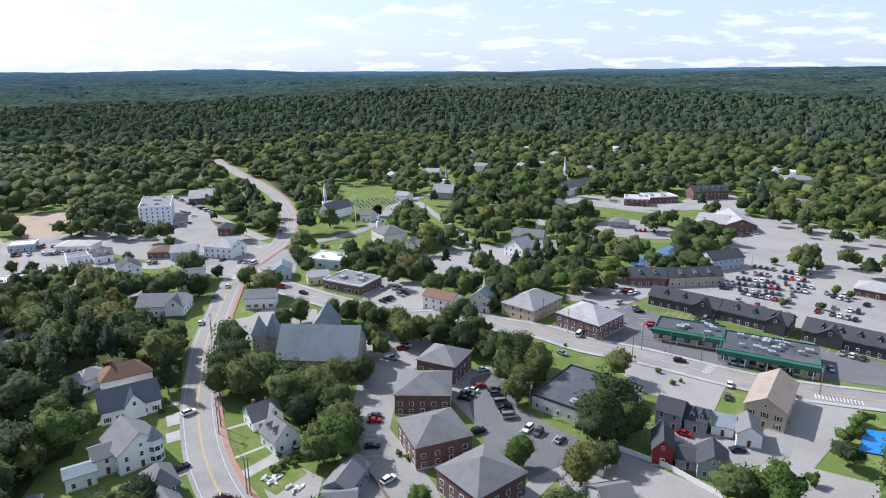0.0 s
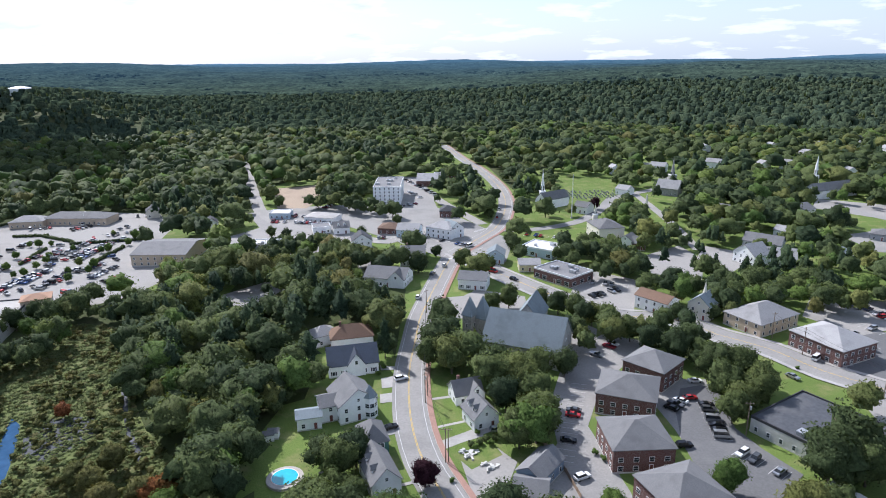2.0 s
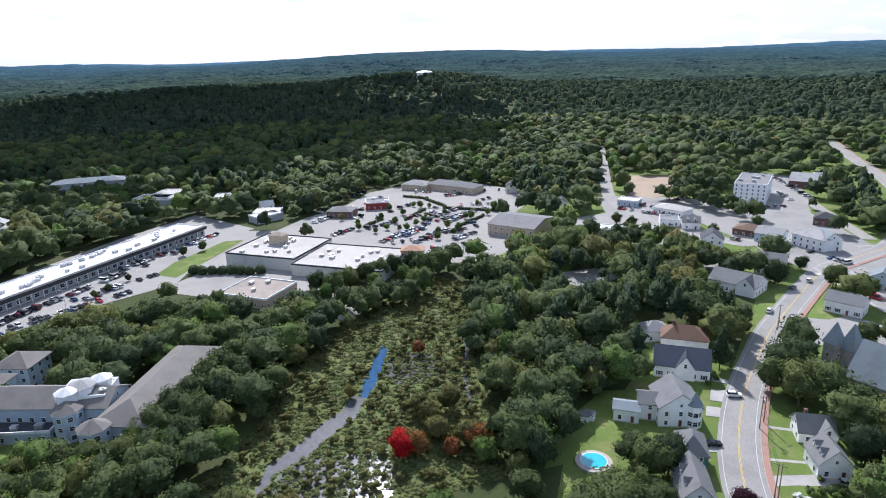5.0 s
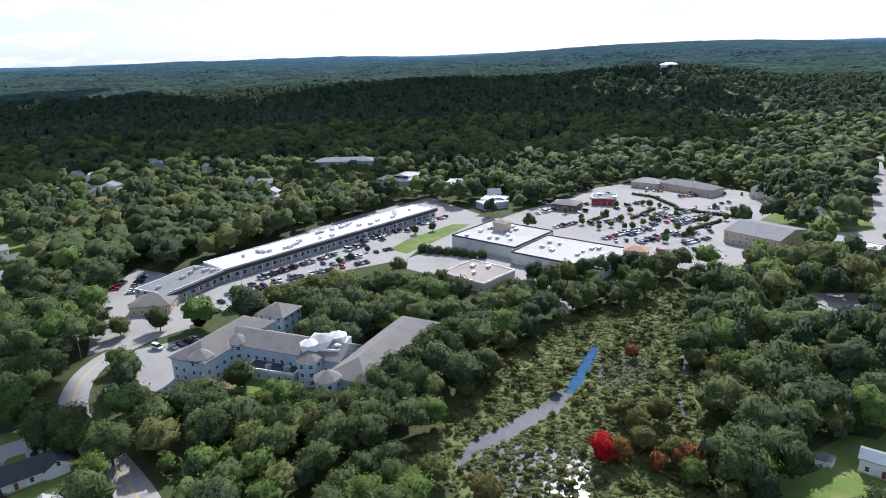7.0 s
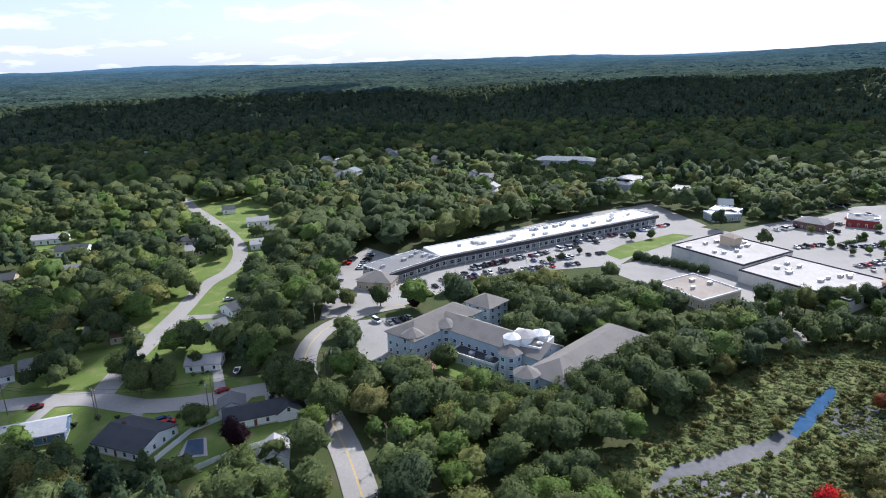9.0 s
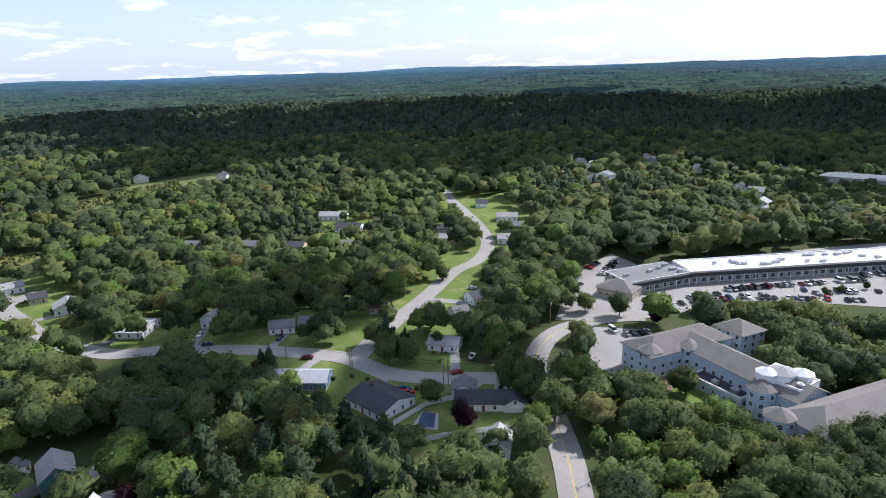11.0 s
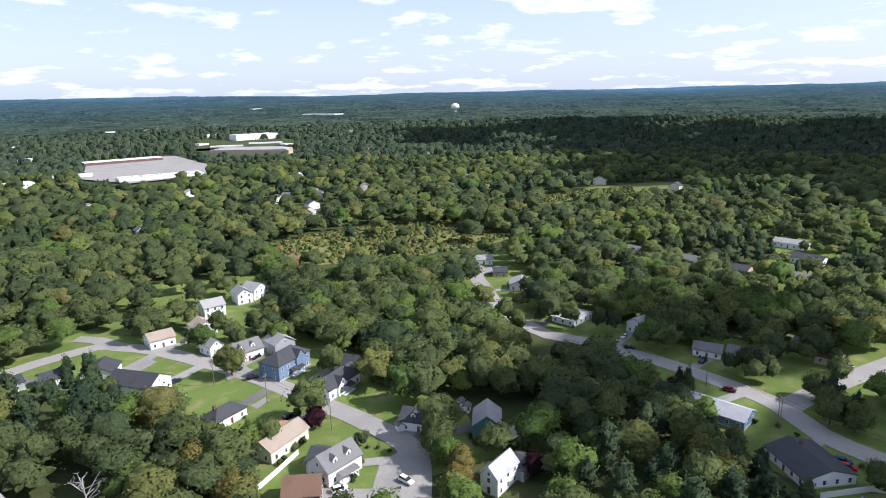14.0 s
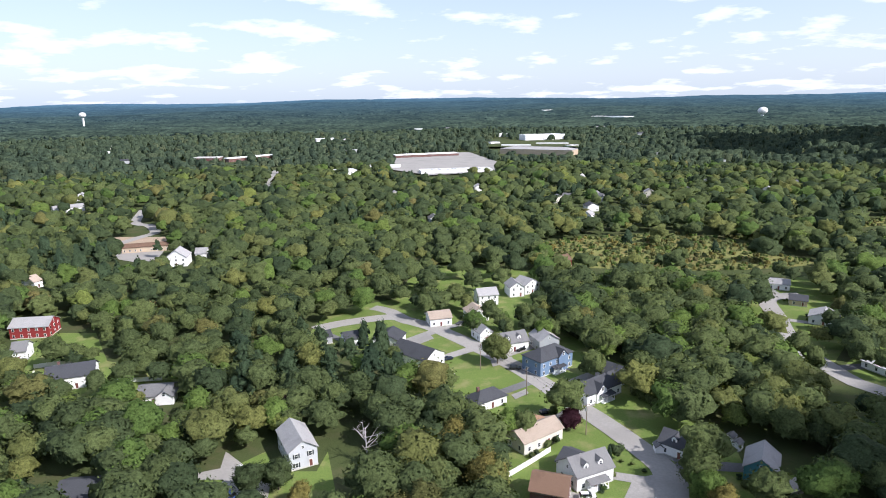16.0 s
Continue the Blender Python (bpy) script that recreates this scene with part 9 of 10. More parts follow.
# ---- groves in the town
grove(-203.9, 97.3, 8, 6)
grove(-210.6, 112.6, 8, 6)
grove(-218.2, 130.2, 9, 7)
grove(-220.5, 147.3, 9, 7)
grove(-225.2, 164.7, 9, 6)
grove(-190.6, 166.2, 8, 5)
grove(-166.4, 149.9, 6, 4)
grove(-114.0, 140.0, 7, 7)
grove(-107.0, 145.5, 4, 3)
grove(-111.5, 128.0, 6, 6)
grove(-104.5, 119.0, 6, 5)
grove(-99.5, 108.0, 5, 4)
grove(-112.0, 153.0, 6, 5)
grove(-197.8, 403.2, 10, 4)
grove(-212.7, 403.5, 14, 6)
grove(-255.8, 457.3, 22, 12)
grove(-242.7, 404.1, 14, 6)
grove(-176.4, 387.6, 10, 3)
grove(-147.9, 445.0, 22, 12)
grove(-127.0, 401.7, 12, 6)
grove(-173.5, 498.1, 16, 6)
grove(-196.7, 288.4, 30, 14)
grove(-169.4, 288.0, 26, 14)
grove(-182.9, 254.4, 22, 10)
grove(-162.8, 257.5, 26, 14)
grove(-161.2, 287.8, 14, 6)
grove(-141.0, 279.4, 10, 4)
grove(-134.8, 296.1, 8, 3)
grove(-107.6, 485.0, 14, 6)
grove(-106.5, 645.8, 26, 12)
grove(-51.4, 607.7, 20, 9)
grove(-45.0, 334.2, 16, 7)
grove(-28.6, 323.2, 20, 9)
grove(-13.9, 333.7, 20, 9)
grove(1.8, 370.1, 18, 8)
grove(12.0, 369.9, 20, 10)
grove(-9.0, 399.2, 10, 4)
grove(-21.6, 432.9, 12, 5)
grove(6.0, 423.4, 12, 5)
grove(-30.0, 384.6, 8, 3)
grove(-18.5, 303.3, 14, 6)
grove(27.5, 398.4, 16, 8)
grove(33.5, 312.0, 26, 14)
grove(49.5, 302.2, 26, 14)
grove(17.9, 293.6, 16, 8)
grove(4.0, 285.3, 12, 5)
grove(68.5, 343.6, 20, 9)
grove(37.1, 543.3, 30, 14)
grove(67.9, 515.9, 30, 14)
grove(93.5, 368.2, 20, 9)
grove(100.2, 343.0, 18, 8)
grove(82.2, 397.2, 18, 7)
grove(85.9, 541.9, 22, 10)
grove(134.4, 540.5, 30, 12)
grove(170.3, 600.6, 26, 10)
grove(212.9, 599.3, 22, 9)
grove(137.8, 412.0, 10, 4)
grove(151.0, 428.9, 10, 4)
grove(150.8, 367.1, 18, 8)
grove(166.5, 380.6, 14, 6)
grove(124.0, 320.5, 14, 6)
grove(276.6, 597.2, 22, 8)
grove(239.3, 465.5, 20, 9)
grove(240.8, 435.9, 20, 9)
grove(297.6, 444.0, 36, 20)
grove(258.4, 393.5, 30, 14)
grove(288.9, 486.0, 20, 8)
grove(224.3, 318.8, 12, 5)
grove(191.9, 324.6, 6, 3)
grove(206.9, 329.7, 8, 3)
grove(24.1, 269.2, 10, 4)
grove(-2.1, 544.4, 20, 6)
grove(63.6, 301.9, 12, 5)
grove(74.9, 301.7, 16, 6)
grove(56.2, 369.0, 10, 4)
grove(-10.9, 493.9, 8, 3)
grove(45.5, 431.3, 12, 5)
grove(67.8, 449.5, 14, 5)
grove(104.4, 448.6, 14, 5)
grove(201.5, 456.1, 10, 3)
grove(-107.8, 508.3, 12, 5)
grove(-30.9, 219.9, 8, 3)
grove(-19.4, 236.4, 12, 6)
grove(10.1, 236.1, 16, 8)
grove(-200.4, 267.0, 16, 7)
grove(-216.5, 257.3, 16, 7)
grove(-225.3, 239.4, 18, 8)
grove(-335.8, 348.1, 18, 6)
grove(-299.3, 345.3, 18, 7)
grove(-311.3, 387.0, 16, 6)
grove(-173.9, 282.9, 20, 10)
grove(-158.1, 280.0, 16, 7)
grove(-196.2, 282.8, 14, 6)
grove(-234.5, 199.8, 16, 8)
grove(-205.4, 197.9, 16, 8)
grove(-237.3, 187.9, 14, 7)
grove(-194.0, 205.0, 16, 8)
grove(-340.4, 169.9, 6, 2)
tree(-284.5, 223.0, 5, 0.95, "leaf_fresh", "round")
tree(-324.9, 243.1, 4.5, 0.95, "leaf_fresh", "round")
tree(-348.8, 243.9, 5, 0.95, "leaf_fresh", "round")
tree(-310.6, 267.7, 4.5, 0.95, "leaf_fresh", "round")
tree(-307.9, 285.2, 5, 0.95, "leaf_fresh", "round")
tree(-324.3, 213.7, 4.5, 0.95, "leaf_fresh", "round")
tree(-363.9, 264.3, 4, 0.95, "leaf_fresh", "round")
tree(-330.5, 265.9, 4, 0.95, "leaf_fresh", "round")
tree(-335.1, 300.4, 4, 0.95, "leaf_fresh", "round")
tree(-348.4, 222.6, 4, 0.95, "leaf_fresh", "round")
tree(-347.9, 206.7, 4.5, 0.95, "leaf_fresh", "round")
tree(-285.1, 236.1, 5, 0.95, "leaf_fresh", "round")
tree(-353.5, 270.4, 4, 0.95, "leaf_fresh", "round")
tree(-317.8, 218.8, 4, 0.95, "leaf_fresh", "round")
lot([(-335.6, 77.0), (-350.4, 91.0), (-372.0, 127.0), (-367.0, 137.5), (-336.9, 100.9), (-323.4, 83.6)], "lawn", "grass strip between two car parks", name='lawn', category='ground', z=0.08)
tree(-360.0, 99.2, 6, 0.95, "leaf", "round")
tree(-361.9, 110.6, 6, 0.95, "leaf", "round")
tree(-326.8, 52.9, 4, 0.95, "leaf", "round")
tree(-335.4, 64.1, 4, 0.95, "leaf", "round")
tree(-321.3, 45.9, 4, 0.95, "leaf", "round")
tree(-180.1, 39.0, 14, 0.95, "leaf", "round")
tree(-186.8, 46.9, 14, 0.95, "leaf", "round")
tree(-192.9, 54.6, 14, 0.95, "leaf", "round")
tree(-199.7, 62.3, 14, 0.95, "leaf", "round")
tree(-175.5, 33.8, 13, 0.95, "leaf", "round")
tree(-203.6, 68.4, 14, 0.95, "leaf", "round")
tree(-254.4, 126.9, 11, 0.95, "leaf", "round")
tree(-244.8, 130.7, 12, 0.95, "leaf", "round")
tree(-246.6, 140.4, 12, 0.95, "leaf", "round")
tree(-249.1, 150.8, 12, 0.95, "leaf", "round")
tree(-250.7, 160.1, 11, 0.95, "leaf", "round")
tree(-250.6, 168.8, 11, 0.95, "leaf", "round")
tree(-251.8, 179.2, 10, 0.95, "leaf", "round")
tree(-228.6, 126.3, 11, 0.95, "leaf", "round")
tree(-219.9, 129.6, 11, 0.95, "leaf", "round")
tree(-238.5, 116.3, 10, 0.95, "leaf", "round")
tree(-240.7, 124.3, 9, 0.95, "leaf_fresh", "round")
tree(-236.7, 148.0, 10, 0.95, "leaf_fresh", "round")
tree(-239.2, 166.0, 9, 0.95, "leaf_fresh", "round")
tree(-263.8, -37.4, 11, 0.95, "leaf", "round")
tree(-264.1, -52.2, 10, 0.95, "leaf", "round")
tree(-259.6, -22.0, 7, 0.95, "leaf_maroon", "round")
tree(-191.3, 64.1, 13, 0.95, "leaf", "round")
tree(-181.4, 54.6, 13, 0.95, "leaf", "round")
tree(-173.5, 45.5, 13, 0.95, "leaf", "round")
tree(-166.3, 38.2, 13, 0.95, "leaf", "round")
tree(-189.2, -21.3, 12, 0.95, "leaf", "round")
tree(-182.3, -14.7, 12, 0.95, "leaf", "round")
tree(-177.1, 1.4, 11, 0.95, "leaf", "round")
tree(-176.6, 8.9, 11, 0.95, "leaf", "round")
tree(-172.6, 16.1, 12, 0.95, "leaf", "round")
tree(-167.5, 22.9, 12, 0.95, "leaf", "round")
tree(-164.1, 28.9, 12, 0.95, "leaf", "round")
tree(-173.2, -6.8, 12, 0.95, "leaf", "round")
tree(-163.3, 3.7, 13, 0.95, "leaf", "round")
tree(-159.8, 12.7, 13, 0.95, "leaf", "round")
tree(-152.6, 19.4, 13, 0.95, "leaf", "round")
tree(-154.4, 29.0, 12, 0.95, "leaf", "round")
tree(-166.4, -15.9, 13, 0.95, "leaf", "round")
tree(-158.1, -5.7, 13, 0.95, "leaf", "round")
tree(-209.4, 74.9, 12, 0.95, "leaf", "round")
tree(-175.8, -12.4, 10, 0.95, "leaf_fresh", "round")
tree(-168.7, 11.3, 11, 0.95, "leaf_fresh", "round")
tree(-162.9, 34.6, 11, 0.95, "leaf_fresh", "round")
tree(-175.3, 28.6, 10, 0.95, "leaf_fresh", "round")
grove(-314.3, -200.8, 26, 12)
grove(-276.9, -164.9, 24, 10)
grove(-272.0, -143.0, 20, 8)
grove(-343.2, -190.1, 26, 10)
grove(-311.1, -155.4, 18, 7)
grove(-249.0, -167.5, 24, 10)
grove(-219.9, -160.6, 24, 10)
grove(-230.2, -179.5, 24, 10)
grove(-205.6, -193.2, 26, 12)
grove(-183.0, -184.7, 10, 3)
grove(-213.7, -188.0, 18, 8)
grove(-203.2, -233.9, 20, 8)
grove(-172.7, -205.0, 12, 4)
grove(-193.1, -142.6, 12, 5)
grove(-190.9, -128.8, 10, 4)
grove(-291.4, -95.6, 22, 10)
grove(-267.5, -82.5, 24, 12)
grove(-324.2, -89.6, 18, 7)
grove(-226.6, -131.3, 14, 6)
grove(-446.9, -210.1, 16, 6)
grove(-340.5, -132.3, 8, 3)
grove(-323.5, -154.0, 8, 3)
grove(-310.9, -127.9, 6, 3)
grove(-152.7, -231.6, 14, 6)
grove(-210.5, -341.9, 16, 5)
grove(-149.1, -283.4, 16, 6)
grove(-188.6, -273.2, 14, 5)
grove(-5.9, -301.9, 14, 6)
grove(31.6, -257.0, 10, 4)
grove(-28.6, -275.0, 12, 5)
grove(-38.9, -274.3, 16, 8)
grove(-56.8, -273.1, 20, 10)
grove(-73.8, -250.5, 18, 8)
grove(-22.6, -181.7, 6, 3)
grove(26.3, -206.7, 14, 6)
grove(81.6, -282.1, 16, 6)
grove(16.0, -237.1, 8, 3)
grove(-17.7, -268.1, 8, 3)
grove(-61.5, -221.6, 8, 3)
lot([(-22.5, -242.3), (-31.6, -246.5), (-32.6, -241.7), (-22.9, -236.6)], "asphalt", "worn asphalt drive beside a house", name='driveway', z=0.07)
lot([(-47.5, -214.9), (-57.9, -223.1), (-58.8, -218.2), (-48.2, -210.3)], "asphalt", "worn asphalt drive beside a house", name='driveway', z=0.07)
lot([(-27.2, -211.4), (-33.0, -215.7), (-33.8, -212.4), (-28.2, -207.8)], "asphalt", "worn asphalt drive beside a house", name='driveway', z=0.07)
lot([(-69.5, -171.5), (-71.9, -168.9), (-69.5, -165.9), (-67.2, -169.1)], "asphalt", "worn asphalt drive beside a house", name='driveway', z=0.07)
lot([(12.8, -266.3), (2.7, -274.8), (0.6, -269.0), (10.0, -259.5)], "asphalt", "worn asphalt drive beside a house", name='driveway', z=0.07)
hedge(-70.9, -209.1, -79.6, -194.0, 3.0, 4.0)
hedge(-33.8, -175.7, -38.2, -182.9, 2.2, 2.0)
hedge(-84.2, -152.1, -96.0, -143.5, 2.4, 3.0)
hedge(-50.8, -163.2, -44.9, -156.5, 1.2, 1.6)
tree(-50.4, -166.4, 6, 0.5, "leaf_pine", "pine")
tree(-70.5, -145.0, 12, 0.95, "leaf_fresh", "round")
tree(-69.2, -133.8, 9, 0.95, "leaf_gold", "round")
tree(-90.0, -130.6, 8, 0.95, "leaf_maroon", "round")
tree(-96.3, -124.3, 10, 0.95, "leaf_fresh", "round")
tree(-87.5, -113.5, 11, 0.95, "leaf_fresh", "round")
tree(-103.1, -96.4, 11, 0.95, "leaf_fresh", "round")

# ---- drives and shrubs of the suburban houses


def front_yard(x, y, ang, w, d, rng):
    """A drive from the street to the house, and low shrubs along its front."""
    gap, q, half = min(((float(np.min(np.hypot(*(line - (x, y)).T))), line[int(np.argmin(np.hypot(*(line - (x, y)).T)))], h) for line, h in LINES), key=lambda g: g[0])
    reach = gap - half
    if not 5.0 < reach - min(w, d) / 2 + 3 < 30:
        return
    to = Vector((q[0] - x, q[1] - y)).normalized()
    side = Vector((-to.y, to.x)) * rng.choice((-1, 1))
    a = Vector((x, y)) + side * (w * 0.3) + to * (min(w, d) / 2 - 1.0)
    b = Vector((x, y)) + side * (w * 0.3 + rng.uniform(-1, 2)) + to * (reach + 0.6)
    h = side * rng.uniform(1.5, 2.4)
    lot([tuple(a - h), tuple(b - h * 1.15), tuple(b + h * 1.15), tuple(a + h)], rng.choice(("asphalt_mid", "asphalt", "asphalt_pale")), "asphalt drive between a house and the street", name="driveway", z=0.06)
    if rng.random() < 0.4:
        p = a.lerp(b, 0.45)
        car(p.x, p.y, math.degrees(math.atan2(to.y, to.x)) + rng.uniform(-3, 3), rng.choice(("sedan", "suv")), rng.choice(COLS))
    for k in range(rng.randint(2, 4)):
        p = Vector((x, y)) - side * (w * rng.uniform(-0.1, 0.5)) + to * (d / 2 + rng.uniform(0.9, 1.6))
        tree(p.x, p.y, rng.uniform(0.9, 1.8), 1.15, rng.choice(("leaf", "leaf_pine", "leaf_fresh")), "bush", k % 6)


yard_rng = random.Random(31)
for spot in list(BUILT):
    if math.hypot(spot[0], spot[1]) < 400 and spot[1] < -60 and 7 < spot[3] < 22 and spot[0] > -300:
        front_yard(*spot, yard_rng)

# ---- poles, lamps, fences
utility_pole(-50.9, 140.1, ang=3.9)
utility_pole(-67.6, 167.8, ang=66.8)
utility_pole(-78.5, 195.9, ang=80.6)
utility_pole(-94.5, 238.8, ang=58.8)
utility_pole(27.1, 180.0, ang=9.9)
utility_pole(70.1, 216.2, ang=40.6)
utility_pole(86.7, 223.3, ang=66.9)
utility_pole(95.7, 215.9, ang=40.0)
utility_pole(125.1, 190.0, ang=66.0)
utility_pole(51.3, 242.8, ang=89.2)
utility_pole(42.7, 255.1, ang=28.7)
utility_pole(76.6, 226.0, ang=86.5)
utility_pole(-46.9, -493.1, ang=31.7)
utility_pole(-63.0, -500.0, ang=9.3)
utility_pole(-72.7, -505.8, ang=31.3)
utility_pole(-87.2, -514.7, ang=19.9)
utility_pole(-103.7, -528.7, ang=84.4)
utility_pole(-122.4, -555.3, ang=43.4)
utility_pole(-50.2, 140.4, ang=8.7)
utility_pole(-68.4, 171.9, ang=61.5)
utility_pole(-199.7, -46.9, ang=41.8)
utility_pole(-245.4, -63.1, ang=82.5)
utility_pole(-176.3, -147.4, ang=26.0)
utility_pole(-177.4, -82.3, ang=18.4)
utility_pole(-196.3, -48.6, ang=65.8)
utility_pole(-172.9, -116.4, ang=49.5)
utility_pole(-150.4, -22.0, ang=27.0)
utility_pole(-172.5, -115.3, ang=52.7)
utility_pole(-180.3, -81.8, ang=87.6)
utility_pole(-47.5, -182.5, ang=27.3)
utility_pole(-32.7, -211.1, ang=40.8)
utility_pole(-17.7, -234.2, ang=56.4)
lot_lamp(77.1, 231.3, ang=89.8)
lot_lamp(125.0, 215.5, ang=65.3)
lot_lamp(170.8, 335.4, ang=25.6)
lot_lamp(119.9, 271.0, ang=29.4)
lot_lamp(-338.9, 215.7, ang=57.4)
lot_lamp(-308.5, 234.0, ang=0.2)
lot_lamp(-315.5, 276.8, ang=41.6)
lot_lamp(-380.0, 318.4, ang=40.2)
lot_lamp(-366.4, 214.1, ang=45.1)
lot_lamp(-295.6, -4.1, ang=0.7)
lot_lamp(-314.7, 32.8, ang=47.1)
lot_lamp(-343.2, 65.6, ang=27.6)
lot_lamp(-381.8, 99.6, ang=27.4)
fence([(44.7, 161.0), (50.5, 158.1), (60.6, 150.0), (70.5, 137.0)], 1.9, "fence_white", "white vinyl board fence beside a lane")
fence([(44.7, 161.0), (49.3, 167.4)], 1.9, "fence_white", "white vinyl board fence")
fence([(-28.6, 158.7), (-19.1, 145.7), (-13.9, 136.5)], 1.6, "fence_wood", "dark wooden fence beside the drive")
fence([(-150.2, -87.1), (-165.0, -82.6)], 1.9, "fence_white", "white vinyl fence round a pool")
fence([(-165.0, -82.6), (-172.0, -75.6)], 1.9, "fence_white", "white vinyl fence beside a lawn")
fence([(-145.5, -74.6), (-149.8, -69.8), (-154.6, -63.1), (-161.4, -52.9)], 1.9, "fence_white", "white vinyl fence behind a lawn")
fence([(165.2, -245.3), (151.8, -250.3)], 1.9, "fence_white", "white vinyl fence beside a lawn")
fence([(154.2, -218.4), (161.7, -240.2)], 1.9, "fence_white", "white vinyl fence beside a lawn")
fence([(121.5, -210.1), (122.5, -223.8), (123.2, -229.7), (106.7, -230.9)], 1.9, "fence_white", "white vinyl fence round a back lawn")
fence([(-19.2, -159.5), (-26.5, -165.8), (-34.5, -173.1)], 1.9, "fence_white", "white vinyl fence behind a cream house")
fence([(2.1, -224.8), (-7.3, -227.9)], 1.9, "fence_white", "white vinyl fence beside a lawn")

# ---- small things
stripes(93.4, 205.8, 99.4, 213.5, 6)
stripes(-185.9, -48.9, -186.1, -43.3, 9)
stripes(-114.8, 375.4, -108.8, 385.9, 8)
stripes(-112.6, 315.2, -107.5, 318.0, 8)
stripes(122.8, 189.2, 136.3, 183.9, 14)
cables([(-50.9, 140.1), (-67.6, 167.8), (-78.5, 195.9), (-94.5, 238.8)])
cables([(-47.5, -182.5), (-32.7, -211.1), (-17.7, -234.2)])
cables([(42.7, 255.1), (51.3, 242.8), (70.1, 216.2), (95.7, 215.9), (125.1, 190.0)])
cables([(-176.3, -147.4), (-172.9, -116.4), (-177.4, -82.3), (-196.3, -48.6)])
flagpole(-61.0, 429.8, 30.0)
monument(-13.8, 478.3)
headstones(-77.9, 490.2, 20, 16, 7)
boat(-202.5, -81.8, 10)
debris(-45.7, 146.3, 2.6, 22)
debris(-38.5, 142.5, 2.4, 12)
dead_tree(20.7, -168.7, 13)
shed(-103.5, 134.2, 36)
shed(-150.0, -57.6, 22)
shed(-66.9, -171.6, 85)
shed(-91.1, -176.2, 40)
shed(-91.3, -172.1, 45)
shed(41.7, 148.2, 70)
shed(-102.9, 135.9, 22)
shed(-47.3, -229.9, 85)
picnic_table(-152.7, -67.8, 60)
picnic_table(-80.4, 124.8, 30)
picnic_table(-86.4, -153.4, 70)
picnic_table(59.1, -200.8, 20)
dome_tank(-1192.0, 910.5, 21)
tree(-46.9, 156.3, 1.6, 1.2, "leaf_fresh", "bush")
tree(-50.1, 171.9, 1.6, 1.2, "leaf_fresh", "bush")
tree(-53.7, 166.0, 1.4, 1.2, "leaf_fresh", "bush")
tree(-37.5, 155.9, 1.8, 1.2, "leaf_fresh", "bush")
tree(-45.2, 149.0, 2.0, 1.2, "leaf_fresh", "bush")
tree(-41.6, 152.1, 2.0, 1.2, "leaf_fresh", "bush")
tree(-77.0, 125.0, 2, 1.2, "leaf_fresh", "bush")
tree(-46.8, 132.9, 1.5, 1.2, "leaf_fresh", "bush")
tree(-90.4, 185.0, 2.2, 1.2, "leaf_fresh", "bush")
tree(-90.3, 180.5, 1.8, 1.2, "leaf_fresh", "bush")
tree(-42.2, -155.2, 1.6, 1.1, "leaf", "bush")
tree(-44.9, -156.4, 1.6, 1.1, "leaf", "bush")
tree(-47.6, -157.7, 1.6, 1.1, "leaf", "bush")
tree(-49.7, -159.3, 1.8, 1.1, "leaf", "bush")
tree(-45.2, -211.8, 2.6, 1.1, "leaf", "bush")
tree(-47.1, -217.9, 2.2, 1.1, "leaf", "bush")
tree(-54.1, -166.2, 1.4, 1.1, "leaf", "bush")
tree(-56.9, -164.6, 1.4, 1.1, "leaf", "bush")
tree(-59.0, -160.9, 1.5, 1.1, "leaf", "bush")
tree(-33.6, -177.4, 2.2, 1.1, "leaf", "bush")
tree(-35.2, -178.5, 2.4, 1.1, "leaf", "bush")
tree(-29.9, -171.3, 2.0, 1.1, "leaf", "bush")
tree(-28.0, -169.8, 2.0, 1.1, "leaf", "bush")
tree(-28.4, -243.3, 2.4, 1.1, "leaf", "bush")
tree(-173.0, -116.3, 1.8, 1.2, "leaf", "bush")
tree(-172.8, -109.5, 1.6, 1.2, "leaf", "bush")
tree(-176.8, -77.5, 1.6, 1.2, "leaf", "bush")
tree(-173.3, -90.4, 1.8, 1.2, "leaf", "bush")
tree(-168.3, -95.3, 1.6, 1.2, "leaf", "bush")
tree(-194.9, -91.5, 1.8, 1.2, "leaf", "bush")
tree(-200.5, -153.8, 2.0, 1.2, "leaf", "bush")
tree(-194.5, -168.3, 1.8, 1.2, "leaf", "bush")
tree(-13.1, 157.0, 1.8, 1.2, "leaf_fresh", "bush")
tree(-10.5, 154.8, 1.8, 1.2, "leaf_fresh", "bush")
tree(-8.2, 154.2, 1.8, 1.2, "leaf_fresh", "bush")
tree(47.6, 229.5, 1.6, 1.2, "leaf_fresh", "bush")
tree(78.9, 198.1, 2.0, 1.2, "leaf_fresh", "bush")
tree(82.4, 199.8, 1.6, 1.2, "leaf_fresh", "bush")
tree(112.6, 187.9, 2, 1.2, "leaf_fresh", "bush")
tree(76.8, 206.7, 2, 1.2, "leaf_fresh", "bush")

# ---- landmark details


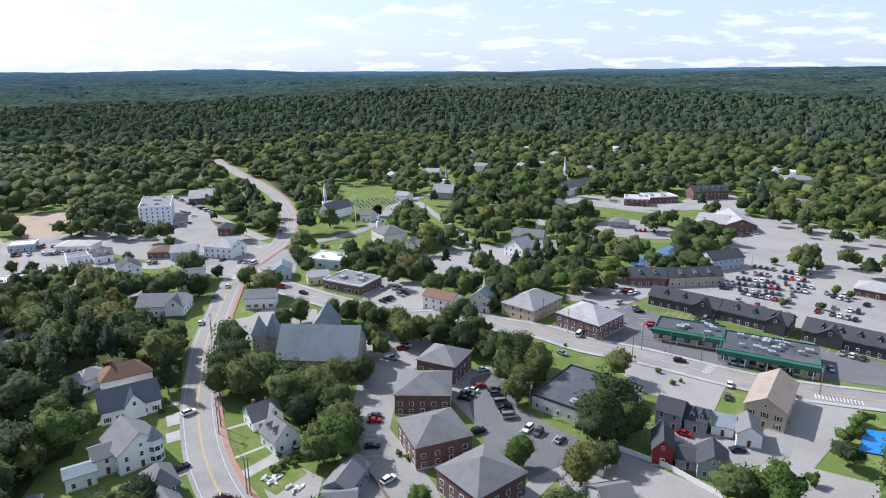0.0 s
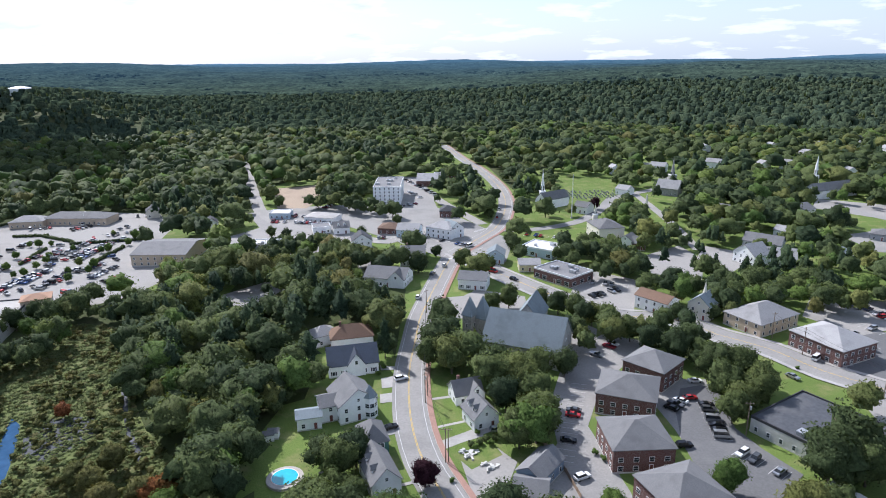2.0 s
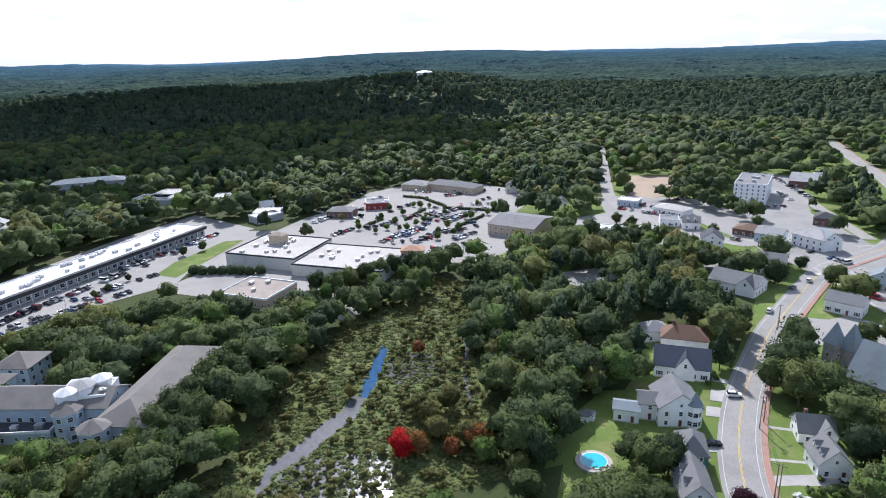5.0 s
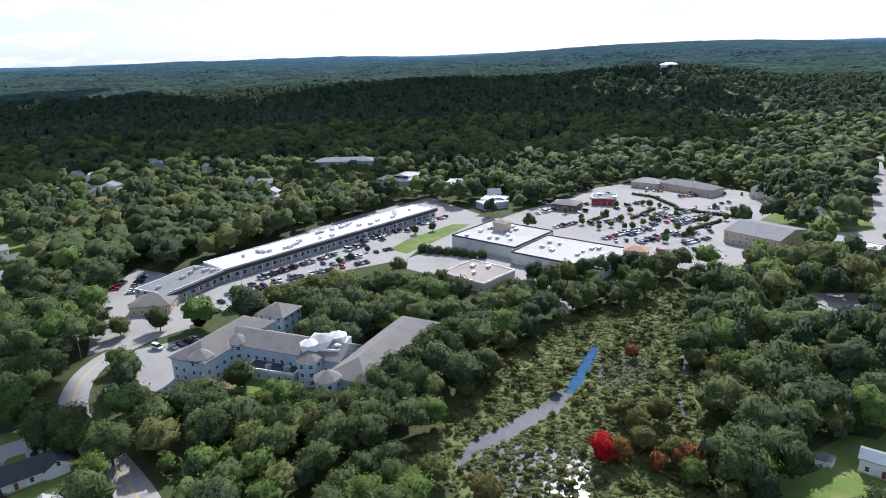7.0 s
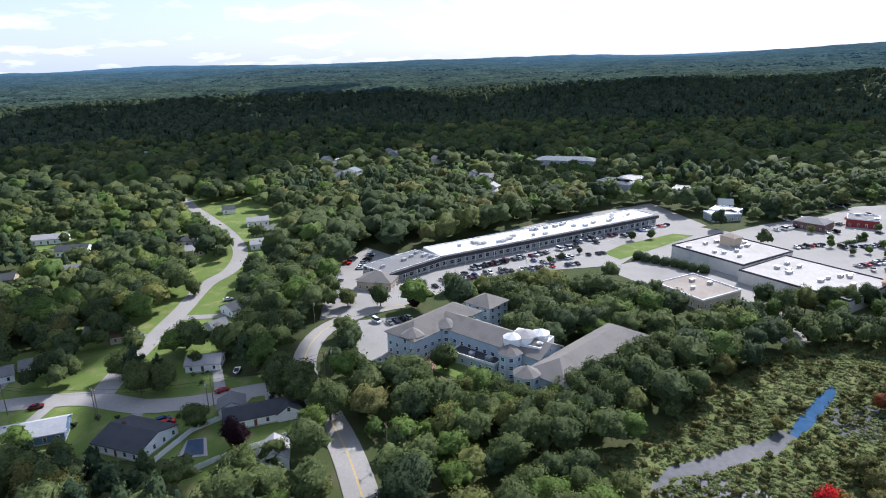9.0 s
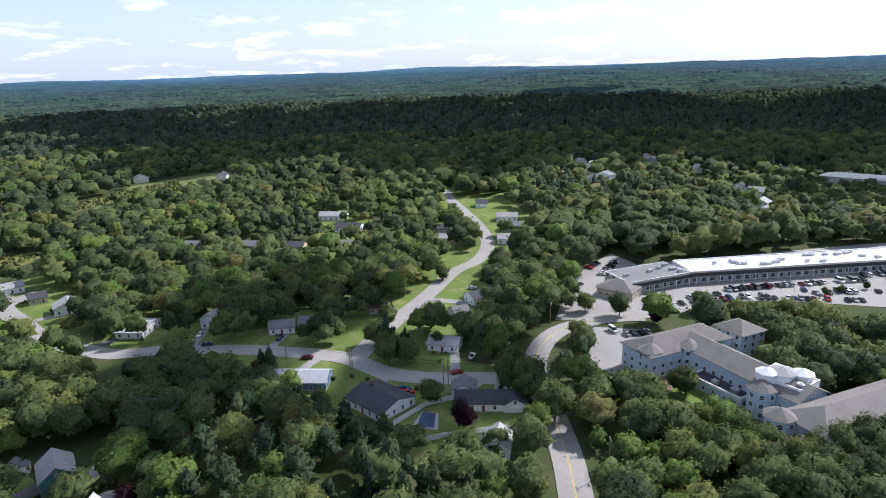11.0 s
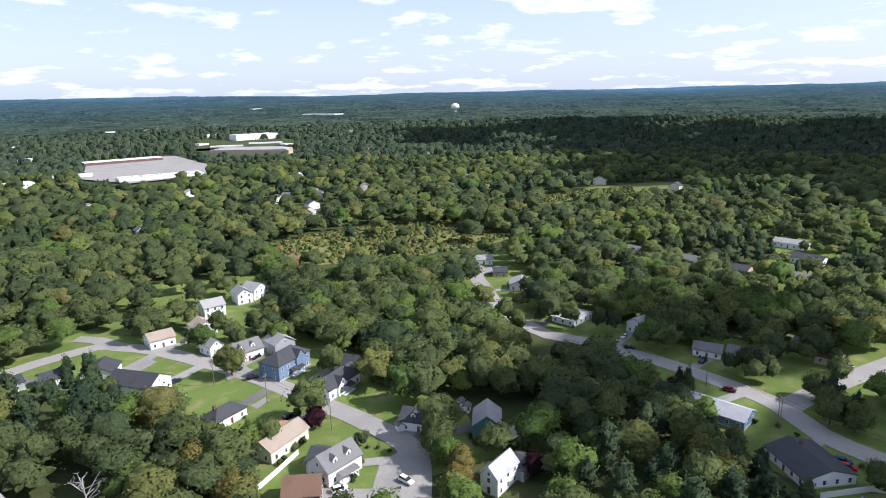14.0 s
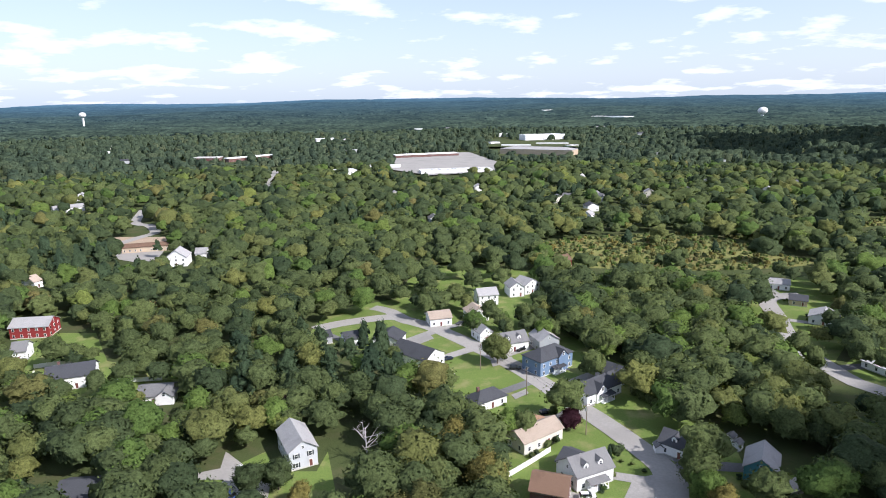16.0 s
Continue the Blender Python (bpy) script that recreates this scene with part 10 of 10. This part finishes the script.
def spire(x, y, base, z0, z1, z2, mat, label):
    """A steeple: square tower, open belfry and a tapering spire."""
    root = new("steeple")
    root.matrix_basis = pose(x, y, float(terr(x, y)), 0, 0, 20)
    tagged(root, label, "steeple")
    b = base
    part("tower", mesh_of("tower", *box_v(-b, b, -b, b, 0, z0), mat), root)
    part("cornice", mesh_of("cornice", *box_v(-b * 1.12, b * 1.12, -b * 1.12, b * 1.12, z0, z0 + 0.35), "trim"), root)
    part("belfry", mesh_of("belfry", *tube_v(0, 0, z0 + 0.35, z1, b * 0.72, b * 0.66, 8), mat), root)
    for k in range(4):
        part("louvre", mesh_of("louvre", *box_v(-b * 0.2, b * 0.2, -b * 0.72, -b * 0.55, z0 + 0.8, z1 - 0.6), "shutter"), root, m=pose(0, 0, 0, 0, 0, 90 * k + 22.5))
    part("spire", mesh_of("spire", *tube_v(0, 0, z1, z2, b * 0.62, 0.05, 8), mat), root)
    part("finial", mesh_of("finial", *tube_v(0, 0, z2, z2 + 1.2, 0.05, 0.03, 5), "steel"), root)


spire(-87.4, 460.4, 2.0, 11.5, 16.5, 28.0, "wall_white", "white wooden church steeple with a slender spire")
spire(113.0, 586.0, 2.0, 11.0, 16.0, 28.0, "wall_white", "white church steeple with a slender spire")
spire(2.8, 555.0, 2.6, 12.0, 15.0, 26.0, "wall_stone", "grey stone church tower with a slate spire")
spire(-41.0, 390.1, 1.3, 13.0, 15.5, 19.0, "wall_cream", "small clock cupola on the town hall")
spire(18.3, 272.4, 1.8, 8.0, 9.0, 15.0, "wall_cream", "corner turret with a slate cone roof")


def water_tower(x, y, h, r):
    root = new("water_tower")
    z = float(terr(x, y))
    root.location = (x, y, z)
    tagged(root, "distant white bulb-topped water tower over the woods", "water tower", "water towers")
    part("stem", mesh_of("stem", *tube_v(0, 0, 0, h, r * 0.3, r * 0.25, 10), "trim"), root)
    bm = bmesh.new()
    bmesh.ops.create_uvsphere(bm, u_segments=16, v_segments=10, radius=r)
    for v in bm.verts:
        v.co.z = v.co.z * 0.75 + h
    me = bpy.data.meshes.new("tank")
    bm.to_mesh(me)
    bm.free()
    me.materials.append(MATS["trim"])
    part("tank", me, root)


water_tower(-1056.5, -2043.0, 30.4, 15)
water_tower(1128.3, -2118.3, 48.5, 11)

# ---- pools and decks


def round_pool(x, y, r, mat, label, rim="deck", wide=1.6):
    root = new("swimming_pool")
    root.location = (x, y, float(terr(x, y)) + 0.05)
    tagged(root, label, "swimming pool")
    part("deck", mesh_of("deck", *tube_v(0, 0, 0.0, 0.75, r + wide, r + wide, 20), rim), root)
    part("wall", mesh_of("wall", *tube_v(0, 0, 0.75, 0.95, r + 0.18, r + 0.18, 24), "trim"), root)
    part("water", mesh_of("water", *tube_v(0, 0, 0.95, 0.97, r, r, 24), mat), root)


def deck_box(x, y, ang, w, d, h, mat, label, name="deck"):
    root = new(name)
    root.matrix_basis = pose(x, y, float(terr(x, y)), 0, 0, ang)
    tagged(root, label, name.replace("_", " "))
    part("platform", mesh_of("platform", *box_v(-w / 2, w / 2, -d / 2, d / 2, 0.02, h), mat), root)
    for sx in (-1, 1):
        part("railing", mesh_of("railing", *join_vf([box_v(sx * w / 2 - 0.05, sx * w / 2 + 0.05, -d / 2, d / 2, h + 0.85, h + 0.95)] + [box_v(sx * w / 2 - 0.05, sx * w / 2 + 0.05, -d / 2 + k * d / 5 - 0.05, -d / 2 + k * d / 5 + 0.05, h, h + 0.85) for k in range(6)]), "trim"), root)
    return root


round_pool(-88.6, 119.8, 3.4, "pool_liner", "round turquoise above-ground pool with a white deck", "deck", 1.5)
round_pool(-371.0, -103.5, 3.6, "pool_liner", "round blue above-ground pool", "deck", 0.6)
round_pool(-331.1, -90.9, 3.0, "pool_liner", "small bright blue pool", "concrete", 0.8)
lot([(-151.4, -81.6), (-160.5, -82.5), (-161.8, -77.2), (-152.6, -73.2)], "concrete", "pale concrete pool terrace", name="terrace")
lot([(-152.6, -80.3), (-160.2, -82.0), (-161.0, -77.7), (-153.2, -74.6)], "pool_cover", "rectangular pool under a dark blue cover", name="pool_cover", category="pool", z=0.25)
lot([(117.8, 157.5), (126.2, 168.6), (136.6, 166.1), (127.8, 153.4)], "pool_blue", "bright blue swimming pool", name="pool_water", category="pool", z=0.25)
deck_box(-96.9, -151.5, 20, 8, 5, 1.2, "deck", "grey timber deck behind the teal house")

# ---- cars too far off to pick apart
for col, rows in FAR_CARS.items():
    items, glassy = [], []
    for x, y, ang, kind, z in rows:
        m = pose(x, y, z, 0, 0, ang)
        low, top, wd = CAR_KINDS[kind]
        for prof, k, bag in ((low, 0.94, items), (top, 0.8, glassy)):
            v, f = loft_x(prof, wd if bag is items else wd * 0.9, k)
            bag.append(([m @ Vector(p) for p in v], f))
        (x1, z1), (x2, _) = top[1], top[2]
        v, f = box_v(x1 + 0.05, x2 - 0.05, -wd * 0.36, wd * 0.36, z1 - 0.02, z1 + 0.045)
        items.append(([m @ Vector(p) for p in v], f))
    lots = tagged(new("parked_cars", mesh_of("parked_cars", *join_vf(items), "paint_car_" + col)), f"many small {col} cars parked in distant rows", "cars", kind="stuff")
    part("car_windows", mesh_of("car_windows", *join_vf(glassy), "car_glass"), lots)

# ---------------------------------------------------------------- fair-weather clouds overhead


def cloud(x, y, z, rx, ry, seed):
    """A heaped cloud with a level base."""
    rng = random.Random(seed)
    bm = bmesh.new()
    for i in range(34):
        a, d = rng.uniform(0, 2 * math.pi), math.sqrt(rng.random())
        k = rng.uniform(0.20, 0.34) * (1.25 - 0.6 * d)
        m = Matrix.Translation((rx * d * math.cos(a), ry * d * math.sin(a), rng.uniform(0, 0.25) * min(rx, ry) * (1 - d))) @ Matrix.Diagonal((rx * k, ry * k, min(rx, ry) * k * 0.55, 1))
        bmesh.ops.create_icosphere(bm, subdivisions=2, radius=1.0, matrix=m)
    me = bpy.data.meshes.new("cloud")
    bm.to_mesh(me)
    bm.free()
    me.polygons.foreach_set("use_smooth", [True] * len(me.polygons))
    me.materials.append(MATS["cloud"])
    ob = new("cloud", me)
    ob.location = (x, y, z)
    return tagged(ob, "white heaped fair-weather cloud high over the woods", "cloud", "clouds", kind="structure")


# out of view, each set so that its shadow darkens a chosen stretch below
cloud(-1933.4, 221.9, 720.0, 520, 400, 1)
cloud(-1804.9, -250.0, 720.0, 520, 400, 2)
cloud(-1635.2, -799.0, 720.0, 430, 300, 3)
cloud(-1970.0, 617.1, 720.0, 430, 380, 4)
cloud(-1709.1, 929.9, 720.0, 420, 300, 5)
cloud(-1499.8, 761.1, 720.0, 260, 170, 10)
cloud(-2144.3, 852.4, 720.0, 380, 300, 11)
cloud(-1373.3, 874.6, 720.0, 150, 120, 12)
cloud(-1433.0, 648.4, 720.0, 200, 110, 14)
cloud(-1588.7, 595.2, 720.0, 260, 160, 15)
cloud(-2351.9, 27.6, 720.0, 400, 300, 13)
cloud(-1462.7, 131.7, 720.0, 240, 150, 6)
cloud(-1561.9, 408.9, 720.0, 200, 130, 7)
cloud(-1360.6, -174.9, 720.0, 200, 140, 8)
cloud(-675.6, 148.7, 520.0, 95, 60, 9)
cloud(-686.0, 234.0, 520.0, 52, 40, 16)
cloud(-1124.0, 94.0, 520.0, 110, 66, 17)
cloud(-1040.0, 402.0, 520.0, 80, 48, 18)

# ---------------------------------------------------------------- woods


def inside(poly, X, Y):
    c = np.zeros(X.shape, bool)
    x0, y0 = poly[-1]
    for x1, y1 in poly:
        cross = ((y1 > Y) != (y0 > Y)) & (X < (x0 - x1) * (Y - y1) / (y0 - y1 + 1e-9) + x1)
        c ^= cross
        x0, y0 = x1, y1
    return c


def blocked(X, Y, pad, houses=True):
    """Where no wild tree may stand: clearings, roads, buildings."""
    out = np.zeros(X.shape, bool)
    for p in CLEAR:
        lo, hi = p.min(0), p.max(0)
        m = (X > lo[0]) & (X < hi[0]) & (Y > lo[1]) & (Y < hi[1]) & ~out
        if m.any():
            idx = np.where(m)
            out[idx] |= inside(p, X[idx], Y[idx])
    for line, half in LINES:
        lo, hi = line.min(0) - 20, line.max(0) + 20
        m = (X > lo[0]) & (X < hi[0]) & (Y > lo[1]) & (Y < hi[1]) & ~out
        if m.any():
            idx = np.where(m)
            d = np.full(len(idx[0]), 1e9)
            for q in line:
                d = np.minimum(d, (X[idx] - q[0]) ** 2 + (Y[idx] - q[1]) ** 2)
            out[idx] |= d < (half + pad) ** 2
    for bx, by, ang, w, d in BUILT if houses else ():
        m = (np.abs(X - bx) < w + d) & (np.abs(Y - by) < w + d) & ~out
        if m.any():
            idx = np.where(m)
            c, s = math.cos(radians(ang)), math.sin(radians(ang))
            u, v = (X[idx] - bx) * c + (Y[idx] - by) * s, -(X[idx] - bx) * s + (Y[idx] - by) * c
            out[idx] |= (np.abs(u) < w / 2 + pad + 1) & (np.abs(v) < d / 2 + pad + 1)
    return out


def jitter_net(r0, r1, cell, pad, seed):
    n = int(r1 / cell) + 2
    gx, gy = np.meshgrid(np.arange(-n, n), np.arange(-n, n))
    X = (gx + 1.2 * hash2(gx, gy, seed)) * cell
    Y = (gy + 1.2 * hash2(gx, gy, seed + 1)) * cell
    R = np.hypot(X, Y)
    A = np.degrees(np.arctan2(-X, Y)) % 360
    m = (R > r0) & (R < r1) & ((A < 220) | (A > 318))
    X, Y = X[m], Y[m]
    k = ~blocked(X, Y, pad)
    X, Y = X[k], Y[k]
    h = 8.0 + 8.5 * hash2(np.round(X), np.round(Y), 3) ** 1.2 + 2.0 * np.sin(X * 0.013) * np.cos(Y * 0.011)
    sp = 0.78 + 0.22 * hash2(np.round(X), np.round(Y), 4)
    # drop most trees whose crowns would hide clearings, roads or houses from the camera
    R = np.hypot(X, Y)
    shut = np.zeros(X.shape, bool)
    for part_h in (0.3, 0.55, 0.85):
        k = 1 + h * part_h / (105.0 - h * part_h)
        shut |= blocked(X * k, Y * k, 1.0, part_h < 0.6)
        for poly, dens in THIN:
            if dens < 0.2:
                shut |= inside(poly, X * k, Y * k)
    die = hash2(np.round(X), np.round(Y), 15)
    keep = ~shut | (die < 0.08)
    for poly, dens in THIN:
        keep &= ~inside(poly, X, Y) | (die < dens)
    return np.stack([X, Y, h, sp], 1)[keep]


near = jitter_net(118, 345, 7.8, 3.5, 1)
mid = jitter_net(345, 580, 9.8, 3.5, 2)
near[:, 3] *= 1.28
mid[:, 2] *= 1.15
mid[:, 3] *= 1.24
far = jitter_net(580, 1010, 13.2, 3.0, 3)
far[:, 2] *= 1.15
far[:, 3] *= 1.42
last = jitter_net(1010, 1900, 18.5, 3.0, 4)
last[:, 2] *= 1.1
last[:, 3] *= 1.75
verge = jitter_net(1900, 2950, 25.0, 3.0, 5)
verge[:, 2] *= 1.1
verge[:, 3] *= 2.2
gro = np.array(GROVE)
keep = []
for line_, half_ in LINES:
    for q in range(len(gro)):
        if np.min(np.hypot(*(line_ - gro[q, :2]).T)) < half_ + 1.5:
            keep.append(q)
gro = np.delete(gro, sorted(set(keep)), 0)
gd = np.hypot(gro[:, 0], gro[:, 1])
near = np.concatenate([near, gro[gd < 345]])
mid = np.concatenate([mid, gro[(gd >= 345) & (gd < 580)]])
far = np.concatenate([far, gro[gd >= 580]])

PINEY = lambda P: (np.sin(P[:, 0] * 0.017 + 1.0) * np.sin(P[:, 1] * 0.021 + 0.5) + 0.7 * hash2(np.round(P[:, 0]), np.round(P[:, 1]), 6)) > 1.12
order = np.argsort(np.hypot(near[:, 0], near[:, 1]))
near = near[order]
SINGLE = 140
pn = PINEY(near)
for i in range(min(SINGLE, len(near))):
    x, y, h, sp = (float(v) for v in near[i])
    tint = hash2(np.array(round(x)), np.array(round(y)), 12)
    if pn[i]:
        tree(x, y, h * 1.08, 0.62, "leaf_pine", "pine")
    else:
        tree(x, y, h, sp, "leaf_fresh" if tint > 0.93 else "leaf_olive" if tint < 0.04 else "leaf")
rest, pr = near[SINGLE:], pn[SINGLE:]
LOD = {"near": (3, 290, 0.032, -0.3), "mid": (3, 30, 0.05, -0.36), "far": (2, 8, 0.08, -0.45), "last": (2, 0, 0.1, 0.2)}
for nm, P, pines in (("near", rest, pr), ("mid", mid, PINEY(mid)), ("far", far, PINEY(far)), ("last", last, PINEY(last))):
    sub, n, s, low = LOD[nm]
    tint = hash2(np.round(P[:, 0]), np.round(P[:, 1]), 12)
    kinds = (("round", "leaf", ~pines & (tint <= 0.86), "dense green broadleaved woodland"), ("round", "leaf_fresh", ~pines & (tint > 0.86) & (tint <= 0.98), "lighter green trees in the woodland"),
             ("round", "leaf_olive", ~pines & (tint > 0.98), "browning trees in the woodland"), ("pine", "leaf_pine", pines, "dark pines among the woodland"))
    for kind, mat, sel, words in kinds:
        if sel.sum():
            Q = P[sel].copy()
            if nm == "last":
                mat = "leaf_far_haze"
            if kind == "pine":
                Q[:, 2] *= 1.12
                Q[:, 3] *= 0.75
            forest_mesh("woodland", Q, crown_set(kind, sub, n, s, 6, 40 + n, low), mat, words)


def far_canopy(X, Y, R):
    top = 5.0 * canopy(X, Y, 34.0) + 5.0 * canopy(X, Y, 90.0)
    bare = blocked(X.ravel(), Y.ravel(), 2.0).reshape(X.shape)
    return terr(X, Y) + np.where(bare, -2.0, -1.0 + (7.0 + top) * np.clip((R - 1850) / 150, 0, 1))


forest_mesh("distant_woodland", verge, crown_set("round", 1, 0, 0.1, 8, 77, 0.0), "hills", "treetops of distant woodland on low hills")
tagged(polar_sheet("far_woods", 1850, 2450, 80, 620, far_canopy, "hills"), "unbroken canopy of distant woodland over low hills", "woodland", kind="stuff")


def ridges(X, Y, R):
    """Low wooded ridges, one behind the other."""
    A = np.arctan2(X, Y)
    z = terr(X, Y) + 4 + np.clip((R - 2300) / 250, 0, 1) * (5 * canopy(X, Y, 70.0) + 5 * canopy(X, Y, 200.0))
    for k, (rk, wk, hk) in enumerate(((2620, 110, 13), (3080, 130, 15), (3600, 150, 17), (4150, 170, 17), (4700, 160, 12))):
        swell = 0.5 + 0.5 * np.sin(A * (5 + 2 * k) + k * 1.7) * np.cos(A * (3 + k) + 0.9 * k)
        z = z + hk * swell * np.exp(-((R - rk - 120 * np.sin(A * 4 + k)) / wk) ** 2)
    return z


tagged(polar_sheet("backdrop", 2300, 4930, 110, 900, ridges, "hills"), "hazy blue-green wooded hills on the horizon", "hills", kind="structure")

# ---- reeds and bushes of the marsh
lo, hi = MARSH.min(0), MARSH.max(0)
rr = np.random.default_rng(8)
mx, my = rr.uniform(lo[0], hi[0], 24000), rr.uniform(lo[1], hi[1], 24000)
ok = inside(MARSH, mx, my)
for p in WATERS:
    ok &= ~inside(p, mx, my)
mx, my = mx[ok][:7500], my[ok][:7500]
hh = rr.uniform(0.25, 0.75, len(mx))
tall = rr.random(len(mx)) < 0.08
forest_mesh("marsh_reeds", np.stack([mx, my, hh, np.full(len(mx), 3.4)], 1)[~tall], crown_set("bush", 0, 22, 0.19, 5, 3, 0.0), "leaf_reed", "low green reeds and lily clumps of the marsh")
forest_mesh("marsh_bushes", np.stack([mx, my, hh * 4.0, np.full(len(mx), 1.1)], 1)[tall], crown_set("bush", 2, 70, 0.10, 5, 4, -0.3), "leaf_olive", "brownish bushes standing in the marsh")

# ---- bushes and tall grass of the open strip under the power line
for poly, dens in THIN:
    if dens != 0.12:
        continue
    lo, hi = poly.min(0), poly.max(0)
    bx, by = rr.uniform(lo[0], hi[0], 9000), rr.uniform(lo[1], hi[1], 9000)
    ok = inside(poly, bx, by)
    bx, by = bx[ok][:1500], by[ok][:1500]
    size = rr.uniform(0.8, 3.2, len(bx))
    pick = rr.random(len(bx))
    for lo_, hi_, mat, words in ((0.0, 0.5, "leaf_reed", "tall yellow-green grass clumps in the open strip"), (0.5, 0.7, "leaf_gold", "golden bushes in the open strip"), (0.7, 0.9, "leaf_fresh", "bright green bushes in the open strip"), (0.9, 1.0, "leaf_olive", "browning bushes in the open strip")):
        sel = (pick >= lo_) & (pick < hi_)
        forest_mesh("meadow_bushes", np.stack([bx, by, size, np.full(len(bx), 1.5)], 1)[sel], crown_set("bush", 2, 20, 0.13, 4, 6, -0.1), mat, words)
